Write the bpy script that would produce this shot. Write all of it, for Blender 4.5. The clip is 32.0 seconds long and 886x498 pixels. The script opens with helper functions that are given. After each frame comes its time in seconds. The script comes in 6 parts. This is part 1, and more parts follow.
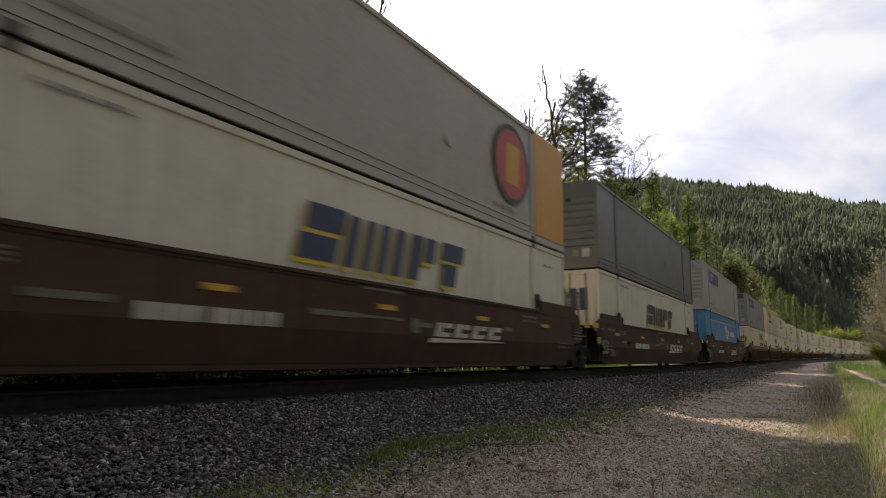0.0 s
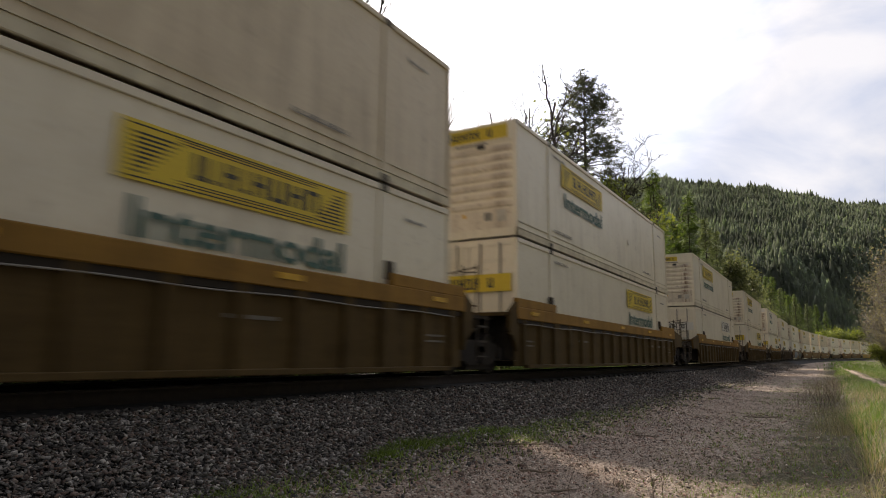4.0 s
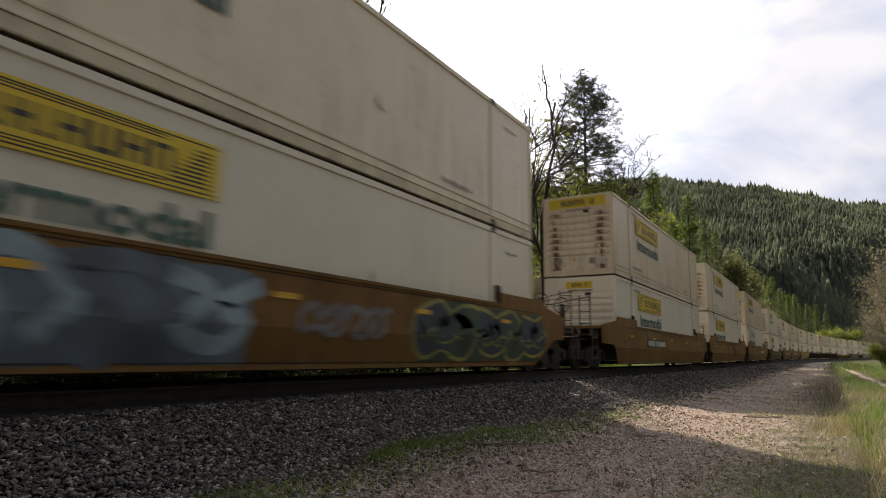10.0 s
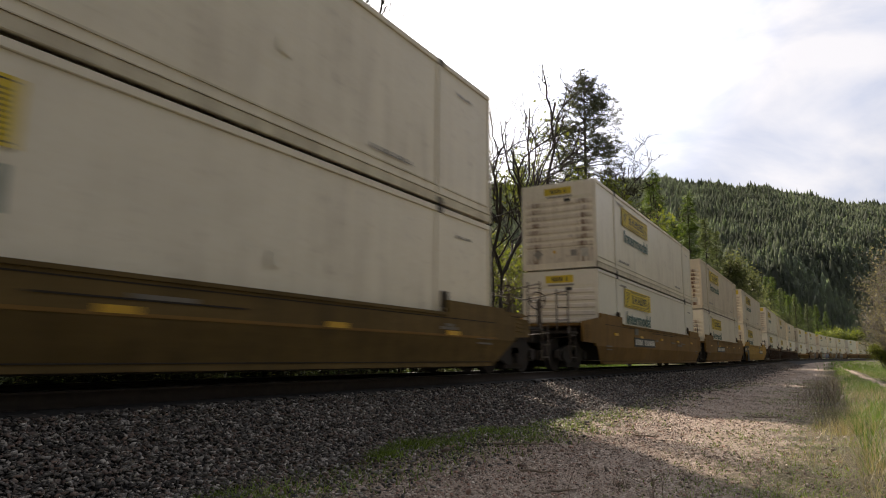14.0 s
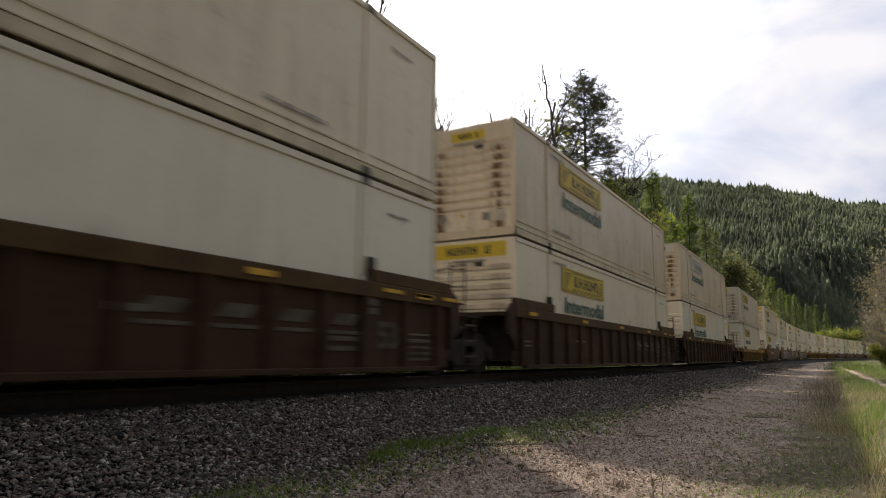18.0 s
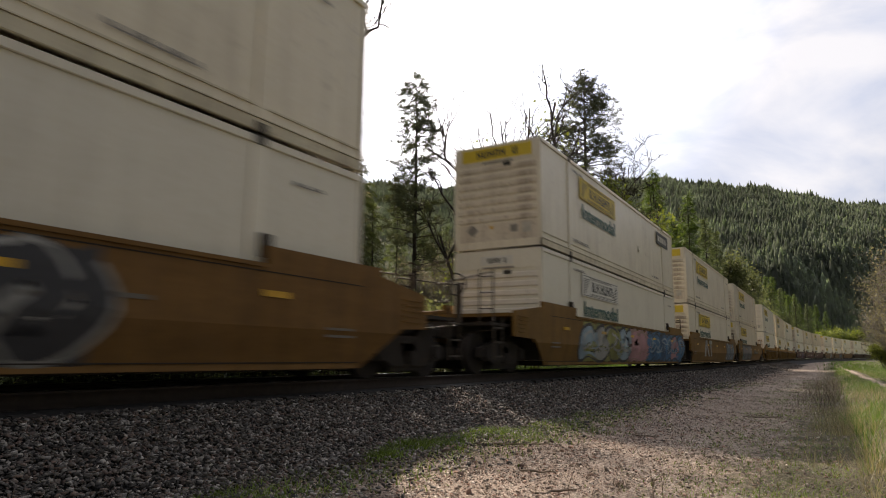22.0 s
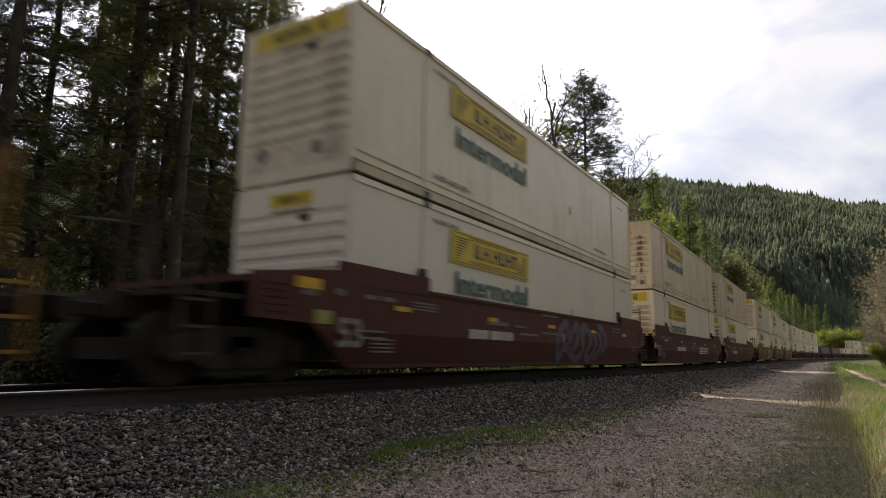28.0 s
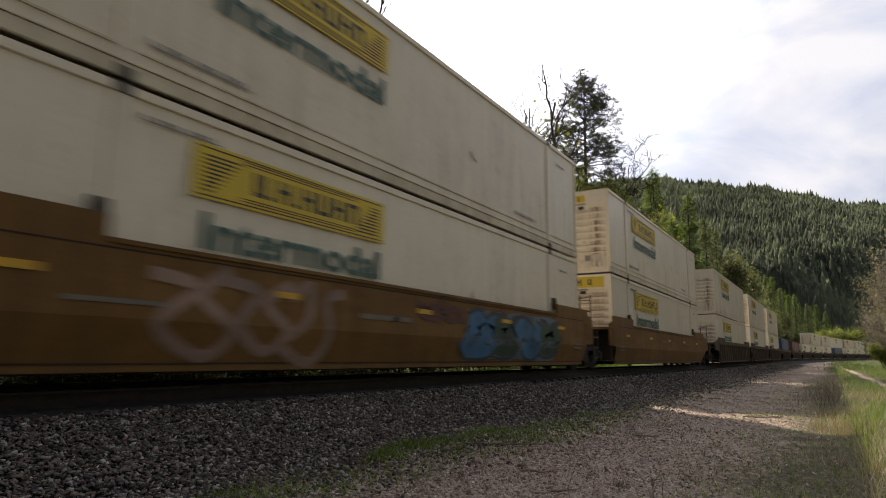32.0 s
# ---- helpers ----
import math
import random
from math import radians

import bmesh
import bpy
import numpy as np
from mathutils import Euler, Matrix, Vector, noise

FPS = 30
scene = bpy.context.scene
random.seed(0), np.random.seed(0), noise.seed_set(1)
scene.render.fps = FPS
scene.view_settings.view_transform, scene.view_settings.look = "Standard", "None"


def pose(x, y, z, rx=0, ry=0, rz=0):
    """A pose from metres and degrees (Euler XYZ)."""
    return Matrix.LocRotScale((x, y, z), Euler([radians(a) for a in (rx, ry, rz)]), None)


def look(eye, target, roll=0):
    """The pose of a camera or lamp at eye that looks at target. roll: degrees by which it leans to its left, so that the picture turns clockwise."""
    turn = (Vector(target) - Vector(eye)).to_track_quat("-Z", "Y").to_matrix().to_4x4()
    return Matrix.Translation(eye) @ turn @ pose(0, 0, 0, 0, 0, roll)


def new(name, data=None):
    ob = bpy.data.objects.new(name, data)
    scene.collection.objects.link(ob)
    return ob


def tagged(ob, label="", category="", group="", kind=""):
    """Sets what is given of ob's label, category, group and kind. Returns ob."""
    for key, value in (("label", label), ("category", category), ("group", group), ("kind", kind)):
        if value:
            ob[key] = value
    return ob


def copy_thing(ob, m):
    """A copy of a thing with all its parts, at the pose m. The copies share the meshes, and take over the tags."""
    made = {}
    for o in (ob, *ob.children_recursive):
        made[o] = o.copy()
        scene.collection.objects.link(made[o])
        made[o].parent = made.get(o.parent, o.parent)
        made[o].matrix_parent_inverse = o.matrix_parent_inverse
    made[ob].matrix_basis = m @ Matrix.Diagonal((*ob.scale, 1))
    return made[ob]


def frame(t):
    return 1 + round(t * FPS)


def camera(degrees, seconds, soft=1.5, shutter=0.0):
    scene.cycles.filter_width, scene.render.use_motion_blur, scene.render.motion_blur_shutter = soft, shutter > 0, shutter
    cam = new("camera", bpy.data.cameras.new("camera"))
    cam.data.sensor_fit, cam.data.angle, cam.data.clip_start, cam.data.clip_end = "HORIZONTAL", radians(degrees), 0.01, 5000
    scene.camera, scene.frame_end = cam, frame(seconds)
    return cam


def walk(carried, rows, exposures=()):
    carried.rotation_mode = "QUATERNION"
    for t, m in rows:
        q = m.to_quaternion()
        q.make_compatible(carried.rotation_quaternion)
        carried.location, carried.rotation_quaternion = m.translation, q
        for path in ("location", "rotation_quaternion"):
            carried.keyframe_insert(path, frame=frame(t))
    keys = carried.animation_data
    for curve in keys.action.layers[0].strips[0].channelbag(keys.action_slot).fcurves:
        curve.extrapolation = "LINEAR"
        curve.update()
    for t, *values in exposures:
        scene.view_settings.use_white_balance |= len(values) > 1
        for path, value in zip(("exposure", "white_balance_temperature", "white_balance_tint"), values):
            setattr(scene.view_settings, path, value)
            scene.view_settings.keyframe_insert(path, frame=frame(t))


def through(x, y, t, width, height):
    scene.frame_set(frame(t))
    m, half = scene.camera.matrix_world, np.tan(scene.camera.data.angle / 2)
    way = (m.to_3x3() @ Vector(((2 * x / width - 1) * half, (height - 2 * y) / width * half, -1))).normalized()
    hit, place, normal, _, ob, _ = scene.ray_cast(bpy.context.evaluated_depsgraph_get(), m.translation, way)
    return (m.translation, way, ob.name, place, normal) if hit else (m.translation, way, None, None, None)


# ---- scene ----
import itertools

# The shot: a tripod camera beside a railway, a long double-stack container train running past.
# x runs along the straight track away from the camera, y to its left, z up from the rail head.

SECONDS = 32.0
SPEED = 22.05            # m/s, towards the camera
BEND_AT, BEND_R = 108.1, 948.7
GRADE_AT, GRADE = 40.0, 0.00437
EYE = (0.0, -7.435, 0.382)
YAW, PITCH, ROLL = 31.236, 9.549, 0.62

cam = camera(69.8, SECONDS, soft=1.0, shutter=0.32)
AIM = (EYE[0] + math.cos(radians(YAW)) * math.cos(radians(PITCH)),
       EYE[1] + math.sin(radians(YAW)) * math.cos(radians(PITCH)),
       EYE[2] + math.sin(radians(PITCH)))
walk(cam, [(0.0, look(EYE, AIM, ROLL)), (SECONDS, look(EYE, AIM, ROLL))], [(0.0, 0.6, 6980, 15), (SECONDS, 0.6, 6980, 15)])

# ---------------------------------------------------------------- light
SUN_AZ, SUN_EL = 44.0, 36.2      # from +x towards +y, degrees


def node(nt, kind, x=0, y=0, **props):
    n = nt.nodes.new(kind)
    n.location = (x, y)
    for k, v in props.items():
        if k == "noise_dimensions":
            n.noise_dimensions = v
        elif k == "blend_type":
            n.blend_type = v
        elif k == "data_type":
            n.data_type = v
        elif k == "operation":
            n.operation = v
        elif k == "attribute_name":
            n.attribute_name = v
    return n


def make_world():
    w = bpy.data.worlds.new("sky")
    scene.world = w
    w.use_nodes = True
    nt = w.node_tree
    nt.nodes.clear()
    out = node(nt, "ShaderNodeOutputWorld")
    sky = node(nt, "ShaderNodeTexSky")
    sky.sky_type = "NISHITA"
    sky.sun_disc = False
    sky.sun_elevation = radians(SUN_EL)
    sky.sun_rotation = radians(90.0 - SUN_AZ)
    sky.air_density, sky.dust_density, sky.ozone_density = 1.0, 2.5, 1.0
    bg = node(nt, "ShaderNodeBackground")
    bg.inputs["Strength"].default_value = 0.10
    nt.links.new(sky.outputs["Color"], bg.inputs["Color"])
    # thin high cloud over most of the sky
    tc = node(nt, "ShaderNodeTexCoord")
    mp = node(nt, "ShaderNodeMapping")
    mp.inputs["Scale"].default_value = (1.0, 1.6, 3.2)
    mp.inputs["Rotation"].default_value = (0.25, 0.1, 0.5)
    nt.links.new(tc.outputs["Generated"], mp.inputs["Vector"])
    nz = node(nt, "ShaderNodeTexNoise")
    nz.inputs["Scale"].default_value = 2.9
    nz.inputs["Detail"].default_value = 6.0
    nz.inputs["Roughness"].default_value = 0.52
    nz.inputs["Distortion"].default_value = 0.35
    nt.links.new(mp.outputs["Vector"], nz.inputs["Vector"])
    ramp = node(nt, "ShaderNodeValToRGB")
    ramp.color_ramp.elements[0].position, ramp.color_ramp.elements[1].position = 0.40, 0.60
    ramp.color_ramp.elements[0].color = (0.43, 0.49, 0.61, 1)
    ramp.color_ramp.elements[1].color = (0.64, 0.665, 0.705, 1)
    nt.links.new(nz.outputs["Fac"], ramp.inputs["Fac"])
    # cloud is brighter round the sun
    dot = node(nt, "ShaderNodeVectorMath", operation="DOT_PRODUCT")
    az, el = radians(SUN_AZ), radians(SUN_EL)
    dot.inputs[1].default_value = (math.cos(az) * math.cos(el), math.sin(az) * math.cos(el), math.sin(el))
    nt.links.new(tc.outputs["Generated"], dot.inputs[0])
    veil = node(nt, "ShaderNodeMath", operation="ADD")
    for k, (lo, hi, low, high) in enumerate(((0.16, 0.72, CLOUD_LOW, 0.98), (0.77, 1.0, 0.0, CLOUD_SUN))):
        glow = node(nt, "ShaderNodeMapRange")
        glow.interpolation_type = "SMOOTHSTEP" if k else "LINEAR"
        glow.inputs["From Min"].default_value, glow.inputs["From Max"].default_value = lo, hi
        glow.inputs["To Min"].default_value, glow.inputs["To Max"].default_value = low, high
        nt.links.new(dot.outputs["Value"], glow.inputs["Value"])
        nt.links.new(glow.outputs["Result"], veil.inputs[k])
    cloud = node(nt, "ShaderNodeBackground")
    nt.links.new(ramp.outputs["Color"], cloud.inputs["Color"])
    nt.links.new(veil.outputs["Value"], cloud.inputs["Strength"])
    mix = node(nt, "ShaderNodeMixShader")
    mix.inputs["Fac"].default_value = 0.9
    nt.links.new(bg.outputs["Background"], mix.inputs[1])
    nt.links.new(cloud.outputs["Background"], mix.inputs[2])
    nt.links.new(mix.outputs["Shader"], out.inputs["Surface"])


CLOUD_LOW, CLOUD_SUN = 0.275, 2.2
make_world()
sun = new("sun", bpy.data.lights.new("sun", "SUN"))
sun.data.energy, sun.data.angle, sun.data.color = 4.4, radians(0.9), (1.0, 0.90, 0.77)
sun.matrix_world = look((math.cos(radians(SUN_AZ)) * 60, math.sin(radians(SUN_AZ)) * 60, 60 * math.tan(radians(SUN_EL))), (0, 0, 0))

# ---------------------------------------------------------------- materials


def material(name, rough=0.6, metal=0.0):
    m = bpy.data.materials.new(name)
    m.use_nodes = True
    b = m.node_tree.nodes["Principled BSDF"]
    b.inputs["Roughness"].default_value = rough
    b.inputs["Metallic"].default_value = metal
    return m, m.node_tree, b


def ramp_of(nt, fac, stops):
    r = node(nt, "ShaderNodeValToRGB")
    els = r.color_ramp.elements
    while len(els) < len(stops):
        els.new(0.5)
    for e, (p, c) in zip(els, stops):
        e.position, e.color = p, (*c, 1)
    nt.links.new(fac, r.inputs["Fac"])
    return r.outputs["Color"]


GRAIN_AT = 0.0           # where the grain of the next material starts


def noise_of(nt, scale, detail=4.0, rough=0.55, stretch=None, coord="Object"):
    tc = node(nt, "ShaderNodeTexCoord")
    v = tc.outputs[coord]
    if stretch or GRAIN_AT:
        mp = node(nt, "ShaderNodeMapping")
        mp.inputs["Scale"].default_value = stretch or (1, 1, 1)
        mp.inputs["Location"].default_value = (GRAIN_AT, GRAIN_AT * .7, GRAIN_AT * 1.3)
        nt.links.new(v, mp.inputs["Vector"])
        v = mp.outputs["Vector"]
    n = node(nt, "ShaderNodeTexNoise")
    n.inputs["Scale"].default_value, n.inputs["Detail"].default_value, n.inputs["Roughness"].default_value = scale, detail, rough
    nt.links.new(v, n.inputs["Vector"])
    return n.outputs["Fac"]


def mixed(nt, fac, a, b, mode="MIX"):
    m = node(nt, "ShaderNodeMix", data_type="RGBA", blend_type=mode)
    for sock, val in ((m.inputs[0], fac), (m.inputs[6], a), (m.inputs[7], b)):
        if isinstance(val, (int, float)):
            sock.default_value = val
        elif isinstance(val, tuple):
            sock.default_value = (*val, 1)
        else:
            nt.links.new(val, sock)
    return m.outputs[2]


def math_of(nt, op, a, b=0.0):
    m = node(nt, "ShaderNodeMath", operation=op)
    for sock, val in ((m.inputs[0], a), (m.inputs[1], b)):
        if isinstance(val, (int, float)):
            sock.default_value = val
        else:
            nt.links.new(val, sock)
    return m.outputs[0]


def bump_of(nt, b, height, strength=0.3, dist=0.02):
    n = node(nt, "ShaderNodeBump")
    n.inputs["Strength"].default_value, n.inputs["Distance"].default_value = strength, dist
    nt.links.new(height, n.inputs["Height"])
    nt.links.new(n.outputs["Normal"], b.inputs["Normal"])


def paint(name, color, dirt=(0.16, 0.12, 0.08), amount=0.45, rough=0.55, rust=0.0, metal=0.0, grime=0.0, side_rust=0.0):
    """Weathered vehicle paint: broad soiling, rain streaks, rust specks, road grime in runs."""
    m, nt, b = material(name, rough, metal)
    if name.startswith("car_"):
        b.inputs["Specular IOR Level"].default_value = 0.16     # dull, dusty paint
    broad = noise_of(nt, 0.55, 5.0, 0.6)
    streak = noise_of(nt, 2.2, 4.0, 0.6, (2.2, 2.2, 0.18))
    f = math_of(nt, "MULTIPLY", broad, streak)
    f = ramp_of(nt, f, [(0.2, (0, 0, 0)), (0.46, (1, 1, 1))])
    f = math_of(nt, "MULTIPLY", f, amount)
    col = mixed(nt, f, color, dirt)
    info = node(nt, "ShaderNodeObjectInfo")
    shade = math_of(nt, "ADD", math_of(nt, "MULTIPLY", info.outputs["Random"], 0.12), 0.92)
    col = mixed(nt, 1.0, col, shade, "MULTIPLY")
    grain = noise_of(nt, 14.0, 5.0, 0.65)
    if rust > 0:
        spots = ramp_of(nt, noise_of(nt, 5.0, 6.0, 0.72), [(0.62 - 0.1 * rust, (0, 0, 0)), (0.72, (1, 1, 1))])
        col = mixed(nt, math_of(nt, "MULTIPLY", spots, min(1.0, rust)), col, (0.13, 0.055, 0.025))
    if rust > 0.8:
        runs = ramp_of(nt, noise_of(nt, 3.0, 3.0, 0.55, (1.3, 1.3, 0.07)), [(0.56, (0, 0, 0)), (0.7, (1, 1, 1))])
        col = mixed(nt, math_of(nt, "MULTIPLY", runs, 0.8), col, (0.17, 0.085, 0.035))
    if side_rust > 0:
        # rust weeping down from the rib ends, a hand's width in from both corner posts
        xyz = node(nt, "ShaderNodeSeparateXYZ")
        nt.links.new(node(nt, "ShaderNodeTexCoord").outputs["Object"], xyz.inputs["Vector"])
        off = math_of(nt, "ABSOLUTE", math_of(nt, "SUBTRACT", math_of(nt, "ABSOLUTE", xyz.outputs["Y"]), 0.82))
        near = ramp_of(nt, off, [(0.0, (1, 1, 1)), (0.26, (0, 0, 0))])
        weep = ramp_of(nt, noise_of(nt, 4.0, 4.0, 0.6, (1.0, 2.2, 0.5)), [(0.36, (0, 0, 0)), (0.55, (1, 1, 1))])
        col = mixed(nt, math_of(nt, "MULTIPLY", math_of(nt, "MULTIPLY", near, weep), side_rust), col, (0.15, 0.07, 0.03))
    if grime > 0:
        runs = ramp_of(nt, noise_of(nt, 2.6, 5.0, 0.62, (1.5, 1.5, 0.16)), [(0.42, (0, 0, 0)), (0.66, (1, 1, 1))])
        smear = ramp_of(nt, noise_of(nt, 1.1, 6.0, 0.7, (0.35, 1.0, 1.6)), [(0.45, (0, 0, 0)), (0.7, (1, 1, 1))])
        col = mixed(nt, math_of(nt, "MULTIPLY", runs, grime), col, tuple(q * .35 for q in color))
        col = mixed(nt, math_of(nt, "MULTIPLY", smear, grime * .7), col, tuple(min(1.0, q * 1.7 + .01) for q in color))
    col = mixed(nt, 0.12, col, ramp_of(nt, grain, [(0.3, (0.1, 0.1, 0.1)), (0.7, (0.9, 0.9, 0.9))]), "OVERLAY")
    nt.links.new(col, b.inputs["Base Color"])
    r = math_of(nt, "ADD", math_of(nt, "MULTIPLY", broad, 0.3), rough - 0.12)
    nt.links.new(r, b.inputs["Roughness"])
    bump_of(nt, b, broad, 0.12, 0.03)
    return m


def plain(name, color, rough=0.6, metal=0.0, scale=6.0, vary=0.25):
    m, nt, b = material(name, rough, metal)
    n = noise_of(nt, scale, 5.0, 0.6)
    lo = tuple(c * (1 - vary) for c in color)
    hi = tuple(min(1.0, c * (1 + vary)) for c in color)
    nt.links.new(ramp_of(nt, n, [(0.3, lo), (0.7, hi)]), b.inputs["Base Color"])
    bump_of(nt, b, n, 0.15, 0.01)
    return m


def stones(name, dark, mid, light, rough=0.85):
    """Loose stones: every island its own shade."""
    m, nt, b = material(name, rough)
    g = node(nt, "ShaderNodeNewGeometry")
    c = ramp_of(nt, g.outputs["Random Per Island"], [(0.0, dark), (0.4, mid), (0.62, tuple(q * w for q, w in zip(mid, (1.35, 1.0, 0.9)))), (0.75, mid), (1.0, light)])
    n = noise_of(nt, 40.0, 4.0, 0.6)
    c = mixed(nt, 0.35, c, ramp_of(nt, n, [(0.3, (0.2, 0.2, 0.2)), (0.7, (0.8, 0.8, 0.8))]), "OVERLAY")
    nt.links.new(c, b.inputs["Base Color"])
    bump_of(nt, b, n, 0.3, 0.01)
    return m


def foliage(name, dark, light, through_light=0.25, rough=0.6, high=None, through=(1.0, 1.0, 0.55), grain=0.9, patchy=0.5):
    """Leaves and needles: every clump its own green; some light comes through."""
    m, nt, b = material(name, rough)
    g = node(nt, "ShaderNodeNewGeometry")
    stops = [(0.0, dark), (1.0, light)] if high is None else [(0.0, dark), (0.7, light), (1.0, high)]
    c = ramp_of(nt, g.outputs["Random Per Island"], stops)
    n = noise_of(nt, grain, 3.0, 0.5)
    c = mixed(nt, patchy, c, ramp_of(nt, n, [(0.3, (0.25, 0.25, 0.25)), (0.7, (0.75, 0.75, 0.75))]), "OVERLAY")
    nt.links.new(c, b.inputs["Base Color"])
    t = node(nt, "ShaderNodeBsdfTranslucent")
    nt.links.new(mixed(nt, 1.0, c, through, "MULTIPLY"), t.inputs["Color"])
    mx = node(nt, "ShaderNodeMixShader")
    mx.inputs["Fac"].default_value = through_light
    out = nt.nodes["Material Output"]
    nt.links.new(b.outputs["BSDF"], mx.inputs[1])
    nt.links.new(t.outputs["BSDF"], mx.inputs[2])
    nt.links.new(mx.outputs["Shader"], out.inputs["Surface"])
    return m


MAT = {}
MAT["white"] = paint("container_white", (0.76, 0.69, 0.545), (0.34, 0.28, 0.2), 0.42, 0.36, 0.3)
for GRAIN_AT, key, weep in ((0.0, "stained", 1.0), (7.3, "stained_b", .6), (15.1, "stained_c", 1.0), (23.7, "stained_d", .35), (31.9, "stained_e", 1.5)):
    MAT[key] = paint("container_end_" + key, (0.72, 0.64, 0.51), (0.28, 0.205, 0.135), 0.6, 0.5, 0.6, 0.0, 0.0, weep)
GRAIN_AT = 0.0
MAT["stained_clean"] = paint("container_end_clean", (0.76, 0.705, 0.61), (0.4, 0.34, 0.26), 0.5, 0.45, 0.25)
MAT["rail_worn"] = paint("container_rail_worn", (0.66, 0.59, 0.44), (0.2, 0.15, 0.09), 0.6, 0.6, 0.6, 0.0, 0.3)
MAT["cream"] = paint("container_cream", (0.66, 0.62, 0.49), (0.36, 0.30, 0.2), 0.5, 0.5, 0.1)
MAT["tan"] = paint("container_dusty", (0.67, 0.57, 0.415), (0.30, 0.23, 0.15), 0.6, 0.42, 0.3)
MAT["cool"] = paint("container_clean_white", (0.755, 0.71, 0.59), (0.43, 0.38, 0.3), 0.35, 0.33, 0.05)
MAT["grey"] = paint("container_grey", (0.30, 0.29, 0.275), (0.2, 0.17, 0.14), 0.4, 0.5)
MAT["pale_grey"] = paint("container_pale_grey", (0.42, 0.40, 0.355), (0.3, 0.27, 0.22), 0.4, 0.5)
MAT["slate"] = paint("container_slate", (0.15, 0.148, 0.138), (0.11, 0.095, 0.075), 0.4, 0.5)
MAT["blue"] = paint("container_blue", (0.068, 0.25, 0.46), (0.12, 0.2, 0.28), 0.4, 0.5)
MAT["navy"] = paint("container_navy", (0.03, 0.06, 0.13), (0.06, 0.06, 0.07), 0.4, 0.5)
MAT["redbrown"] = paint("container_redbrown", (0.17, 0.05, 0.045), (0.1, 0.06, 0.05), 0.4, 0.55)
MAT["maroon"] = paint("car_maroon", (0.094, 0.032, 0.023), (0.075, 0.043, 0.03), 0.5, 0.6, 0.25, 0.0, 0.25)
MAT["ochre"] = paint("car_ochre", (0.2, 0.108, 0.026), (0.125, 0.074, 0.029), 0.55, 0.6, 0.3, 0.0, 0.35)
MAT["ochre_ribbed"] = paint("car_ochre_grimy", (0.172, 0.1, 0.026), (0.088, 0.056, 0.023), 0.6, 0.62, 0.4, 0.0, 0.6)
MAT["chord"] = paint("car_top_chord", (0.3, 0.16, 0.034), (0.15, 0.085, 0.03), 0.6, 0.6, 0.3, 0.0, 0.35)
MAT["umber_car"] = paint("car_umber", (0.13, 0.084, 0.027), (0.06, 0.043, 0.022), 0.6, 0.65, 0.45, 0.0, 0.5)
MAT["mark_red"] = plain("faded_red_mark", (0.085, 0.022, 0.022), 0.6)
MAT["yellow_car"] = paint("car_yellow", (0.37, 0.218, 0.026), (0.27, 0.16, 0.04), 0.45, 0.55, 0.12)
MAT["brown_car"] = paint("car_brown", (0.175, 0.092, 0.027), (0.12, 0.075, 0.04), 0.55, 0.6, 0.35, 0.0, 0.45)
MAT["rust_car"] = paint("car_rust_brown", (0.052, 0.027, 0.015), (0.034, 0.021, 0.013), 0.6, 0.65, 0.45, 0.0, 0.5)
MAT["rust_chord"] = paint("car_rust_chord", (0.085, 0.05, 0.02), (0.045, 0.03, 0.017), 0.6, 0.65, 0.4, 0.0, 0.4)
MAT["soot_car"] = paint("car_soot_brown", (0.074, 0.039, 0.027), (0.055, 0.038, 0.027), 0.55, 0.65, 0.3, 0.0, 0.3)
MAT["olive_car"] = paint("car_weathered_tan", (0.086, 0.053, 0.017), (0.056, 0.036, 0.014), 0.6, 0.65, 0.35, 0.0, 0.5)
MAT["dark_car"] = paint("car_dark", (0.1, 0.071, 0.047), (0.066, 0.05, 0.037), 0.55, 0.65, 0.3, 0.0, 0.5)
MAT["black_paint"] = paint("black_paint", (0.018, 0.022, 0.02), (0.05, 0.045, 0.035), 0.5, 0.6)
MAT["gear"] = paint("running_gear", (0.024, 0.018, 0.013), (0.04, 0.03, 0.021), 0.6, 0.9, 0.4)
MAT["guide"] = paint("guide_steel", (0.05, 0.037, 0.025), (0.035, 0.027, 0.02), 0.6, 0.75, 0.4)
MAT["wheel"] = plain("wheel_steel", (0.022, 0.016, 0.012), 0.9)
MAT["rust_steel"] = plain("rail_rust", (0.04, 0.028, 0.022), 0.8, 0.2, 9.0)
MAT["rail_head"] = plain("rail_head", (0.55, 0.54, 0.52), 0.28, 1.0)
MAT["tie"] = plain("tie_timber", (0.022, 0.018, 0.015), 0.9, 0.0, 12.0, 0.4)
MAT["rubber"] = plain("dark_fitting", (0.04, 0.036, 0.032), 0.8)
MAT["decal_yellow"] = paint("decal_yellow", (0.66, 0.48, 0.03), (0.42, 0.29, 0.05), 0.35, 0.5)
MAT["decal_white"] = paint("decal_white", (0.68, 0.66, 0.6), (0.45, 0.41, 0.33), 0.4, 0.5)
MAT["decal_black"] = plain("decal_black", (0.035, 0.034, 0.028), 0.55)
MAT["decal_green"] = plain("decal_green", (0.055, 0.12, 0.10), 0.55)
MAT["decal_pale"] = plain("decal_pale", (0.5, 0.47, 0.4), 0.6, 0.0, 3.0, 0.3)
MAT["decal_faint"] = plain("decal_faint", (0.085, 0.07, 0.052), 0.8, 0.0, 3.0, 0.5)
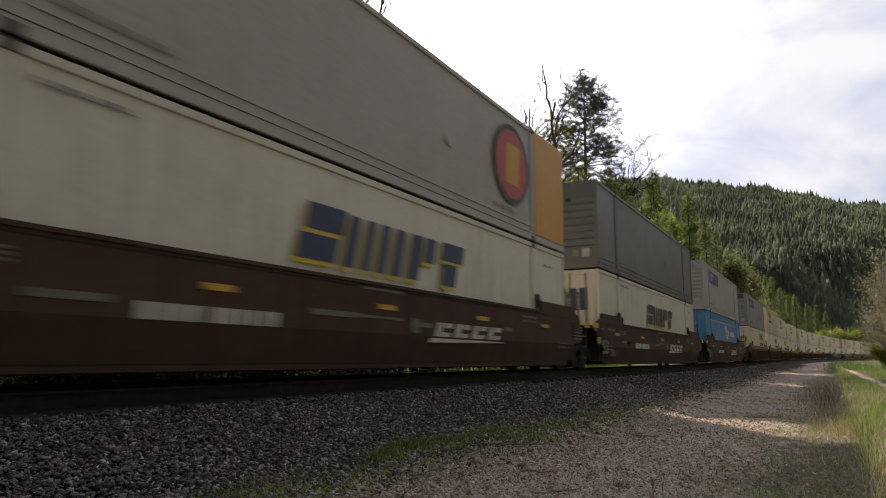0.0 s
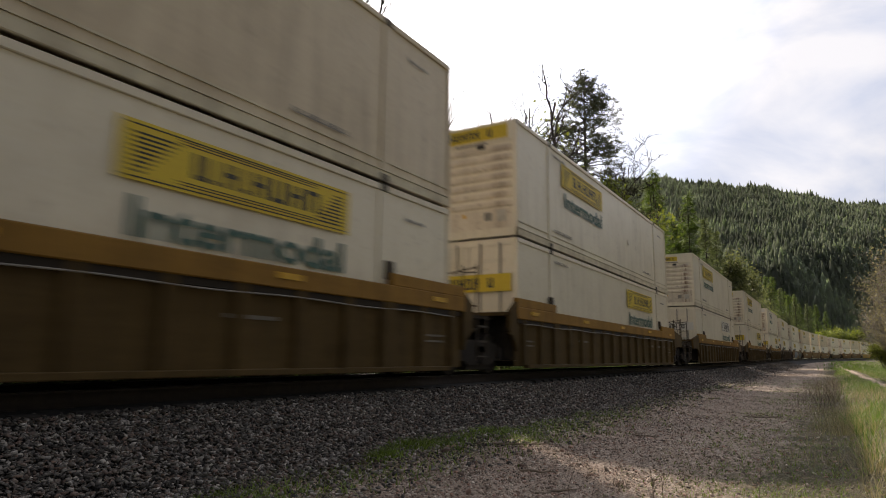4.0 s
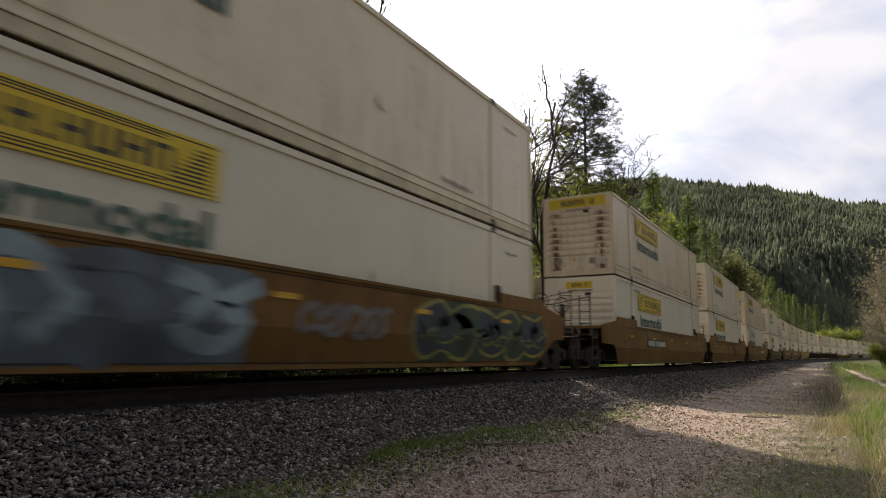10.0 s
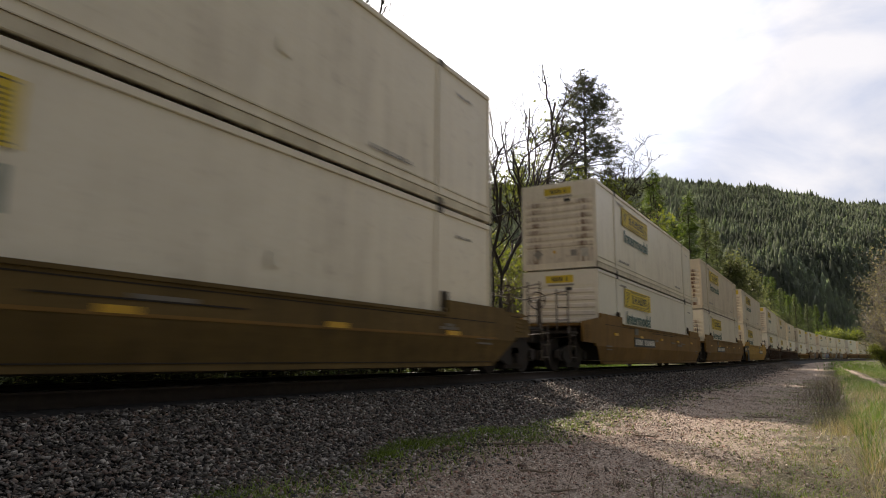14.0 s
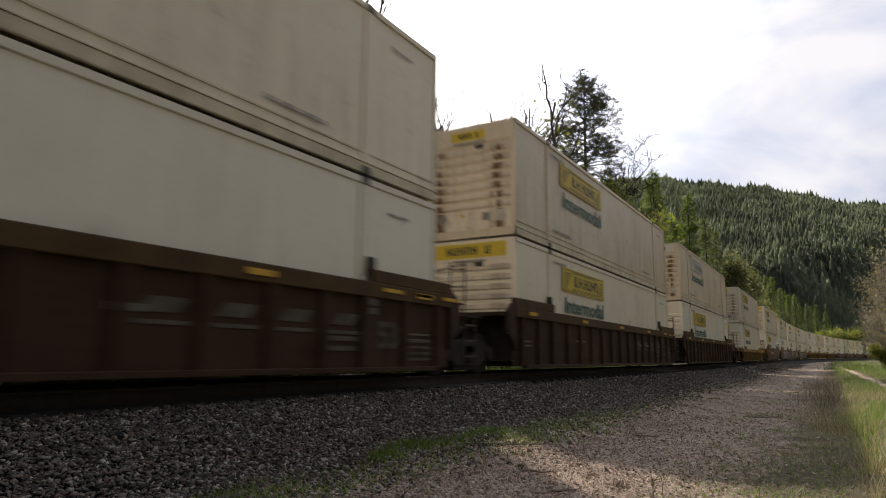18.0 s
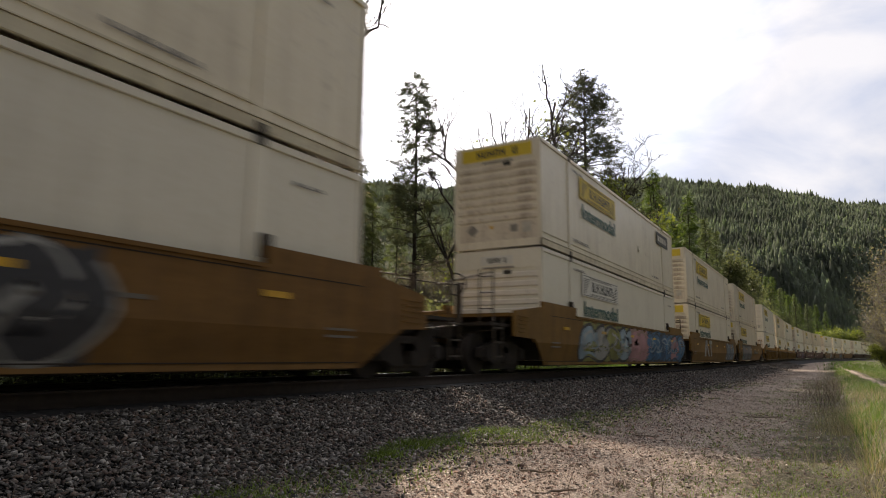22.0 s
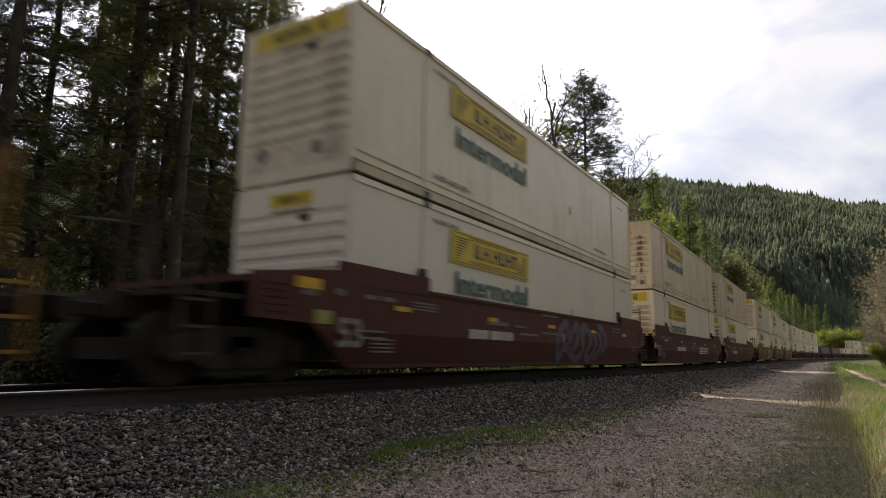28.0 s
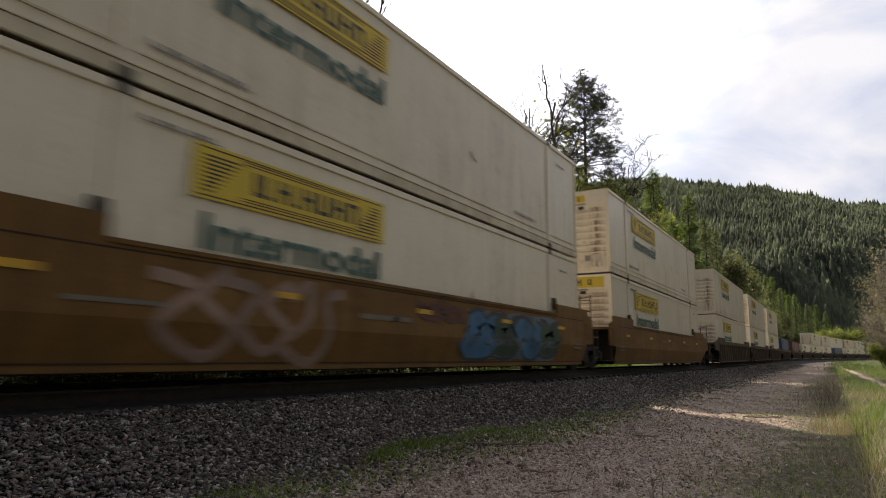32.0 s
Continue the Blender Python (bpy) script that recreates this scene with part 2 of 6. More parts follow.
MAT["decal_grey"] = plain("decal_grey", (0.24, 0.22, 0.19), 0.6)
MAT["decal_navy"] = plain("decal_navy", (0.02, 0.035, 0.09), 0.5)
MAT["decal_purple"] = plain("decal_purple", (0.07, 0.04, 0.13), 0.5)
MAT["decal_orange"] = paint("decal_orange", (0.62, 0.3, 0.018), (0.4, 0.2, 0.05), 0.3, 0.5)
MAT["decal_red"] = plain("decal_red", (0.42, 0.04, 0.025), 0.5)
MAT["reflector"] = plain("reflector_yellow", (0.58, 0.32, 0.015), 0.4)
MAT["g_blue"] = plain("spray_blue", (0.03, 0.12, 0.235), 0.6, 0.0, 1.3, 0.6)
MAT["g_sky"] = plain("spray_pale_blue", (0.21, 0.28, 0.32), 0.6, 0.0, 1.3, 0.4)
MAT["g_pink"] = plain("spray_pink", (0.38, 0.19, 0.2), 0.6, 0.0, 1.3, 0.3)
MAT["g_silver"] = plain("spray_silver", (0.3, 0.295, 0.28), 0.5, 0.2, 1.3, 0.4)
MAT["g_black"] = plain("spray_black", (0.03, 0.03, 0.035), 0.6)
MAT["g_ash"] = plain("spray_ash", (0.15, 0.145, 0.15), 0.6, 0.0, 1.3, 0.4)
MAT["g_teal"] = plain("spray_teal", (0.03, 0.1, 0.095), 0.6, 0.0, 1.3, 0.4)
MAT["g_green"] = plain("spray_green", (0.022, 0.05, 0.028), 0.6, 0.0, 1.3, 0.5)
MAT["g_yellow"] = plain("spray_yellow", (0.22, 0.22, 0.055), 0.6, 0.0, 1.3, 0.4)
MAT["g_violet"] = plain("spray_violet", (0.075, 0.06, 0.09), 0.6, 0.0, 1.3, 0.4)
MAT["ballast"] = stones("ballast_stone", (0.032, 0.029, 0.026), (0.12, 0.107, 0.092), (0.4, 0.365, 0.32))
MAT["pebble"] = stones("path_pebble", (0.1, 0.078, 0.06), (0.28, 0.22, 0.175), (0.66, 0.58, 0.49))
MAT["bark"] = plain("bark", (0.038, 0.031, 0.025), 0.95, 0.0, 4.0, 0.5)
MAT["bark_pale"] = plain("bark_pale", (0.21, 0.19, 0.165), 0.95, 0.0, 4.0, 0.4)
MAT["twig"] = plain("dry_twig", (0.22, 0.17, 0.125), 0.9, 0.0, 8.0, 0.4)
MAT["fir"] = foliage("fir_needles", (0.04, 0.046, 0.026), (0.098, 0.104, 0.052), 0.42)
MAT["cedar"] = foliage("cedar_needles", (0.05, 0.063, 0.03), (0.12, 0.145, 0.055), 0.5)
MAT["pine"] = foliage("pine_needles", (0.05, 0.062, 0.034), (0.12, 0.135, 0.065), 0.3)
MAT["larch"] = foliage("larch_needles", (0.08, 0.13, 0.034), (0.165, 0.23, 0.058), 0.45)
MAT["spring"] = foliage("spring_leaves", (0.14, 0.18, 0.035), (0.3, 0.34, 0.07), 0.4)
MAT["bud"] = foliage("opening_buds", (0.15, 0.135, 0.105), (0.27, 0.245, 0.185), 0.5)
MAT["broad"] = foliage("broad_leaves", (0.105, 0.125, 0.07), (0.215, 0.235, 0.125), 0.5)
MAT["slope_fir"] = foliage("slope_fir_needles", (0.095, 0.125, 0.065), (0.19, 0.23, 0.11), 0.4)
# needle colour paled well past real green to stand in for distance haze
MAT["hazed_hillwood"] = foliage("hill_forest", (0.23, 0.262, 0.205), (0.272, 0.306, 0.238), 0.8, 0.9, (0.3, 0.36, 0.235), (1.0, 1.0, 0.85), 0.018, 0.9)
MAT["grass"] = foliage("green_grass", (0.06, 0.115, 0.022), (0.175, 0.27, 0.06), 0.42)
MAT["straw"] = foliage("dry_grass", (0.24, 0.20, 0.115), (0.46, 0.40, 0.26), 0.3)
MAT["weed"] = foliage("low_weeds", (0.085, 0.135, 0.022), (0.21, 0.29, 0.05), 0.45)


def cells_of(nt, scale, coord="Object"):
    """Crushed-stone cells: a shade for every chip and the distance from its middle."""
    tc = node(nt, "ShaderNodeTexCoord")
    v = node(nt, "ShaderNodeTexVoronoi")
    v.inputs["Scale"].default_value = scale
    nt.links.new(tc.outputs[coord], v.inputs["Vector"])
    sep = node(nt, "ShaderNodeSeparateColor")
    nt.links.new(v.outputs["Color"], sep.inputs["Color"])
    return sep.outputs["Red"], v.outputs["Distance"]


def ground_material():
    m, nt, b = material("ground", 0.95)
    a = node(nt, "ShaderNodeAttribute", attribute_name="gravel")
    fine = noise_of(nt, 9.0, 8.0, 0.7)
    mid = noise_of(nt, 1.1, 5.0, 0.6)
    broad = noise_of(nt, 0.28, 4.0, 0.6)
    chip, mound = cells_of(nt, 38.0)
    grit, gmound = cells_of(nt, 95.0)
    gravel = ramp_of(nt, fine, [(0.28, (0.14, 0.103, 0.077)), (0.5, (0.34, 0.257, 0.195)), (0.72, (0.51, 0.405, 0.315))])
    chips = ramp_of(nt, chip, [(0.0, (0.05, 0.038, 0.03)), (0.3, (0.23, 0.175, 0.134)), (0.75, (0.45, 0.36, 0.29)), (1.0, (0.7, 0.62, 0.53))])
    sand = ramp_of(nt, grit, [(0.0, (0.12, 0.09, 0.067)), (0.6, (0.35, 0.268, 0.205)), (1.0, (0.64, 0.53, 0.43))])
    gravel = mixed(nt, 0.5, gravel, sand)
    patch = ramp_of(nt, mid, [(0.38, (0.15, 0.15, 0.15)), (0.62, (0.85, 0.85, 0.85))])
    gravel = mixed(nt, patch, gravel, chips)
    gravel = mixed(nt, 0.4, gravel, ramp_of(nt, broad, [(0.35, (0.36, 0.35, 0.34)), (0.65, (0.64, 0.6, 0.55))]), "OVERLAY")
    turf = ramp_of(nt, fine, [(0.3, (0.045, 0.038, 0.02)), (0.55, (0.105, 0.088, 0.045)), (0.75, (0.19, 0.15, 0.09))])
    turf = mixed(nt, 0.4, turf, ramp_of(nt, mid, [(0.35, (0.3, 0.4, 0.2)), (0.65, (0.7, 0.62, 0.45))]), "OVERLAY")
    wood = node(nt, "ShaderNodeAttribute", attribute_name="wooded")
    # woodland floor paled to lift the shaded gaps on the hazy far slope
    turf = mixed(nt, wood.outputs["Fac"], turf, (0.15, 0.17, 0.11))
    edge = math_of(nt, "ADD", a.outputs["Fac"], math_of(nt, "MULTIPLY", math_of(nt, "SUBTRACT", fine, 0.5), 1.1))
    edge = math_of(nt, "ADD", edge, math_of(nt, "MULTIPLY", math_of(nt, "SUBTRACT", mid, 0.5), 0.9))
    fac = ramp_of(nt, edge, [(0.34, (0, 0, 0)), (0.66, (1, 1, 1))])
    nt.links.new(mixed(nt, fac, turf, gravel), b.inputs["Base Color"])
    h = math_of(nt, "SUBTRACT", math_of(nt, "MULTIPLY", fine, 1.2), math_of(nt, "ADD", math_of(nt, "MULTIPLY", mound, 0.9), math_of(nt, "MULTIPLY", gmound, 0.4)))
    bump_of(nt, b, h, 0.9, 0.03)
    return m


MAT["ground"] = ground_material()
# near-black: the shade below the train is put into this colour
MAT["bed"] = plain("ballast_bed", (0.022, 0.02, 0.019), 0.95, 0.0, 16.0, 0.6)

# ---------------------------------------------------------------- mesh helpers


class Shape:
    """Collects boxes, prisms, tubes and discs into one mesh."""

    def __init__(self):
        self.v, self.f = [], []

    def add(self, vs, fs):
        o = len(self.v)
        self.v += [tuple(p) for p in vs]
        self.f += [tuple(i + o for i in f) for f in fs]
        return self

    def box(self, x0, x1, y0, y1, z0, z1, bev=0.0):
        if bev <= 0:
            vs = [(x, y, z) for x in (x0, x1) for y in (y0, y1) for z in (z0, z1)]
            return self.add(vs, [(0, 1, 3, 2), (4, 6, 7, 5), (0, 4, 5, 1), (2, 3, 7, 6), (0, 2, 6, 4), (1, 5, 7, 3)])
        b = bev
        ring = [(y0 + b, z0), (y1 - b, z0), (y1, z0 + b), (y1, z1 - b), (y1 - b, z1), (y0 + b, z1), (y0, z1 - b), (y0, z0 + b)]
        return self.extrude(ring, x0, x1)

    def extrude(self, ring, x0, x1):
        """A (y, z) outline drawn out along x."""
        n = len(ring)
        vs = [(x0, y, z) for y, z in ring] + [(x1, y, z) for y, z in ring]
        fs = [tuple(range(n))[::-1], tuple(range(n, 2 * n))]
        fs += [(i, (i + 1) % n, n + (i + 1) % n, n + i) for i in range(n)]
        return self.add(vs, fs)

    def plate(self, outline, y0, y1):
        """An (x, z) outline given thickness from y0 to y1."""
        n = len(outline)
        vs = [(x, y0, z) for x, z in outline] + [(x, y1, z) for x, z in outline]
        fs = [tuple(range(n)), tuple(range(n, 2 * n))[::-1]]
        fs += [(i, n + i, n + (i + 1) % n, (i + 1) % n) for i in range(n)]
        return self.add(vs, fs)

    def tube(self, pts, rad, sides=6):
        V, F = tube_np(pts, rad, sides)
        return self.add(V.tolist(), F.tolist())

    def disc_y(self, cx, cz, y0, y1, r, sides=20, r2=None):
        r2 = r if r2 is None else r2
        a = [2 * math.pi * i / sides for i in range(sides)]
        vs = [(cx + r * math.cos(t), y0, cz + r * math.sin(t)) for t in a] + [(cx + r2 * math.cos(t), y1, cz + r2 * math.sin(t)) for t in a]
        fs = [tuple(range(sides)), tuple(range(sides, 2 * sides))[::-1]]
        fs += [(i, sides + i, sides + (i + 1) % sides, (i + 1) % sides) for i in range(sides)]
        return self.add(vs, fs)

    def mesh(self, name, mat):
        me = bpy.data.meshes.new(name)
        me.from_pydata(self.v, [], self.f)
        bm = bmesh.new()
        bm.from_mesh(me)
        bmesh.ops.recalc_face_normals(bm, faces=bm.faces)
        bm.to_mesh(me)
        bm.free()
        me.materials.append(mat)
        return me


def mesh_np(name, V, F, mat, smooth=False):
    V, F = np.asarray(V, np.float32), np.asarray(F, np.int32)
    n = F.shape[1]
    me = bpy.data.meshes.new(name)
    me.vertices.add(len(V))
    me.vertices.foreach_set("co", V.ravel())
    me.loops.add(F.size)
    me.loops.foreach_set("vertex_index", F.ravel())
    me.polygons.add(len(F))
    me.polygons.foreach_set("loop_start", np.arange(0, F.size, n, dtype=np.int32))
    if smooth:
        me.polygons.foreach_set("use_smooth", np.ones(len(F), bool))
    me.update(calc_edges=True)
    me.materials.append(mat)
    return me


def tube_np(pts, rad, sides=6):
    P = np.asarray(pts, float)
    n = len(P)
    R = np.broadcast_to(np.asarray(rad, float), (n,))
    T = np.gradient(P, axis=0)
    T /= np.linalg.norm(T, axis=1, keepdims=True) + 1e-9
    ref = np.where(np.abs(T[:, 2:3]) > 0.9, np.array([[1.0, 0, 0]]), np.array([[0, 0, 1.0]]))
    A = np.cross(T, ref)
    A /= np.linalg.norm(A, axis=1, keepdims=True) + 1e-9
    B = np.cross(T, A)
    t = np.arange(sides) * 2 * np.pi / sides
    V = P[:, None] + R[:, None, None] * (A[:, None] * np.cos(t)[None, :, None] + B[:, None] * np.sin(t)[None, :, None])
    i = np.arange(n - 1)[:, None] * sides
    j = np.arange(sides)[None]
    k = (j + 1) % sides
    F = np.stack([i + j, i + k, i + sides + k, i + sides + j], -1).reshape(-1, 4)
    return V.reshape(-1, 3), F


def gather(parts):
    V, F, o = [], [], 0
    for v, f in parts:
        V.append(v)
        F.append(f + o)
        o += len(v)
    return np.concatenate(V), np.concatenate(F)


def part(name, shape, mat, parent, label=""):
    """One mesh object under a thing or under a part. shape: a Shape or a finished mesh."""
    me = shape.mesh(name, MAT[mat]) if isinstance(shape, Shape) else shape
    ob = new(name, me)
    ob.parent = parent
    return tagged(ob, label) if label else ob


def rotations(n, rng, tilt=math.pi):
    """n random turns; tilt limits the lean from upright."""
    a, b, c = rng.uniform(0, 2 * np.pi, n), rng.uniform(-tilt, tilt, n), rng.uniform(0, 2 * np.pi, n)
    z, o = np.zeros(n), np.ones(n)
    Rz = np.array([[np.cos(a), -np.sin(a), z], [np.sin(a), np.cos(a), z], [z, z, o]]).transpose(2, 0, 1)
    Rx = np.array([[o, z, z], [z, np.cos(b), -np.sin(b)], [z, np.sin(b), np.cos(b)]]).transpose(2, 0, 1)
    Rc = np.array([[np.cos(c), -np.sin(c), z], [np.sin(c), np.cos(c), z], [z, z, o]]).transpose(2, 0, 1)
    return Rz @ Rx @ Rc


def scatter(V0, F0, P, R, S):
    """Copies of a small form at the places P, turns R and sizes S, in one array."""
    S = np.asarray(S, float)
    S = S[:, None] if S.ndim == 1 else S
    V = np.einsum("nij,nkj->nki", R, V0[None] * S[:, None, :]) + P[:, None]
    F = F0[None] + (np.arange(len(P)) * len(V0))[:, None, None]
    return V.reshape(-1, 3), F.reshape(-1, F0.shape[1])


def place(az, dist, z=0.0):
    """A place on the ground at a bearing (degrees from +x) and a distance from the tripod."""
    return np.array([EYE[0] + dist * math.cos(radians(az)), EYE[1] + dist * math.sin(radians(az)), z])


# ---------------------------------------------------------------- track line and land


def line(s):
    """The track's centre at the length s: x, y, z and heading."""
    d = np.maximum(np.asarray(s, float) - BEND_AT, 0.0)
    th = d / BEND_R
    x = np.where(d > 0, BEND_AT + BEND_R * np.sin(th), s)
    y = -BEND_R * (1 - np.cos(th))
    return x, y, GRADE * np.maximum(np.asarray(s, float) - GRADE_AT, 0.0), -th


def along(x, y):
    """Length and sideways distance (+ to the left) of a point from the track."""
    x, y = np.asarray(x, float), np.asarray(y, float)
    ang = np.arctan2(x - BEND_AT, y + BEND_R)
    bent = x > BEND_AT
    s = np.where(bent, BEND_AT + ang * BEND_R, x)
    d = np.where(bent, np.hypot(x - BEND_AT, y + BEND_R) - BEND_R, y)
    return s, d


GROUND = -0.72


def smooth_step(a, b, v):
    t = np.clip((v - a) / (b - a), 0, 1)
    return t * t * (3 - 2 * t)


def land(x, y):
    """Height of the land: the trackside, the bank beyond it and the wooded hill."""
    x, y = np.asarray(x, float), np.asarray(y, float)
    s, d = along(x, y)
    z = GROUND + GRADE * np.maximum(np.minimum(s, 700) - GRADE_AT, 0)
    z = z + 0.03 * np.sin(x * 0.9 + y * 1.7) * np.cos(y * 1.1 - x * 0.4) + 0.015 * np.sin(x * 3.1 - y * 2.3)
    # verge: falls away a little past the gravel strip, then lies level
    z = z - 0.35 * smooth_step(-8.5, -14.0, d) + 0.10 * smooth_step(-7.2, -8.2, d)
    # far side: a shallow ditch and a low bank under the wood
    z = z - 0.25 * smooth_step(3.0, 5.0, d) * (1 - smooth_step(7, 11, d)) + 0.6 * smooth_step(8, 30, d)
    r = np.hypot(x, y - EYE[1])
    az = np.degrees(np.arctan2(y - EYE[1], x))
    side = 0.45 + 0.55 * smooth_step(-75, -25, az) * (1 - smooth_step(110, 150, az))
    crest = 0.262 - 0.070 * smooth_step(13, -7, az) + 0.003 * np.sin(az * 0.55) + 0.002 * np.sin(az * 1.7 + 1)
    ramp = np.clip((r - 250) / 900, 0, 1)
    up = (0.75 * ramp + 0.25 * smooth_step(0, 1, ramp)) * 1150 * crest
    valley = smooth_step(12, 90, np.abs(d))
    return z + up * side * valley


def trail_at(s):
    """How far to the right of the track the meadow trail runs."""
    return 9.4 - 0.019 * (np.asarray(s, float) - 25)


def make_ground():
    """One sheet from the tripod's feet to the horizon, finer where it is near."""
    az = np.concatenate([np.linspace(-8, 70, 300), np.linspace(70, 352, 120)[1:-1]])
    r = np.concatenate([[0.0], np.geomspace(0.6, 1000, 210), [1500, 2500, 4200]])
    A, R = np.meshgrid(np.radians(az), r)
    X, Y = EYE[0] + R * np.cos(A), EYE[1] + R * np.sin(A)
    Z = land(X, Y)
    rng = np.random.default_rng(3)
    Z = Z + np.where(R < 40, 1, 0) * rng.normal(0, 0.006, Z.shape)
    n, m = Z.shape
    i, j = np.arange(n - 1)[:, None] * m, np.arange(m)[None]
    k = (j + 1) % m
    F = np.stack([i + j, i + m + j, i + m + k, i + k], -1).reshape(-1, 4)
    V = np.stack([X, Y, Z], -1).reshape(-1, 3)
    me = mesh_np("ground", V, F, MAT["ground"], True)
    s, d = along(V[:, 0], V[:, 1])
    g = np.clip((d + 8.0) / 2.5, 0, 1) * np.clip((4.5 - d) / 1.5, 0, 1)
    # a sandy foot trail through the meadow, well past the verge
    trail = np.clip(1.0 - np.abs(d + trail_at(s)) / 0.38, 0, 1) * (s > 18) * (s < 110)
    at = me.attributes.new("gravel", "FLOAT", "POINT")
    at.data.foreach_set("value", np.maximum(g, trail).astype(np.float32))
    wd = me.attributes.new("wooded", "FLOAT", "POINT")
    wd.data.foreach_set("value", (smooth_step(9, 16, d) * (np.hypot(V[:, 0], V[:, 1]) < 60) + smooth_step(200, 300, np.hypot(V[:, 0], V[:, 1]))).clip(0, 1).astype(np.float32))
    tagged(new("ground", me), "gravel service strip with green and dry grass verges", "ground", kind="structure")


def sweep(offsets, s):
    """A strip of (sideways, height) points along the track."""
    x, y, z, th = line(s)
    V = np.stack([np.stack([x - o * np.sin(th), y + o * np.cos(th), z + h], -1) for o, h in offsets], 1)
    n, m = V.shape[:2]
    i, j = np.arange(n - 1)[:, None] * m, np.arange(m - 1)[None]
    F = np.stack([i + j, i + m + j, i + m + j + 1, i + j + 1], -1).reshape(-1, 4)
    return V.reshape(-1, 3), F


def hewn(rng):
    """A broken stone: the hull of a few points on a ball."""
    P = rng.normal(0, 1, (7, 3))
    P /= np.linalg.norm(P, axis=1, keepdims=True)
    bm = bmesh.new()
    for p in P * rng.uniform(.8, 1.3, (7, 1)):
        bm.verts.new(p)
    got = bmesh.ops.convex_hull(bm, input=bm.verts)
    bmesh.ops.delete(bm, geom=[v for v in bm.verts if not v.link_faces], context="VERTS")
    bm.verts.index_update()
    V = np.array([v.co[:] for v in bm.verts])
    F = np.array([[v.index for v in f.verts] for f in bm.faces])
    bm.free()
    return V, F


def pebbles(name, P, size, mat, label, category, rng, flat=0.7):
    """Angular stones joined into one heap; eight hewn forms."""
    bits = []
    kind = rng.integers(0, 8, len(P))
    for k in range(8):
        sel = kind == k
        n = int(sel.sum())
        if not n:
            continue
        form, F0 = hewn(rng)
        S = size[sel][:, None] * np.stack([rng.uniform(0.8, 1.3, n), rng.uniform(0.6, 1.0, n), rng.uniform(flat * 0.7, flat * 1.2, n)], -1)
        bits.append(scatter(form, F0, P[sel], rotations(n, rng, 0.9), S))
    V, F = gather(bits)
    return tagged(new(name, mesh_np(name, V, F, MAT[mat])), label, category, kind="stuff")


def bed_height(d):
    a = np.abs(d)
    return np.where(a < 1.35, -0.25, -0.25 - (a - 1.35) * 0.262)


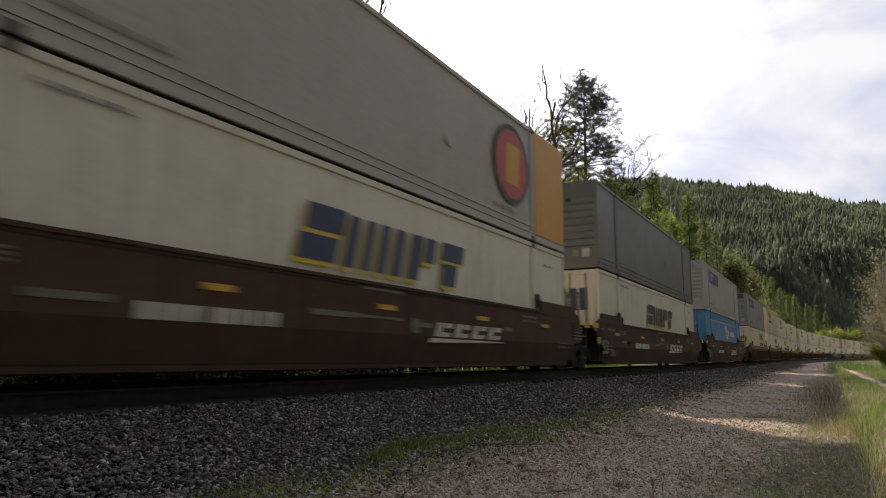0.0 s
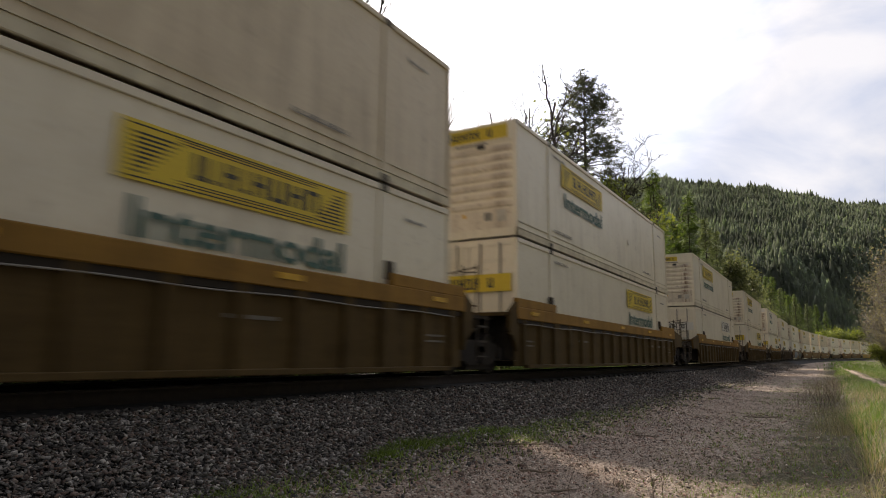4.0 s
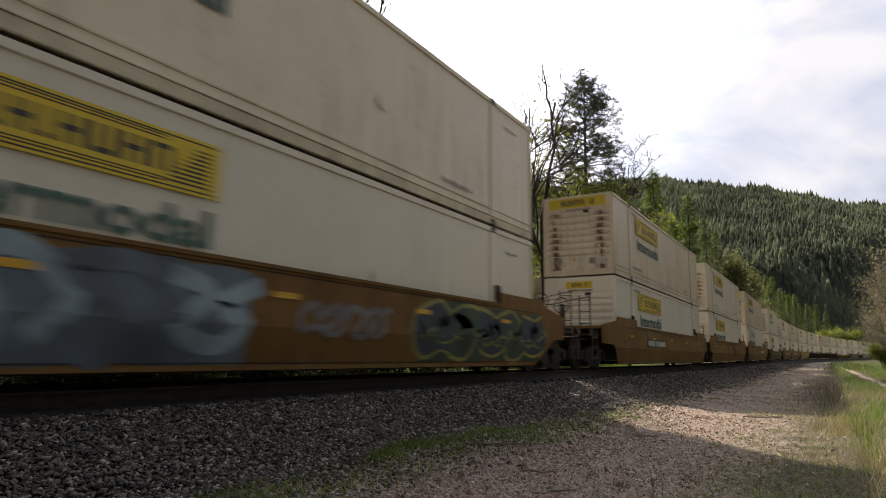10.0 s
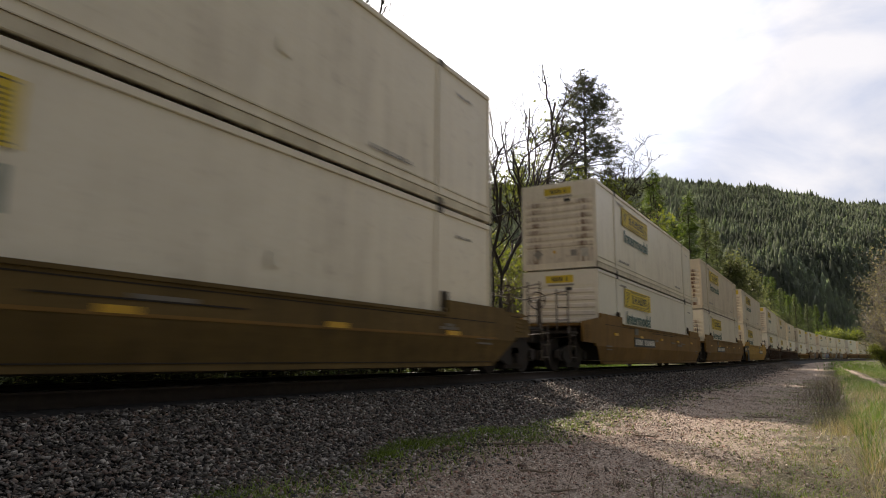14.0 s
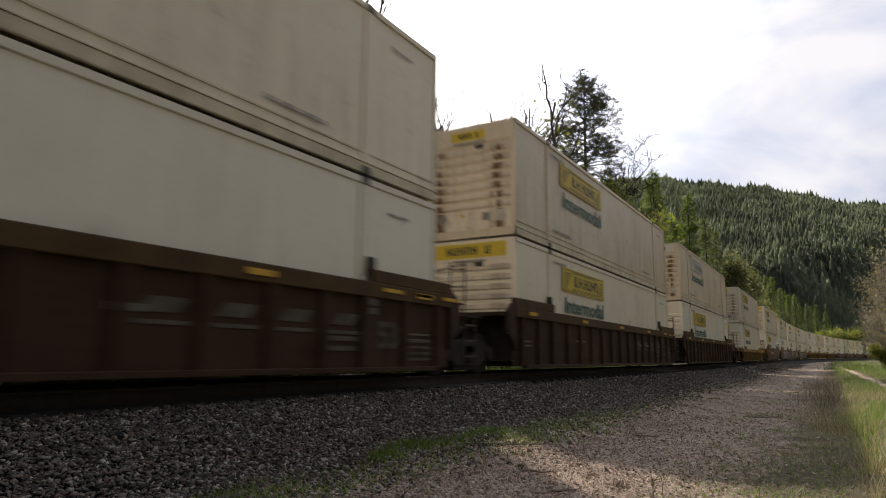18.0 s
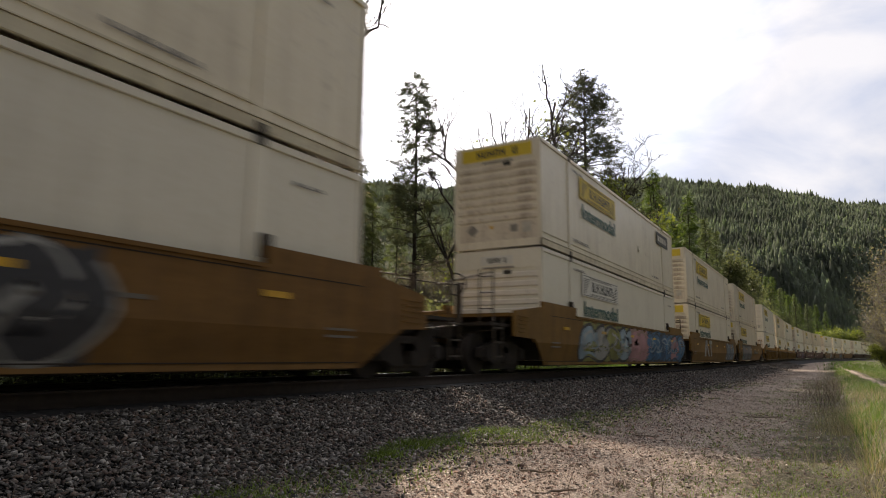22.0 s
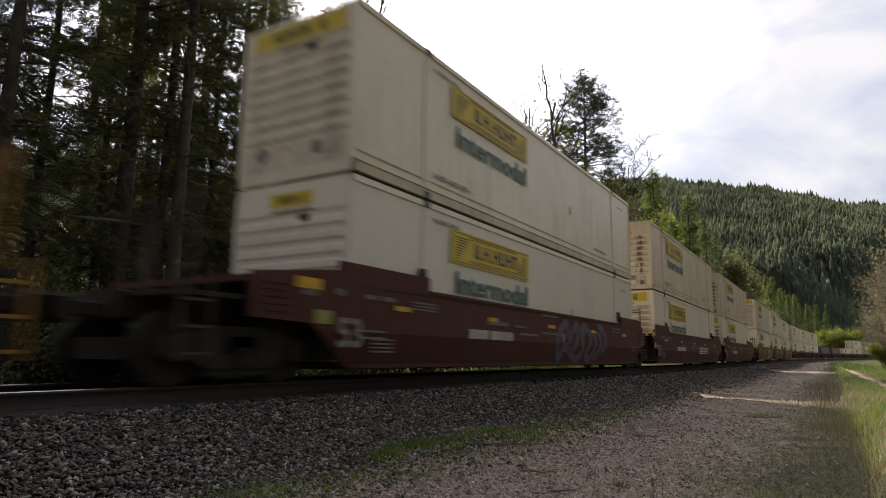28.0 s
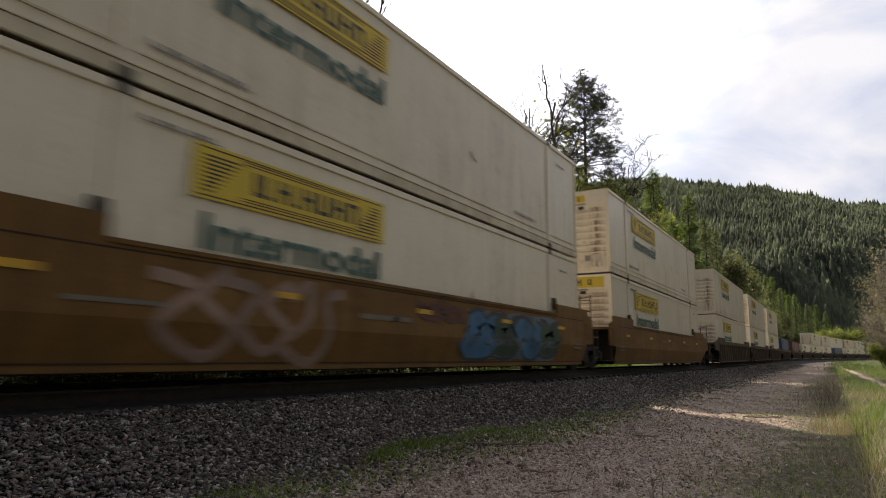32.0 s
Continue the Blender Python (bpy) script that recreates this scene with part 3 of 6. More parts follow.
def make_track():
    s = np.concatenate([np.arange(-760, -20, 40), np.arange(-20, 60, 2.0), np.arange(60, 1100, 8.0)])
    # lifted over the ties so the dark sheet draws the shaded band
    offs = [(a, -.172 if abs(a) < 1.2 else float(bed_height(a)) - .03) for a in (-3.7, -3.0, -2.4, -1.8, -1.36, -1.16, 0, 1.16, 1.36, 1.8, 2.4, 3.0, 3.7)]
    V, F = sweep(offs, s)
    bed = tagged(new("ballast_bed", mesh_np("ballast_bed", V, F, MAT["bed"])), "crushed-stone ballast shoulder under the rails, shade put into its near-black colour", "ballast", kind="structure")
    track = tagged(new("railway_track"), "single railway track of steel rails on timber ties", "track", kind="structure")
    prof = [(-0.07, -0.172), (-0.07, -0.158), (-0.012, -0.14), (-0.012, -0.045), (-0.037, -0.035), (-0.037, -0.006),
            (0.037, -0.006), (0.037, -0.035), (0.012, -0.045), (0.012, -0.14), (0.07, -0.158), (0.07, -0.172)]
    for side in (-0.7555, 0.7555):
        V, F = sweep([(side + a, b) for a, b in prof], s)
        rail = part("rail", mesh_np("rail", V, F, MAT["rust_steel"]), None, track, "rust-brown steel rail")
        V, F = sweep([(side - 0.034, -0.006), (side - 0.03, 0.0), (side + 0.03, 0.0), (side + 0.034, -0.006)], s)
        part("running_surface", mesh_np("running_surface", V, F, MAT["rail_head"]), None, rail, "bright worn rail head")
    tie = Shape().box(-0.115, 0.115, -1.3, 1.3, -0.36, -0.176, 0.015).mesh("tie", MAT["tie"])
    plate_me = Shape().box(-0.09, 0.09, -0.18, 0.18, -0.176, -0.168).mesh("tie_plate", MAT["rust_steel"])
    step = 0.55
    for i in range(int(45 / step)):
        t0 = -3.0 + i * step
        x, y, z, th = line(t0)
        o = part("tie", tie, None, track)
        o.matrix_basis = pose(float(x), float(y), float(z), 0, 0, math.degrees(float(th)))
        if t0 < 4:
            for side in (-0.7555, 0.7555):
                q = part("tie_plate", plate_me, None, o)
                q.matrix_basis = pose(0, side, 0)
    bits = []
    V0 = np.array([(x, y, z) for x in (-0.115, 0.115) for y in (-1.3, 1.3) for z in (-0.36, -0.176)])
    F0 = np.array([(0, 1, 3, 2), (4, 6, 7, 5), (0, 4, 5, 1), (2, 3, 7, 6), (0, 2, 6, 4), (1, 5, 7, 3)])
    far = np.concatenate([np.arange(-40, -3.3, step), np.arange(-3 + int(45 / step) * step, 320, step)])
    x, y, z, th = line(far)
    R = np.array([[np.cos(th), -np.sin(th), 0 * th], [np.sin(th), np.cos(th), 0 * th], [0 * th, 0 * th, 1 + 0 * th]]).transpose(2, 0, 1)
    V, F = scatter(V0, F0, np.stack([x, y, z], -1), R, np.ones(len(far)))
    tagged(part("far_ties", mesh_np("far_ties", V, F, MAT["tie"]), None, track), kind="stuff")
    # loose ballast: dense where the camera stands, thinning out with distance
    rng = np.random.default_rng(11)
    P, S = [], []
    for a, b, n, lo, hi in ((1.5, 9.0, 24000, 0.016, 0.042), (9.0, 20.0, 17500, 0.022, 0.048), (20, 45, 11000, 0.032, 0.06), (45, 110, 9000, 0.045, 0.08)):
        ss = rng.uniform(a, b, n)
        d = -np.where(rng.uniform(size=n) < .8, rng.uniform(1.36, 3.15, n), 2.95 + np.abs(rng.normal(0, .55, n)))
        x, y, z, th = line(ss)
        h = np.maximum(bed_height(d) + z, land(x - d * np.sin(th), y + d * np.cos(th))) + rng.uniform(-0.012, 0.02, n)
        P.append(np.stack([x - d * np.sin(th), y + d * np.cos(th), h], -1))
        S.append(rng.uniform(lo, hi, n))
    n = 4200
    ss, d = rng.uniform(1.5, 14, n), -rng.uniform(1.16, 1.42, n)
    P.append(np.stack([ss, d, -.2 - (np.abs(d) - 1.16) * .12 + rng.uniform(-.015, .012, n)], -1))
    S.append(rng.uniform(0.016, 0.04, n))
    n = 3500
    ss, d = rng.uniform(2, 40, n), rng.uniform(0.9, 2.6, n)
    P.append(np.stack([ss, d, bed_height(d) + 0.01], -1))
    S.append(rng.uniform(0.03, 0.06, n))
    pebbles("ballast_stones", np.concatenate(P), np.concatenate(S), "ballast", "grey and rust-tinted crushed ballast stones beside the track", "ballast", rng, 0.55)
    # stray pebbles on the service strip
    P, S = [], []
    for a, b, n, lo, hi in ((2.8, 9, 22000, 0.004, 0.013), (2.8, 14, 5200, 0.012, 0.026), (9, 22, 11000, 0.006, 0.018), (22, 60, 5000, 0.012, 0.03)):
        x = rng.uniform(a, b, n)
        y = -rng.triangular(2.8, 4.2, 7.9, n)
        P.append(np.stack([x, y, land(x, y) + 0.003], -1))
        S.append(rng.uniform(lo, hi, n) * np.where(rng.uniform(size=n) < 0.03, 1.9, 1))
    pebbles("path_pebbles", np.concatenate(P), np.concatenate(S), "pebble", "small brown and grey pebbles strewn over the service strip", "pebbles", rng, 0.6)


make_ground()
make_track()

# ---------------------------------------------------------------- containers

HALF = 8.075             # half of a 53-foot container
WIDE = 1.295
TALL = 2.895
LETTER = {}


def lettering(body, height, mat, depth=0.002):
    """Built-in font as a mesh lying in x-z, origin at its lower left."""
    key = (body, height, mat)
    if key not in LETTER:
        cu = bpy.data.curves.new("lettering", "FONT")
        cu.body, cu.size, cu.extrude = body, height * 1.38, depth
        cu.offset = height * 0.03
        cu.resolution_u = 3
        tmp = new("tmp", cu)
        me = bpy.data.meshes.new_from_object(tmp.evaluated_get(bpy.context.evaluated_depsgraph_get()))
        bpy.data.objects.remove(tmp)
        me.transform(Matrix.Rotation(radians(90), 4, "X"))
        me.materials.clear()
        me.materials.append(MAT[mat])
        LETTER[key] = me
    return LETTER[key]


def text_width(me):
    xs = [v.co.x for v in me.vertices]
    return max(xs) - min(xs)


def bars(rects, y0=-0.004, y1=0.0):
    sh = Shape()
    for x0, x1, z0, z1 in rects:
        sh.box(x0, x1, y0, y1, z0, z1)
    return sh


def lorry_panel(parent, x, z, w, h, plate, word=True, pal="decal_green"):
    """The haulier's panel: a plate with a dark bordered strip of block marks, and a word below."""
    y = -WIDE - 0.012
    p = part("panel", Shape().box(x, x + w, y, y + 0.008, z, z + h), plate, parent, "yellow company panel with black block marks" if plate == "decal_yellow" else "pale company panel with black block marks")
    rng = random.Random(int(x * 100 + z * 10))
    r = [(x + .02 * w, x + .98 * w, z + .05 * h, z + .075 * h), (x + .02 * w, x + .98 * w, z + .92 * h, z + .945 * h)]
    for k in (.115, .165, .83, .88):
        r.append((x + .2 * w, x + .8 * w, z + k * h, z + (k + .02) * h))
    for i in range(9):
        k = 0.14 + 0.08 * i
        r.append((x + .04 * w, x + (.08 + .014 * i) * w, z + k * h, z + (k + .035) * h))
        r.append((x + (.80 + .014 * i) * w, x + .96 * w, z + k * h, z + (k + .035) * h))
    cx = x + .25 * w
    for i, lw in enumerate((.06, .02, .075, .02, .075, .075, .075, .075)):
        if lw > .03:
            a, b, c, d = cx, cx + lw * w, z + .28 * h, z + .74 * h
            t = .022 * w
            r += [(a, a + t, c, d), (b - t, b, c, d)]
            r += [(a + t, b - t, c, c + .09 * h)] if i in (0, 5) else [(a + t, b - t, c + .2 * h, c + .29 * h)] if i != 7 else [(a + t, b - t, d - .09 * h, d)]
        else:
            r.append((cx, cx + lw * w, z + .28 * h, z + .36 * h))
        cx += (lw + .014) * w
    tagged(part("logo", bars(r, y - 0.003, y + 0.001), "decal_black", p), kind="stuff")
    if word:
        me = lettering("Intermodal", 0.44, pal)
        k = 0.93 * w / text_width(me)
        q = part("lettering", me, None, parent, "dark green word Intermodal")
        q.matrix_basis = Matrix.Translation((x + .04 * w, y + .006, z - 0.58)) @ Matrix.Diagonal((k, 1, 1.0, 1))


def container(name, body, label, face="nose", marks="panel", plate="decal_yellow", end_plate="wide", seed=0, far=False):
    """A 53-foot container. Origin under its middle; its leading end lies at -x. face: what that end shows."""
    c = tagged(new(name), label, "container", "containers on the train")
    L, W, H = HALF, WIDE, TALL
    stain = "stained_clean" if body == "cool" else "stained_e" if body == "tan" else ("stained", "stained_b", "stained_c", "stained_d")[seed % 4]
    # shell: smooth side sheets
    sh = Shape().box(-L + .04, L - .04, -W + .03, W - .03, .16, H - .03)
    part("shell", sh, body, c)
    for y in (-1, 1):
        a, b = (-W, -W + .05) if y < 0 else (W - .05, W)
        part("top_rail", Shape().box(-L, L, a - .004, b, H - .11, H, .012), body, c)
        part("bottom_rail", Shape().box(-L, L, a - .006, b + .006, 0.0, .17, .012).box(-L, L, a - .02 if y < 0 else a, b if y < 0 else b + .02, .17, .185)
             .box(-L + .1, L - .1, a + .008 if y < 0 else b - .03, a + .03 if y < 0 else b - .008, .335, .362), "rail_worn" if body in ("white", "tan") else body, c)
        for x in (-5.95, 5.95) if y < 0 else ():
            p = part("stacking_post", Shape().box(x - .10, x + .10, a - .002 if y < 0 else a, b if y < 0 else b + .002, .185, H - .11, .008), body, c)
            if y < 0 and not far:
                part("corner_casting", Shape().box(x - .09, x + .09, a - .014, b, -.02, .12, .008), "rubber", p)
                part("corner_casting", Shape().box(x - .09, x + .09, a - .014, b, H - .12, H + .014, .008), "rubber", p)
    part("roof", Shape().box(-L + .02, L - .02, -W + .05, W - .05, H - .03, H - .004), body, c)
    for e in (-1, 1):
        kind = face if e < 0 else "plain"
        x0 = -L if e < 0 else L - .06
        for y in (-1, 1) if e < 0 else (-1,):
            part("corner_post", Shape().box(x0, x0 + .06, -W if y < 0 else W - .13, -W + .13 if y < 0 else W, .0, H, .01), body, c)
        xo, xi = (-L + .012, -L + .05) if e < 0 else (L - .012, L - .05)
        if e > 0:
            part("rear_wall", Shape().box(xi, xo, -W + .13, W, 0, H, .012), body, c)
            continue
        part("end_sill", Shape().box(xo, xi, -W + .13, W - .13, 0, .2), body, c)
        part("end_header", Shape().box(xo, xi, -W + .13, W - .13, H - (.5 if kind == "nose" else .16), H), body, c)
        if kind == "nose":
            part("lower_panel", Shape().box(xo + .004, xi, -W + .13, W - .13, .2, .68), stain if body in ("white", "tan") else body, c)
            for i in range(7):
                z = .80 + i * .235
                part("end_rib", Shape().add([(xi, -W + .13, z - .09), (xi, W - .13, z - .09), (xo - .01, W - .13, z - .05), (xo - .01, -W + .13, z - .05),
                                             (xo - .01, W - .13, z + .05), (xo - .01, -W + .13, z + .05), (xi, W - .13, z + .09), (xi, -W + .13, z + .09)],
                                            [(0, 1, 2, 3), (3, 2, 4, 5), (5, 4, 6, 7)]), stain if body in ("white", "tan", "cool") else body, c)
            if far:
                continue
            part("vent", Shape().box(xo - .03, xo, -.42, -.22, H - .66, H - .56), "rubber", c)
            for w, h, yy, z, m in ((.2, .2, -.62, .40, "decal_grey"), (.24, .28, -1.0, .36, "decal_pale"), (.09, .09, .1, .52, "reflector")):
                part("notice", Shape().box(xo - .016, xo - .006, yy, yy + w, z, z + h), m, c)
            part("hazard_diamond", Shape().plate([(0, .17), (.17, 0), (.34, .17), (.17, .34)], -.004, 0), "decal_grey", c).matrix_basis = pose(xo - .012, .55, .34, 0, 0, 90)
        else:
            for y in (-1, 1):
                d = part("door", Shape().box(xo, xi, -W + .14 if y < 0 else .01, -.01 if y < 0 else W - .14, .2, H - .17, .012), body, c)
                if kind != "doors":
                    continue
                for k in (.32, .85):
                    yy = y * k
                    bar = part("locking_bar", Shape().tube([(xo - .035, yy, .1), (xo - .035, yy, H - .1)], .024, 6), "decal_grey", d)
                    part("door_handle", Shape().box(xo - .06, xo - .03, yy - .03 if y < 0 else yy - .35, yy + .35 if y < 0 else yy + .03, 1.02, 1.07), "rubber", d)
                for k in range(4):
                    z = .45 + k * .62
                    part("door_corrugation", Shape().box(xo - .012, xo, -W + .3 if y < 0 else .16, -.16 if y < 0 else W - .3, z, z + .1, .004), body, d)
        if e < 0 and end_plate:
            w, h, z = {"wide": (2.1, .36, H - .44), "small": (.95, .24, H - .4), "door": (2.3, .42, 1.62)}[end_plate if kind == "nose" else "door"]
            xp = xo - .012 if kind == "nose" else xo - .066
            p = part("end_plate", Shape().box(xp, xp + .008, -w / 2, w / 2, z, z + h), plate, c, "company plate with black marks")
            tagged(part("logo", logo_bars(xp - .004, -w * .3, z + h * .22, w * .6, h * .56), "decal_black", p), kind="stuff")
            if kind == "nose":
                part("stencil", Shape().box(xo - .012, xo - .004, -.5, .4, z - .1, z - .05), "decal_grey", c)
    # stencilled data, too small to read
    y = -W - .006
    if far:
        if marks == "panel":
            lorry_panel(c, -5.05, 1.89, 3.7, .66, plate)
        return c
    for x, z, w, h in ((-5.7, H - .33, 1.1, .07), (-5.7, .46, 1.5, .085), (3.8, .48, 1.2, .075), (6.6, H - .5, .6, .05)):
        pts = [(x, z)]
        for i in range(int(w / .085)):
            u, top = x + .085 * i, z + (h if (i * 7 + int(x * 3)) % 5 else h * .3)
            pts += [(u, top), (u + .055, top), (u + .055, z + h * .22), (u + .085, z + h * .22)]
        pts.append((pts[-1][0], z))
        part("stencil", Shape().plate(pts[::-1], y + .001, y + .004), "decal_grey", c)
    for x in (1.7,):
        part("repair_patch", Shape().disc_y(x + .15, 1.35, y, y + .005, .13, 14), body, c)
    if marks == "panel":
        x = -5.05 if face == "nose" else 5.05 - 3.7
        lorry_panel(c, x, 1.89, 3.7, .66, plate)
    return c


def logo_bars(x, y0, z0, w, h):
    """Letter-like blocks across the y direction."""
    sm, lw = Shape(), w / 7
    for i in range(7):
        yy = y0 + i * lw
        if i == 1:
            continue
        sm.box(x, x + .004, yy, yy + lw * .28, z0, z0 + h).box(x, x + .004, yy + lw * .55, yy + lw * .8, z0, z0 + h)
        k = (.0, .4, .42, .8, .42)[i % 5]
        sm.box(x, x + .004, yy + lw * .28, yy + lw * .55, z0 + h * k, z0 + h * min(1, k + .2))
    return sm


def swoosh_logo(c, x, z, w, h, mat_a, mat_b):
    """Plain slanting bars standing for a company name, each with an offset edge colour."""
    y = -WIDE - .012
    blocks = [[(.0, .185, .54, 1), (-.015, .17, .02, .46)], [(.205, .265, 0, .96), (.3, .35, 0, .96), (.385, .44, 0, .96)],
              [(.475, .54, 0, .96)], [(.58, .66, 0, .96), (.68, .76, .42, .96)], [(.81, .99, .56, .98), (.835, .95, 0, .5)]]
    for u0, u1, v0, v1 in itertools.chain(*blocks):
        pts = [(x + u0 * w + .22 * v0 * h, z + v0 * h), (x + u1 * w + .22 * v0 * h, z + v0 * h), (x + u1 * w + .22 * v1 * h, z + v1 * h), (x + u0 * w + .22 * v1 * h, z + v1 * h)]
        k = part("company_mark", Shape().plate(pts, y - .006, y - .001), mat_a, c, "slanting dark blue block")
        part("block_edge", Shape().plate([(p - .06, q - .07) for p, q in pts], y, y + .004), mat_b, k)


def box_panel_logo(c, x, z, w, h, mat_bg, mat_fg):
    y = -WIDE - .012
    p = part("company_panel", Shape().box(x, x + w, y, y + .006, z, z + h), mat_bg, c, "dark purple company panel with pale block marks")
    r, cx = [], x + .08 * w
    for i in range(5):
        lw = .12 * w
        r += [(cx, cx + .03 * w, z + .25 * h, z + .75 * h), (cx + .03 * w, cx + lw - .015 * w, z + .66 * h, z + .75 * h), (cx + .03 * w, cx + lw - .03 * w, z + .25 * h, z + .35 * h)]
        cx += lw + .03 * w
    part("logo", bars(r[:8], y - .004, y), mat_fg, p)


def roundel(c, x, z, r, outer, inner, bar):
    y = -WIDE - .012
    e = part("emblem", Shape().disc_y(x, z, y, y + .006, r, 28), outer, c, "round red and orange company emblem edged black")
    part("emblem_field", Shape().disc_y(x, z, y - .004, y + .001, r * .86, 28), inner, e)
    b = r * .5
    part("emblem_mark", Shape().plate([(x - b * .8, z - b), (x + b * .7, z - b), (x + b * .9, z + b), (x - b * .6, z + b)], y - .008, y - .003), bar, e)


# ---------------------------------------------------------------- well cars


def truck(parent, x, far=False):
    """A two-axle truck: side frames, bolster, four wheels."""
    t = part("truck", Shape().box(x - .22, x + .22, -1.05, 1.05, .34, .62, .03), "gear", parent, "two-axle truck with dark grimy side frames")
    for y in (-1.05, .93):
        prof = [(x - 1.15, .36), (x - .98, .28), (x - .72, .3), (x - .5, .2), (x + .5, .2), (x + .72, .3), (x + .98, .28), (x + 1.15, .36), (x + 1.12, .56), (x + .8, .62), (x + .45, .72), (x - .45, .72), (x - .8, .62), (x - 1.12, .56)]
        part("side_frame", Shape().plate(prof, y, y + .12), "gear", t)
        for k in (-.87, .87) if y < 0 else ():
            part("bearing_cap", Shape().disc_y(x + k, .44, y - .06 if y < 0 else y + .12, y if y < 0 else y + .18, .13, 14), "wheel", t)
        if not far and y < 0:
            part("spring", Shape().tube([(x, y - .01, .24), (x, y - .01, .46)], .1, 8), "gear", t)
    if not far:
        part("brake_rigging", Shape().box(x - 1.25, x + 1.25, -.5, .5, .3, .56, .02).box(x - .5, x + .5, -1.0, 1.0, .1, .3, .02), "gear", t)
    for k in (-.87, .87):
        if not far:
            part("axle", Shape().tube([(x + k, -.9, .44), (x + k, .9, .44)], .08, 10), "gear", t)
        for y in (-.76, .76):
            s = -1 if y < 0 else 1
            w = Shape().disc_y(x + k, .44, y - .065, y + .065, .44, 28).disc_y(x + k, .44, y - s * .065, y - s * .09, .47, 28)
            w.disc_y(x + k, .44, y + s * .065, y + s * .1, .14, 14)
            part("wheel", w, "wheel", t)


STROKES = [[(.05, .5), (.3, .95), (.6, .6), (.35, .15), (.7, .05), (.95, .5), (.7, .9)], [(.1, .9), (.5, .75), (.2, .4), (.6, .1), (.9, .4), (.6, .65), (.95, .95)],
           [(.95, .15), (.5, .3), (.15, .05), (.05, .6), (.5, .95), (.6, .5), (.9, .8)], [(.05, .2), (.4, .05), (.55, .55), (.2, .85), (.65, 1), (.95, .6), (.75, .2)],
           [(.1, .75), (.45, 1), (.4, .45), (.1, .2), (.5, .0), (.8, .3), (.7, .8), (.98, .95)]]


def ribbon(sh, pts, w, y0, y1):
    """A flat band of width w along (x, z) points."""
    fine = []
    for i in range(len(pts) - 1):
        p0, p1, p2, p3 = (np.array(pts[max(0, min(len(pts) - 1, i + k))], float) for k in (-1, 0, 1, 2))
        for q in range(4):
            t = q / 4
            fine.append(.5 * (2 * p1 + (p2 - p0) * t + (2 * p0 - 5 * p1 + 4 * p2 - p3) * t * t + (3 * p1 - p0 - 3 * p2 + p3) * t ** 3))
    fine.append(np.array(pts[-1], float))
    P = np.array(fine)
    T = np.gradient(P, axis=0)
    N = np.stack([-T[:, 1], T[:, 0]], -1) / (np.linalg.norm(T, axis=1, keepdims=True) + 1e-6)
    a, b = P + N * w / 2, P - N * w / 2
    vs = [(x, y0, z) for x, z in a] + [(x, y0, z) for x, z in b]
    n = len(P)
    sh.add(vs, [(i, i + 1, n + i + 1, n + i) for i in range(n - 1)])
    return sh


def hug(ob):
    """Lays flat paint back against the skirt, which leans in below the side plate."""
    for v in ob.data.vertices:
        if v.co.z < .72:
            v.co.y += (.72 - v.co.z) * .254
    return ob


def graffiti(c, x0, x1, z0, z1, fill, mats, seed, letters=5, y=-1.4625, edge="g_black", fat=.3, shine=None):
    """Sprayed lettering that cannot be read: fat looping strokes with a darker edge, over an uneven ground."""
    rng = random.Random(seed)
    if fill:
        n = 14
        top = [(x0 + (x1 - x0) * i / n, z1 - rng.uniform(0, .12)) for i in range(n + 1)]
        bot = [(x1 - (x1 - x0) * i / n, z0 + rng.uniform(0, .1)) for i in range(n + 1)]
        low, high = [(x1, .72), (x0, .72)], [(x0, .72), (x1, .72)]
        hug(part("graffiti_ground", Shape().plate(high + top[::-1], y - .003, y).plate(bot[::-1] + low, y - .003, y), fill, c, "sprayed graffiti background"))
    w, h = (x1 - x0) / letters, z1 - z0
    f = fat * min(w, h) * 1.25
    e = f * .72 if edge else f * .5
    for i in range(letters):
        k = rng.randrange(len(STROKES))
        lean = rng.uniform(-.12, .12)
        pts = []
        for u, v in STROKES[k]:
            u, v = u + rng.uniform(-.06, .06), min(1, max(0, v + rng.uniform(-.06, .06)))
            pts.append((x0 + w * (i - .15 + 1.3 * u + lean * (v - .5)), z0 + e + (h - 2 * e) * v))
        g = hug(part("graffiti_letter", ribbon(Shape(), pts, f, y - .012 - .001 * i, 0), mats[i % len(mats)], c, "sprayed looping graffiti letter"))
        if edge:
            hug(part("letter_edge", ribbon(Shape(), pts, f * 1.4, y - .0075 - .0004 * i, 0), edge, g))
        if shine:
            hug(part("letter_shine", ribbon(Shape(), [(p + f * .12, q + f * .16) for p, q in pts[1:6]], f * .16, y - .021 - .001 * i, 0), shine, g))
    if shine:
        n = 9
        sweep_line = [(x0 + (x1 - x0) * q / n, z0 + h * (.5 + .16 * math.sin(q * 1.9 + seed))) for q in range(n + 1)]
        hug(part("sprayed_line", ribbon(Shape(), sweep_line, .035, y - .032, 0), shine, c, "thin pale sprayed line"))


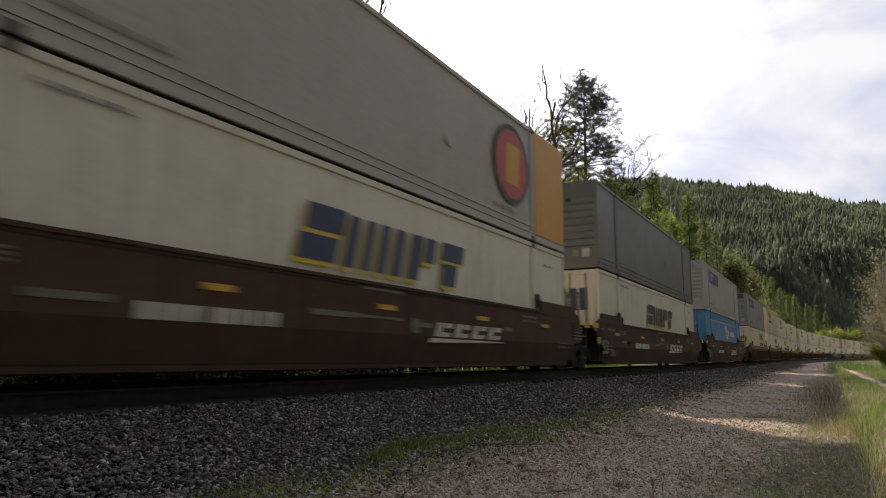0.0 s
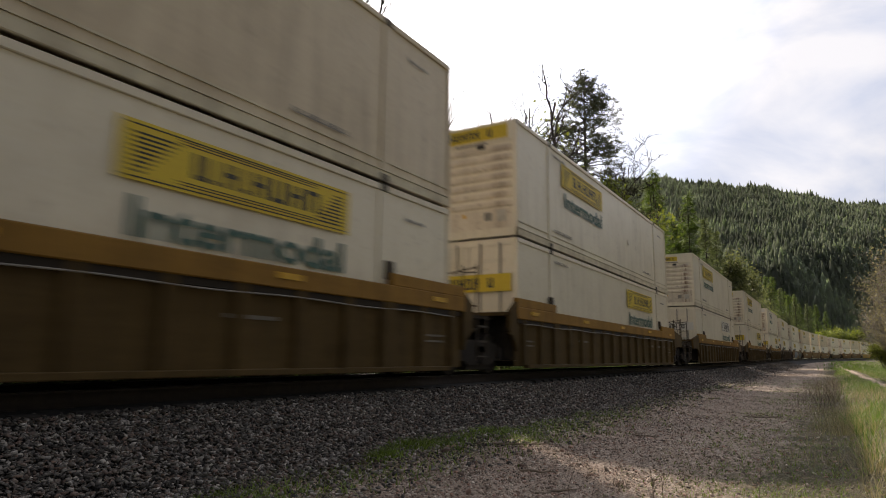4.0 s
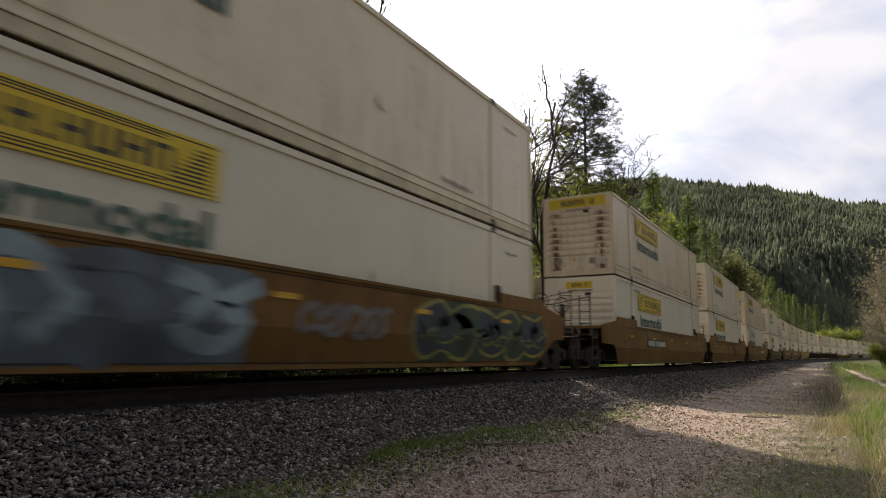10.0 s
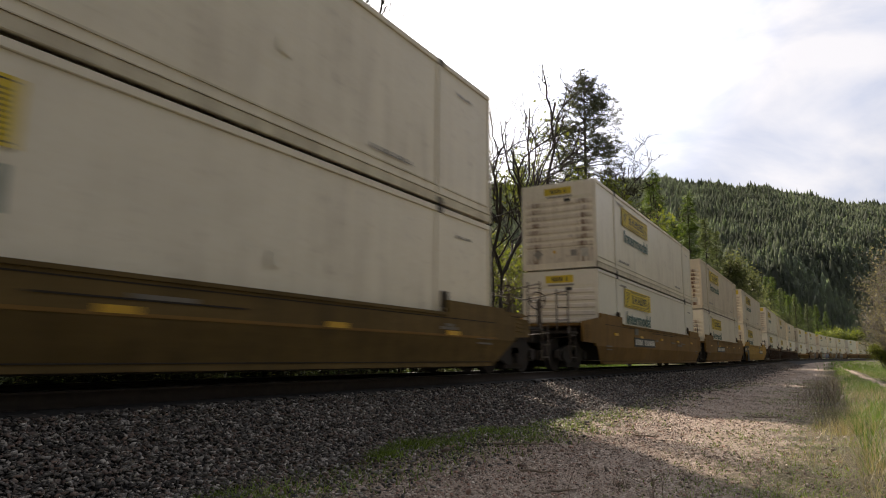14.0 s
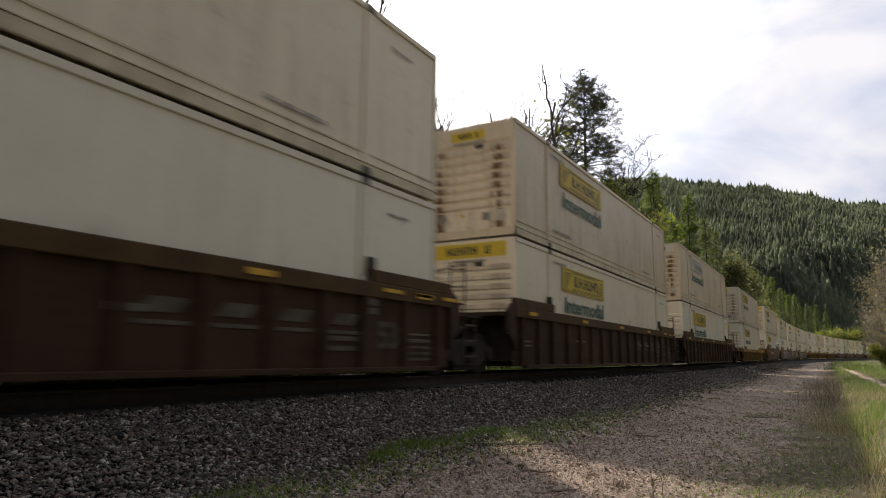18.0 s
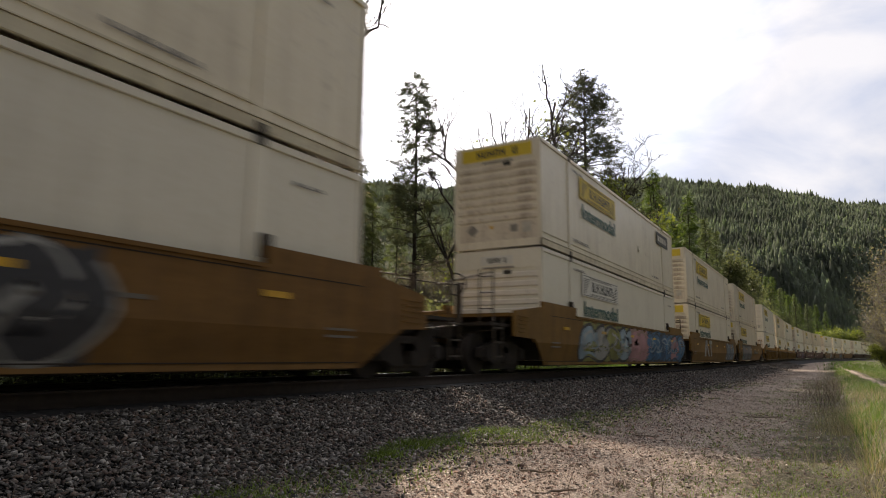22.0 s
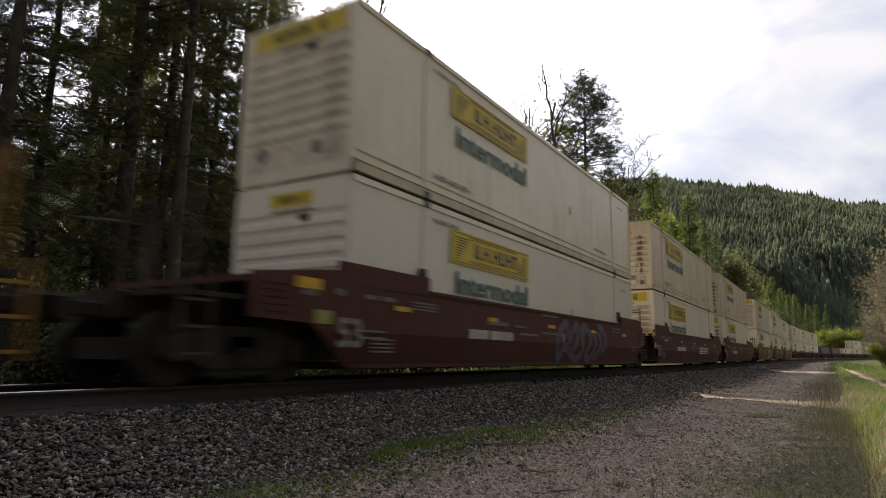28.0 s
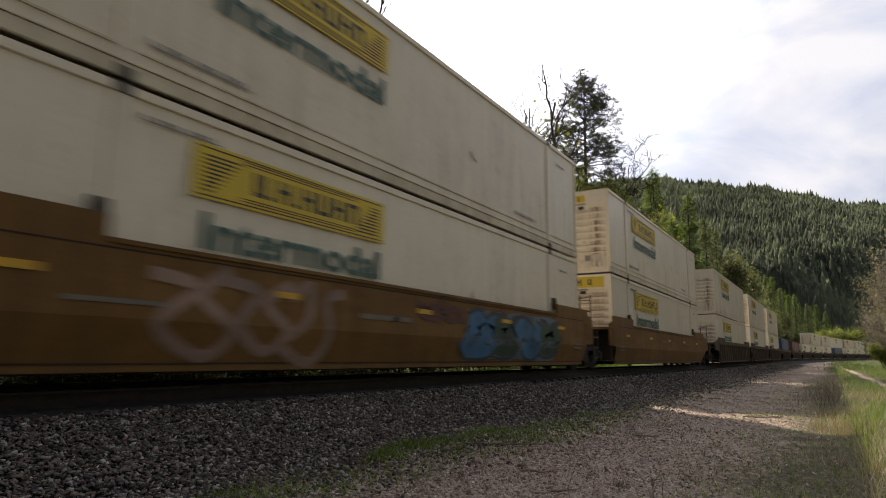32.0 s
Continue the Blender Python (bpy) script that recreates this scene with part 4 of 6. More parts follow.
def stanchions(c, x, style, seed):
    """Brake stand, ladder and handrail at a car's end platform."""
    rng = random.Random(seed)
    for y in (-1.28, -.95):
        part("grab_iron", Shape().tube([(x, y, 1.1), (x, y, 2.25)], .022, 6), style, c)
    for z in (1.4, 1.75, 2.1):
        part("ladder_rung", Shape().tube([(x, -1.28, z), (x, -.95, z)], .016, 5), style, c)
    part("brake_stand", Shape().box(x - .03, x + .05, -.48, -.36, 1.1, 2.0, .02), "guide", c)
    step = Shape().tube([(x - .2, -1.4, .3), (x - .2, -1.4, 1.2)], .025, 6).tube([(x + .2, -1.4, .3), (x + .2, -1.4, 1.2)], .025, 6)
    for z in (.36, .66, .96):
        step.box(x - .2, x + .2, -1.43, -1.37, z, z + .035)
    part("corner_ladder", step, style, c)
    part("cut_lever", Shape().tube([(x + .1, -1.38, .95), (x + .1, -.9, .92), (x + .25, -.2, .86)], .016, 5), "guide", c)
    a = [2 * math.pi * i / 16 for i in range(17)]
    part("brake_wheel", Shape().tube([(x - .12, -.42 + .24 * math.cos(t), 1.95 + .24 * math.sin(t)) for t in a], .018, 5).tube([(x - .12, -.66, 1.95), (x - .12, -.18, 1.95)], .014, 5), "gear", c)
    part("handrail", Shape().tube([(x, -1.25, 2.2), (x, .0, 2.0), (x, 1.25, 2.2)], .018, 5), style, c)


def well_car(paint_name, label, style, front, rear, seed=0, marks=None, far=False, drop=0.0):
    """One well-car unit. front/rear: 'outer' (own truck and coupler) or 'inner' (shared truck at the rear joint)."""
    c = tagged(new("well_car"), label, "well car", "well cars of the train")
    L = HALF
    rng = random.Random(seed)
    ends = {}
    for e, kind in ((-1, front), (1, rear)):
        out = (1.65 if style == "plate" and e > 0 else 2.0) if kind == "outer" else 0.75
        ends[e] = out
    lo = .185

    def end_pts(e):
        """Outline of the side at one end, from the bottom up, x counted outwards."""
        k, out = front if e < 0 else rear, ends[e]
        if k == "outer":
            return [(.03, lo), (.95, .80), (out, .83), (out, 1.40 - drop * .6), (.35, 1.60 - drop), (.35, 1.73 - drop), (-2.04, 1.73 - drop), (-2.04, 1.5 - drop)]
        return [(.03, lo), (.22, .74), (.75, .78), (.75, 1.46 - drop), (.35, 1.58 - drop), (.35, 1.73 - drop), (-2.04, 1.73 - drop), (-2.04, 1.5 - drop)]

    if style == "plate":
        left = [(-L - u, z) for u, z in end_pts(-1)]
        right = [(L + u, z) for u, z in end_pts(1)]
        cut = [(p[0][0] + (p[1][0] - p[0][0]) * (.72 - p[0][1]) / (p[1][1] - p[0][1]), .72) for p in (left, right)]
        outline = left[:0:-1] + [cut[0], cut[1]] + right[1:]
        for y in (-1.46, 1.38):
            p = part("side_plate", Shape().plate(outline, y, y + .08), paint_name, c)
            yb, yt = (-1.315, -1.46) if y < 0 else (1.315, 1.46)
            th = .012 if y < 0 else -.012
            q = [(cut[0][0], yt, .72), (cut[1][0], yt, .72), (right[0][0], yb, lo), (left[0][0], yb, lo)]
            part("skirt", Shape().add(q + [(x, v + th, z) for x, v, z in q], [(0, 1, 2, 3), (7, 6, 5, 4), (0, 4, 5, 1), (1, 5, 6, 2), (2, 6, 7, 3), (3, 7, 4, 0)]), paint_name, p)
            yo, yi = (y - .03, y) if y < 0 else (y + .08, y + .11)
            part("top_lip", Shape().box(-L + 2.06, L - 2.06, yo, yi, 1.45 - drop, 1.5 - drop), paint_name, p)
            s = 1 if y < 0 else -1
            part("bottom_strip", Shape().box(left[0][0] + .12, right[0][0] - .12, min(yb - s * .03, yb), max(yb - s * .03, yb), lo, lo + .075), paint_name, p)
            if y < 0 and not far:
                part("strip_seam", Shape().box(left[0][0] + .1, right[0][0] - .1, yb - .045, yb - .012, lo + .078, lo + .092), "gear", p)
                part("lip_seam", Shape().box(-L + .1, L - .1, y - .006, y, 1.395 - drop, 1.41 - drop), "gear", p)
                for e, end in ((-1, left), (1, right)):
                    u = abs(end[2][0]) - .12
                    a, b = sorted((e * (u - .55), e * u))
                    treads = Shape()
                    for k in range(5):
                        treads.box(a, b, y - .02, y, .92 + .09 * k, .95 + .09 * k)
                    part("step_treads", treads, paint_name, p)
    else:
        for y in (-1.46, 1.33):
            chord = {"olive_car": "chord", "ochre_ribbed": "chord", "rust_car": "rust_chord"}.get(paint_name, paint_name)
            top, inset = 1.5 - drop, .1
            deep = .28 if chord == "chord" and not drop else .24
            p = part("top_chord", Shape().box(-L - .35, L + .35, y, y + .13, top - deep, top, .015), chord, c)
            if y < 0 and deep > .25:
                # added dark strip that draws the shadow gap below the chord
                part("chord_flange", Shape().box(-L - .2, L + .2, y + .04, y + .1, top - .37, top - deep), "gear", p)
                if not far:
                    pts = [(-L + 2 * L * k / 40, y + .02, top - .385 + .012 * math.sin(k * .9)) for k in range(41)]
                    part("brake_pipe", Shape().tube(pts, .011, 5), "decal_grey", c, "thin pale pipe below the top chord")
            for e in (-1, 1):
                a, b = sorted((e * (L - 2.04), e * (L + .35)))
                if drop:
                    a, b = sorted((e * (L - 2.5), e * (L - 1.55)))
                part("raised_end", Shape().box(a, b, y + .01, y + .12, top, top + .2, .012), chord, p)
                k = front if e < 0 else rear
                out = 2.0 if k == "outer" else .7
                pts = [(e * (L + u), z) for u, z in ((.34, .5), (.5, .74), (.66, .86), (.85, .9), (out, .9), (out, 1.38 - drop * .6), (.34, 1.62 - drop))]
                part("end_plate", Shape().plate(pts, y + .02, y + .11), paint_name, c)
            out_y = (y + inset, y + .125) if y < 0 else (y + .005, y + .03)
            sheet = Shape().box(-L - .34, L + .34, *out_y, .18, top - .23)
            part("bottom_chord", Shape().box(-L + .2, L - .2, y + .0, y + .13, .12, .2, .01), paint_name, c)
            for i in range(17):
                x = i - 8.0
                if y < 0:
                    wide = .1 if i in (2, 14) else 0
                    rib = [(x - .09 - wide, y + inset), (x - .06 - wide, y + .012), (x + .06 + wide, y + .012), (x + .09 + wide, y + inset)]
                    part("rib", Shape().add([(u, v, z) for z in (.2, top - .24) for u, v in rib], [(0, 1, 2, 3), (7, 6, 5, 4), (0, 4, 5, 1), (1, 5, 6, 2), (2, 6, 7, 3), (3, 7, 4, 0)]), paint_name, c)
                else:
                    sheet.box(x - .06, x + .06, y + .03, y + .12, .2, top - .24)
            part("side_sheet", sheet, paint_name, c)
    part("well_floor", Shape().box(-L + .1, L - .1, -1.22, 1.22, .16, .27), "gear", c)
    for e, kind in ((-1, front), (1, rear)):
        a, b = sorted((e * (L + .1), e * (L + .3)))
        part("bulkhead", Shape().box(a, b, -1.33, 1.33, .3, 1.36 if style == "plate" else 1.36 - drop), "gear", c)
        out = ends[e]
        a, b = sorted((e * (L + .3), e * (L + out)))
        dz = .24 if drop and style == "ribbed" else 0
        part("end_deck", Shape().box(a, b, -1.34, 1.34, 1.28 - dz, 1.36 - dz), paint_name, c)
        if kind == "outer":
            a, b = sorted((e * (L + .3), e * (L + 3.05)))
            part("draft_sill", Shape().box(a, b, -.34, .34, .78, 1.12, .02), "gear", c)
            a, b = sorted((e * (L + 3.0), e * (L + 3.72)))
            k = part("coupler", Shape().box(a, b, -.1, .1, .78, .98, .03), "gear", c)
            a, b = sorted((e * (L + 3.45), e * (L + 3.8)))
            part("knuckle", Shape().box(a, b, -.2, .2, .7, 1.04, .05), "gear", k)
            hose = [(e * (L + 3.0), .45, .8), (e * (L + 3.3), .48, .45), (e * (L + 3.65), .4, .5)]
            part("air_hose", Shape().tube(hose, .03, 6), "rubber", c)
            truck(c, e * (L + 1.75), far)
            part("crossover_platform", Shape().box(*sorted((e * (L + 2.0), e * (L + 2.9))), -1.3, 1.3, 1.04, 1.1), "gear", c)
            if not far:
                stanchions(c, e * (L + 2.75), "chord" if paint_name == "ochre_ribbed" else "guide", seed + e)
        elif e > 0:
            truck(c, e * (L + 1.73), far)
            part("articulation", Shape().box(L + .3, L + 3.1, -.32, .32, .72, 1.05, .04), "gear", c)
            if not far:
                stanchions(c, L + 1.15, "guide", seed)
            part("joint_deck", Shape().box(L + .8, L + 2.65, -.9, .9, 1.2, 1.26), "gear", c)
    for e in (-1, 1):
        for y in (-1.40, 1.30) if not far and not (drop and style == "ribbed") else ():
            part("container_guide", Shape().add(
                [(e * (L - 1.98) + u, y + v, w) for u in (-.08, .08) for v, w in ((0, 1.6 - drop), (.1, 1.6 - drop), (.1, 1.9 - drop), (.03, 1.9 - drop))],
                [(0, 1, 2, 3), (4, 7, 6, 5), (0, 4, 5, 1), (1, 5, 6, 2), (2, 6, 7, 3), (3, 7, 4, 0)]), "guide", c)
    # reflective strips and stencilled data
    y = -1.468
    if far:
        return c
    back = .1 if style == "ribbed" else 0.0
    for i in range(5):
        x, z = (-6.87 + i * 3.27, 1.09 - drop) if style == "plate" else (-L + .6 + i * (2 * L - 1.2) / 4, 1.34 - drop)
        part("reflector", bars([(x - .22, x + .22, z, z + .08)], y - .012, y + .002), "reflector", c)
    for q in range(4):
        x, z, w = rng.uniform(-L + .5, L - 2), rng.choice((.86, .92, 1.02)), rng.uniform(.3, 1.1)
        part("stencil", Shape().box(x, x + min(w, .85 if back else 2), y - .004 + back, y + .004 + back, min(z, .8) if back else z, (min(z, .8) if back else z) + rng.choice((.05, .08))), "decal_dull", c)
    for x in (-L + .1, L - .9):
        for k in range(2):
            part("stencil", Shape().box(x, x + .6, y - .004 + back, y + .004 + back, .62 + .1 * k, .655 + .1 * k), "decal_dull", c)
    if marks:
        marks(c, rng)
    return c


def number_board(c, rng, at=-4.65):
    board = part("number_board", bars([(at, at + 3.09, .78, 1.10)], -1.478, -1.462), "black_paint", c, "black number board with pale blocks")
    for i in range(10):
        x = at + .13 + i * .27 + (.2 if i > 3 else 0)
        part("number_block", bars([(x, x + .2, .84, 1.04)], -1.484, -1.474), "decal_pale", board)
    part("notice_plate", bars([(at + .07, at + .6, 1.19, 1.42)], -1.476, -1.462), "decal_dull", c, "pale notice plate")
    part("weld_seam", Shape().box(-1.9, 2.4, -1.472, -1.458, 1.32, 1.34), "gear", c)


def red_mark(c, rng):
    """A faded red company mark: a bar over three stems."""
    sh = bars([(.44, 2.44, 1.1, 1.22), (.72, .86, .6, 1.1), (1.3, 1.44, .6, 1.1), (2.1, 2.26, .6, 1.1)], -1.474, -1.462)
    part("company_mark", sh, "mark_red", c, "faded red company mark")
    part("weld_seam", Shape().box(-1.9, 2.4, -1.472, -1.458, 1.32, 1.34), "gear", c)
    part("notice_plate", bars([(-1.5, -1.22, .9, 1.06)], -1.476, -1.462), "gear", c)


def yellow_edge(c, rng):
    """A dull yellow lower edge line along a worn side."""
    part("edge_line", bars([(-8.0, 8.0, .735, .775)], -1.474, -1.462), "ochre", c, "worn ochre edge line")
    part("weld_seam", Shape().box(-1.2, 1.3, -1.472, -1.458, .9, .92), "gear", c)


def low_board(c, rng):
    """A small dark number board and a grey notice on the panels of the low car."""
    board = part("number_board", bars([(-1.75, .35, .42, .66)], -1.384, -1.352), "black_paint", c, "black number board with pale blocks")
    for i in range(9):
        part("number_block", bars([(-1.4 + i * .19, -1.27 + i * .19, .48, .6)], -1.392, -1.38), "decal_dull", board)
    plate = part("notice_plate", bars([(4.68, 5.15, .42, .64)], -1.384, -1.352), "black_paint", c, "dark notice plate with pale lines")
    for k in range(4):
        part("notice_line", bars([(4.73, 5.1, .45 + .045 * k, .47 + .045 * k)], -1.39, -1.38), "decal_dull", plate)


def length_mark(x, back, mat):
    def go(c, rng):
        q = part("lettering", lettering("53", .42, mat), None, c, "dull stencilled number 53")
        q.matrix_basis = pose(x, back - 1.474, .5)
    return go


def panel_marks(c, rng):
    """Dull pale marks on the sheets between the ribs: slanting company blocks with a bar below, and the length stencil."""
    length_mark(6.27, .1, "decal_faint")(c, rng)
    y0, y1 = -1.376, -1.355
    for i in range(4):
        a = 2.2 + i
        sh = Shape().plate([(a, .81), (a + .45, .81), (a + .58, .98), (a + .13, .98)], y0, y1).box(a - .06, a + .62, y0, y1, .68, .73)
        part("company_mark", sh, "decal_faint", c, "dull pale slanting company block")
    for k in range(2):
        part("stencil", Shape().box(5.14, 5.76, y0, y1, .44 + .14 * k, .51 + .14 * k), "decal_faint", c)
    for k in range(4):
        part("stencil", Shape().box(7.14, 7.82, y0, y1, .3 + .1 * k, .34 + .1 * k), "decal_faint", c)
    for k in range(2):
        part("stencil", Shape().box(5.94, 6.14, -1.462, -1.44, 1.0 + .13 * k, 1.1 + .13 * k), "decal_faint", c)
    for x in (6.3, 7.25, 8.1):
        part("reflector", bars([(x, x + .5, 1.37, 1.43)], -1.48, -1.458), "reflector", c)


def reporting(c, rng):
    """Pale reporting blocks, the length stencil and the small data round both ends of a side."""
    y0, y1 = -1.474, -1.462
    for x0, x1, n in ((-4.58, -3.76, 4), (-3.66, -2.61, 6)):
        w = (x1 - x0) / n
        for i in range(n):
            part("reporting_mark", bars([(x0 + w * i, x0 + w * (i + .74), .72, .9)], y0, y1), "decal_pale", c)
    length_mark(-8.5, 0.0, "decal_grey")(c, rng)
    part("notice_plate", bars([(-8.96, -8.62, .8, .99)], y0, y1), "g_yellow", c, "small yellow notice plate")
    part("reflector", bars([(-9.35, -8.88, 1.26, 1.41)], y0 - .006, y1), "reflector", c)
    part("reflector", bars([(9.2, 9.55, 1.22, 1.38)], y0 - .006, y1), "reflector", c)
    small = [(-9.22, -8.95, 1.17, 1.26), (-8.56, -8.36, 1.22, 1.32), (-7.88, -7.55, 1.22, 1.29), (-7.45, -7.1, 1.22, 1.29)]
    small += [(-6.62, -5.8, 1.14 + .055 * k, 1.17 + .055 * k) for k in range(3)] + [(-7.72, -7.14, .42 + .06 * k, .45 + .06 * k) for k in range(4)]
    small += [(.4, .62, .76, 1.0), (-.95, .1, 1.37, 1.41), (-.95, .1, .94, .98)]
    small += [(4.9 + .3 * i, 5.1 + .3 * i, 1.17 + .1 * k, 1.22 + .1 * k) for i in range(3) for k in range(2)]
    small += [(8.3, 8.95, .86 + .08 * k, .9 + .08 * k) for k in range(5)]
    tagged(part("stencil", bars(small, y0 + .004, y1), "decal_dull", c), kind="stuff")


def rail_marks(c, rng):
    """Large pale reporting blocks and a slanted company mark over a tapering bar."""
    reporting(c, rng)
    for i in range(4):
        a = 1.12 + i * .68
        for pts in ([(a, .72), (a + .18, .72), (a + .29, .97), (a + .11, .97)], [(a + .24, .72), (a + .51, .72), (a + .55, .8), (a + .27, .8)], [(a + .32, .88), (a + .58, .88), (a + .62, .97), (a + .36, .97)]):
            part("company_mark", Shape().plate(pts, -1.474, -1.462), "decal_pale", c, "pale slanted company block")
    part("company_bar", Shape().plate([(.92, .61), (3.86, .66), (3.86, .68), (1.0, .69)], -1.474, -1.462), "decal_pale", c, "pale tapering bar")


# ---------------------------------------------------------------- the train

MOVING = []              # (thing, length of its middle along the track at 0 s, height)


def run(ob, front, z=0.0):
    MOVING.append((ob, front + HALF, z))
    return ob


WHITE_LABEL = "white 53-foot container with a yellow company panel and grime"
PROTO = {}


def stack(kind, face="nose", plate="decal_yellow", end="small", far=False):
    key = (kind, face, plate, end, far)
    if key not in PROTO:
        lab = {"white": WHITE_LABEL, "cool": "clean white 53-foot container with a yellow company panel", "tan": "dusty rust-streaked beige 53-foot container with company panel",
               "cream": "cream 53-foot container with company panel"}[kind]
        if plate == "decal_white":
            lab = "white 53-foot container with faded pale company panel"
        PROTO[key] = container("shipping_container", kind, lab, face, "panel", plate, end, len(PROTO), far)
        return PROTO[key]
    return copy_thing(PROTO[key], Matrix.Identity(4))


CARS = {}


def unit(key, *args, **kw):
    if key not in CARS:
        CARS[key] = well_car(*args, **kw)
        return CARS[key]
    return copy_thing(CARS[key], Matrix.Identity(4))


PAINT_LABEL = {"ochre_ribbed": "ochre ribbed well car, grimy and worn", "soot_car": "sooty dark brown well car with pale stencils", "rust_car": "dark rust-brown ribbed well car with dull stencils", "maroon": "dark maroon steel well car with pale stencils", "ochre": "ochre-yellow smooth-sided well car, weathered", "yellow_car": "bright yellow well car with black end panel",
               "brown_car": "brown smooth-sided well car with sprayed graffiti", "olive_car": "weathered tan ribbed well car", "dark_car": "dark grimy well car"}


def make_train():
    # the leading set: three maroon units with grey, slate and blue loads
    a = container("shipping_container", "pale_grey", "pale grey 53-foot container with orange end and round emblem", "doors", "none", end_plate=None)
    roundel(a, 4.72, 1.62, .97, "decal_black", "decal_red", "decal_orange")
    part("end_band", Shape().box(6.06, HALF - .02, -WIDE - .014, -WIDE - .004, .2, TALL - .02), "decal_orange", a, "orange end band")
    run(a, 0.41, 3.235)
    b = container("shipping_container", "cream", "cream 53-foot container with large slanting dark blue blocks", "doors", "none", end_plate=None)
    swoosh_logo(b, -2.2, 1.40, 4.5, .84, "decal_navy", "decal_yellow")
    run(b, 0.41, .28)
    a = container("shipping_container", "slate", "dark slate-grey 53-foot container with a thin yellow stripe", "nose", "none", end_plate=None)
    part("stripe", Shape().box(-5.86, -5.82, -WIDE - .014, -WIDE - .004, .2, TALL - .12), "g_yellow", a)
    run(a, 19.71, 3.235)
    b = container("shipping_container", "cream", "cream 53-foot container with large slanting dark blue blocks", "doors", "none", end_plate=None)
    swoosh_logo(b, -2.0, 1.42, 4.5, .8, "decal_navy", "decal_yellow")
    part("end_marks", bars([(-.9 + .36 * i, -.9 + .36 * i + .26, 1.6, 2.3) for i in range(5)]).mesh("end_marks", MAT["decal_navy"]), None, b).matrix_basis = pose(-HALF - .03, 0, 0, 0, 0, 90)
    run(b, 19.71, .28)
    for front, paint_name in ((39.63, "pale_grey"), (62.4, "grey")):
        a = container("shipping_container", paint_name, "grey 53-foot container with dark purple company panel", "nose", "none", end_plate=None)
        box_panel_logo(a, -5.85, 1.82, 3.7, .72, "decal_purple", "decal_pale")
        for x, z in ((4.85, 2.1), (5.37, 2.1)):
            part("diamond_mark", Shape().plate([(x, z), (x + .17, z + .2), (x, z + .4), (x - .17, z + .2)], -WIDE - .012, -WIDE - .004), "decal_white", a)
        part("end_panel", bars([(-1.05, .35, 0, .42)]).mesh("end_panel", MAT["decal_purple" if front > 50 else "decal_sky"]), None, a, "company panel").matrix_basis = pose(-HALF - .004, 0, TALL - .48, 0, 0, 90)
        run(a, front, 3.235)
    b = container("shipping_container", "blue", "sky-blue 53-foot container with white emblem and block marks", "doors", "none", end_plate=None)
    y = -WIDE - .012
    hexa = [(.24 + .46 * math.cos(math.pi / 3 * i + .52), 1.8 + .5 * math.sin(math.pi / 3 * i + .52)) for i in range(6)]
    em = part("emblem", Shape().tube([(x, y, z) for x, z in hexa + hexa[:2]], .042, 5), "decal_white", b, "white hexagonal line emblem")
    for i in range(6):
        (x0, z0), (x1, z1) = hexa[i], hexa[(i + 1) % 6]
        part("emblem_line", Shape().tube([(x0, y, z0), (.24 + (x0 - .24) * .25, y, 1.8 + (z0 - 1.8) * .25)], .026, 5), "decal_white", em)
        mid = ((x0 + x1) / 2, (z0 + z1) / 2)
        part("emblem_line", Shape().tube([(mid[0] * .6 + .24 * .4, y, mid[1] * .6 + 1.8 * .4), (x0 * .55 + .24 * .45, y, z0 * .55 + 1.8 * .45)], .022, 5), "decal_white", em)
    for i in range(9):
        if i != 2:
            part("company_mark", bars([(.95 + .38 * i, .95 + .38 * i + .3, 1.64, 1.98)], y, y + .005), "decal_white", b)
    part("stripe", bars([(-6.5, 5.8, 2.42, 2.45)], y, y + .005), "decal_white", b)
    run(b, 39.63, .28)
    run(stack("white", "doors"), 62.4, .28)
    for i, f in enumerate((0.41, 19.71, 39.63)):
        run(unit(("soot_car", i), "soot_car", PAINT_LABEL["soot_car"], "plate", "outer" if i == 0 else "inner", "outer" if i == 2 else "inner", i, rail_marks), f)

    def trio(fronts, paint_name, style, marks=(None, None, None), seed=0):
        for i, f in enumerate(fronts):
            key = (paint_name, style, i, seed) if marks[i] else (paint_name, style, i, f > 745)
            run(unit(key, paint_name, PAINT_LABEL[paint_name], style, "outer" if i == 0 else "inner", "outer" if i == 2 else "inner", seed + i, marks[i], f > 745), f)

    def single(f, paint_name, style, marks=None, seed=0):
        key = (paint_name, style, "single", seed) if marks else (paint_name, style, "single", f > 745)
        run(unit(key, paint_name, PAINT_LABEL[paint_name], style, "outer", "outer", seed, marks, f > 745), f)

    trio((62.4, 82.4, 101.7), "olive_car", "ribbed")
    for i, f in enumerate((124.8, 148.3, 171.9)):
        single(f, "olive_car", "ribbed")
    single(195.1, "dark_car", "ribbed")

    def g10(c, rng):
        graffiti(c, -6.6, -.9, .2, 1.42, "g_slate", ("g_sky", "g_slate"), 5, 5, edge=None, fat=.16)
        graffiti(c, .0, 1.9, .6, 1.15, None, ("g_ash",), 7, 4, edge=None, fat=.16)
        graffiti(c, 3.0, 8.2, .24, 1.42, "g_green", ("g_navy", "g_green"), 6, 5, edge="g_yellow", fat=.3)
    single(218.7, "brown_car", "plate", g10, 10)
    trio((242.0, 261.3, 281.2), "ochre", "plate", (number_board, red_mark, lambda c, rng: number_board(c, rng, 1.65)), 20)
    run(well_car("umber_car", "weathered umber steel well car with low plate sides", "plate", "outer", "outer", 30, yellow_edge, False, .33), 304.66)
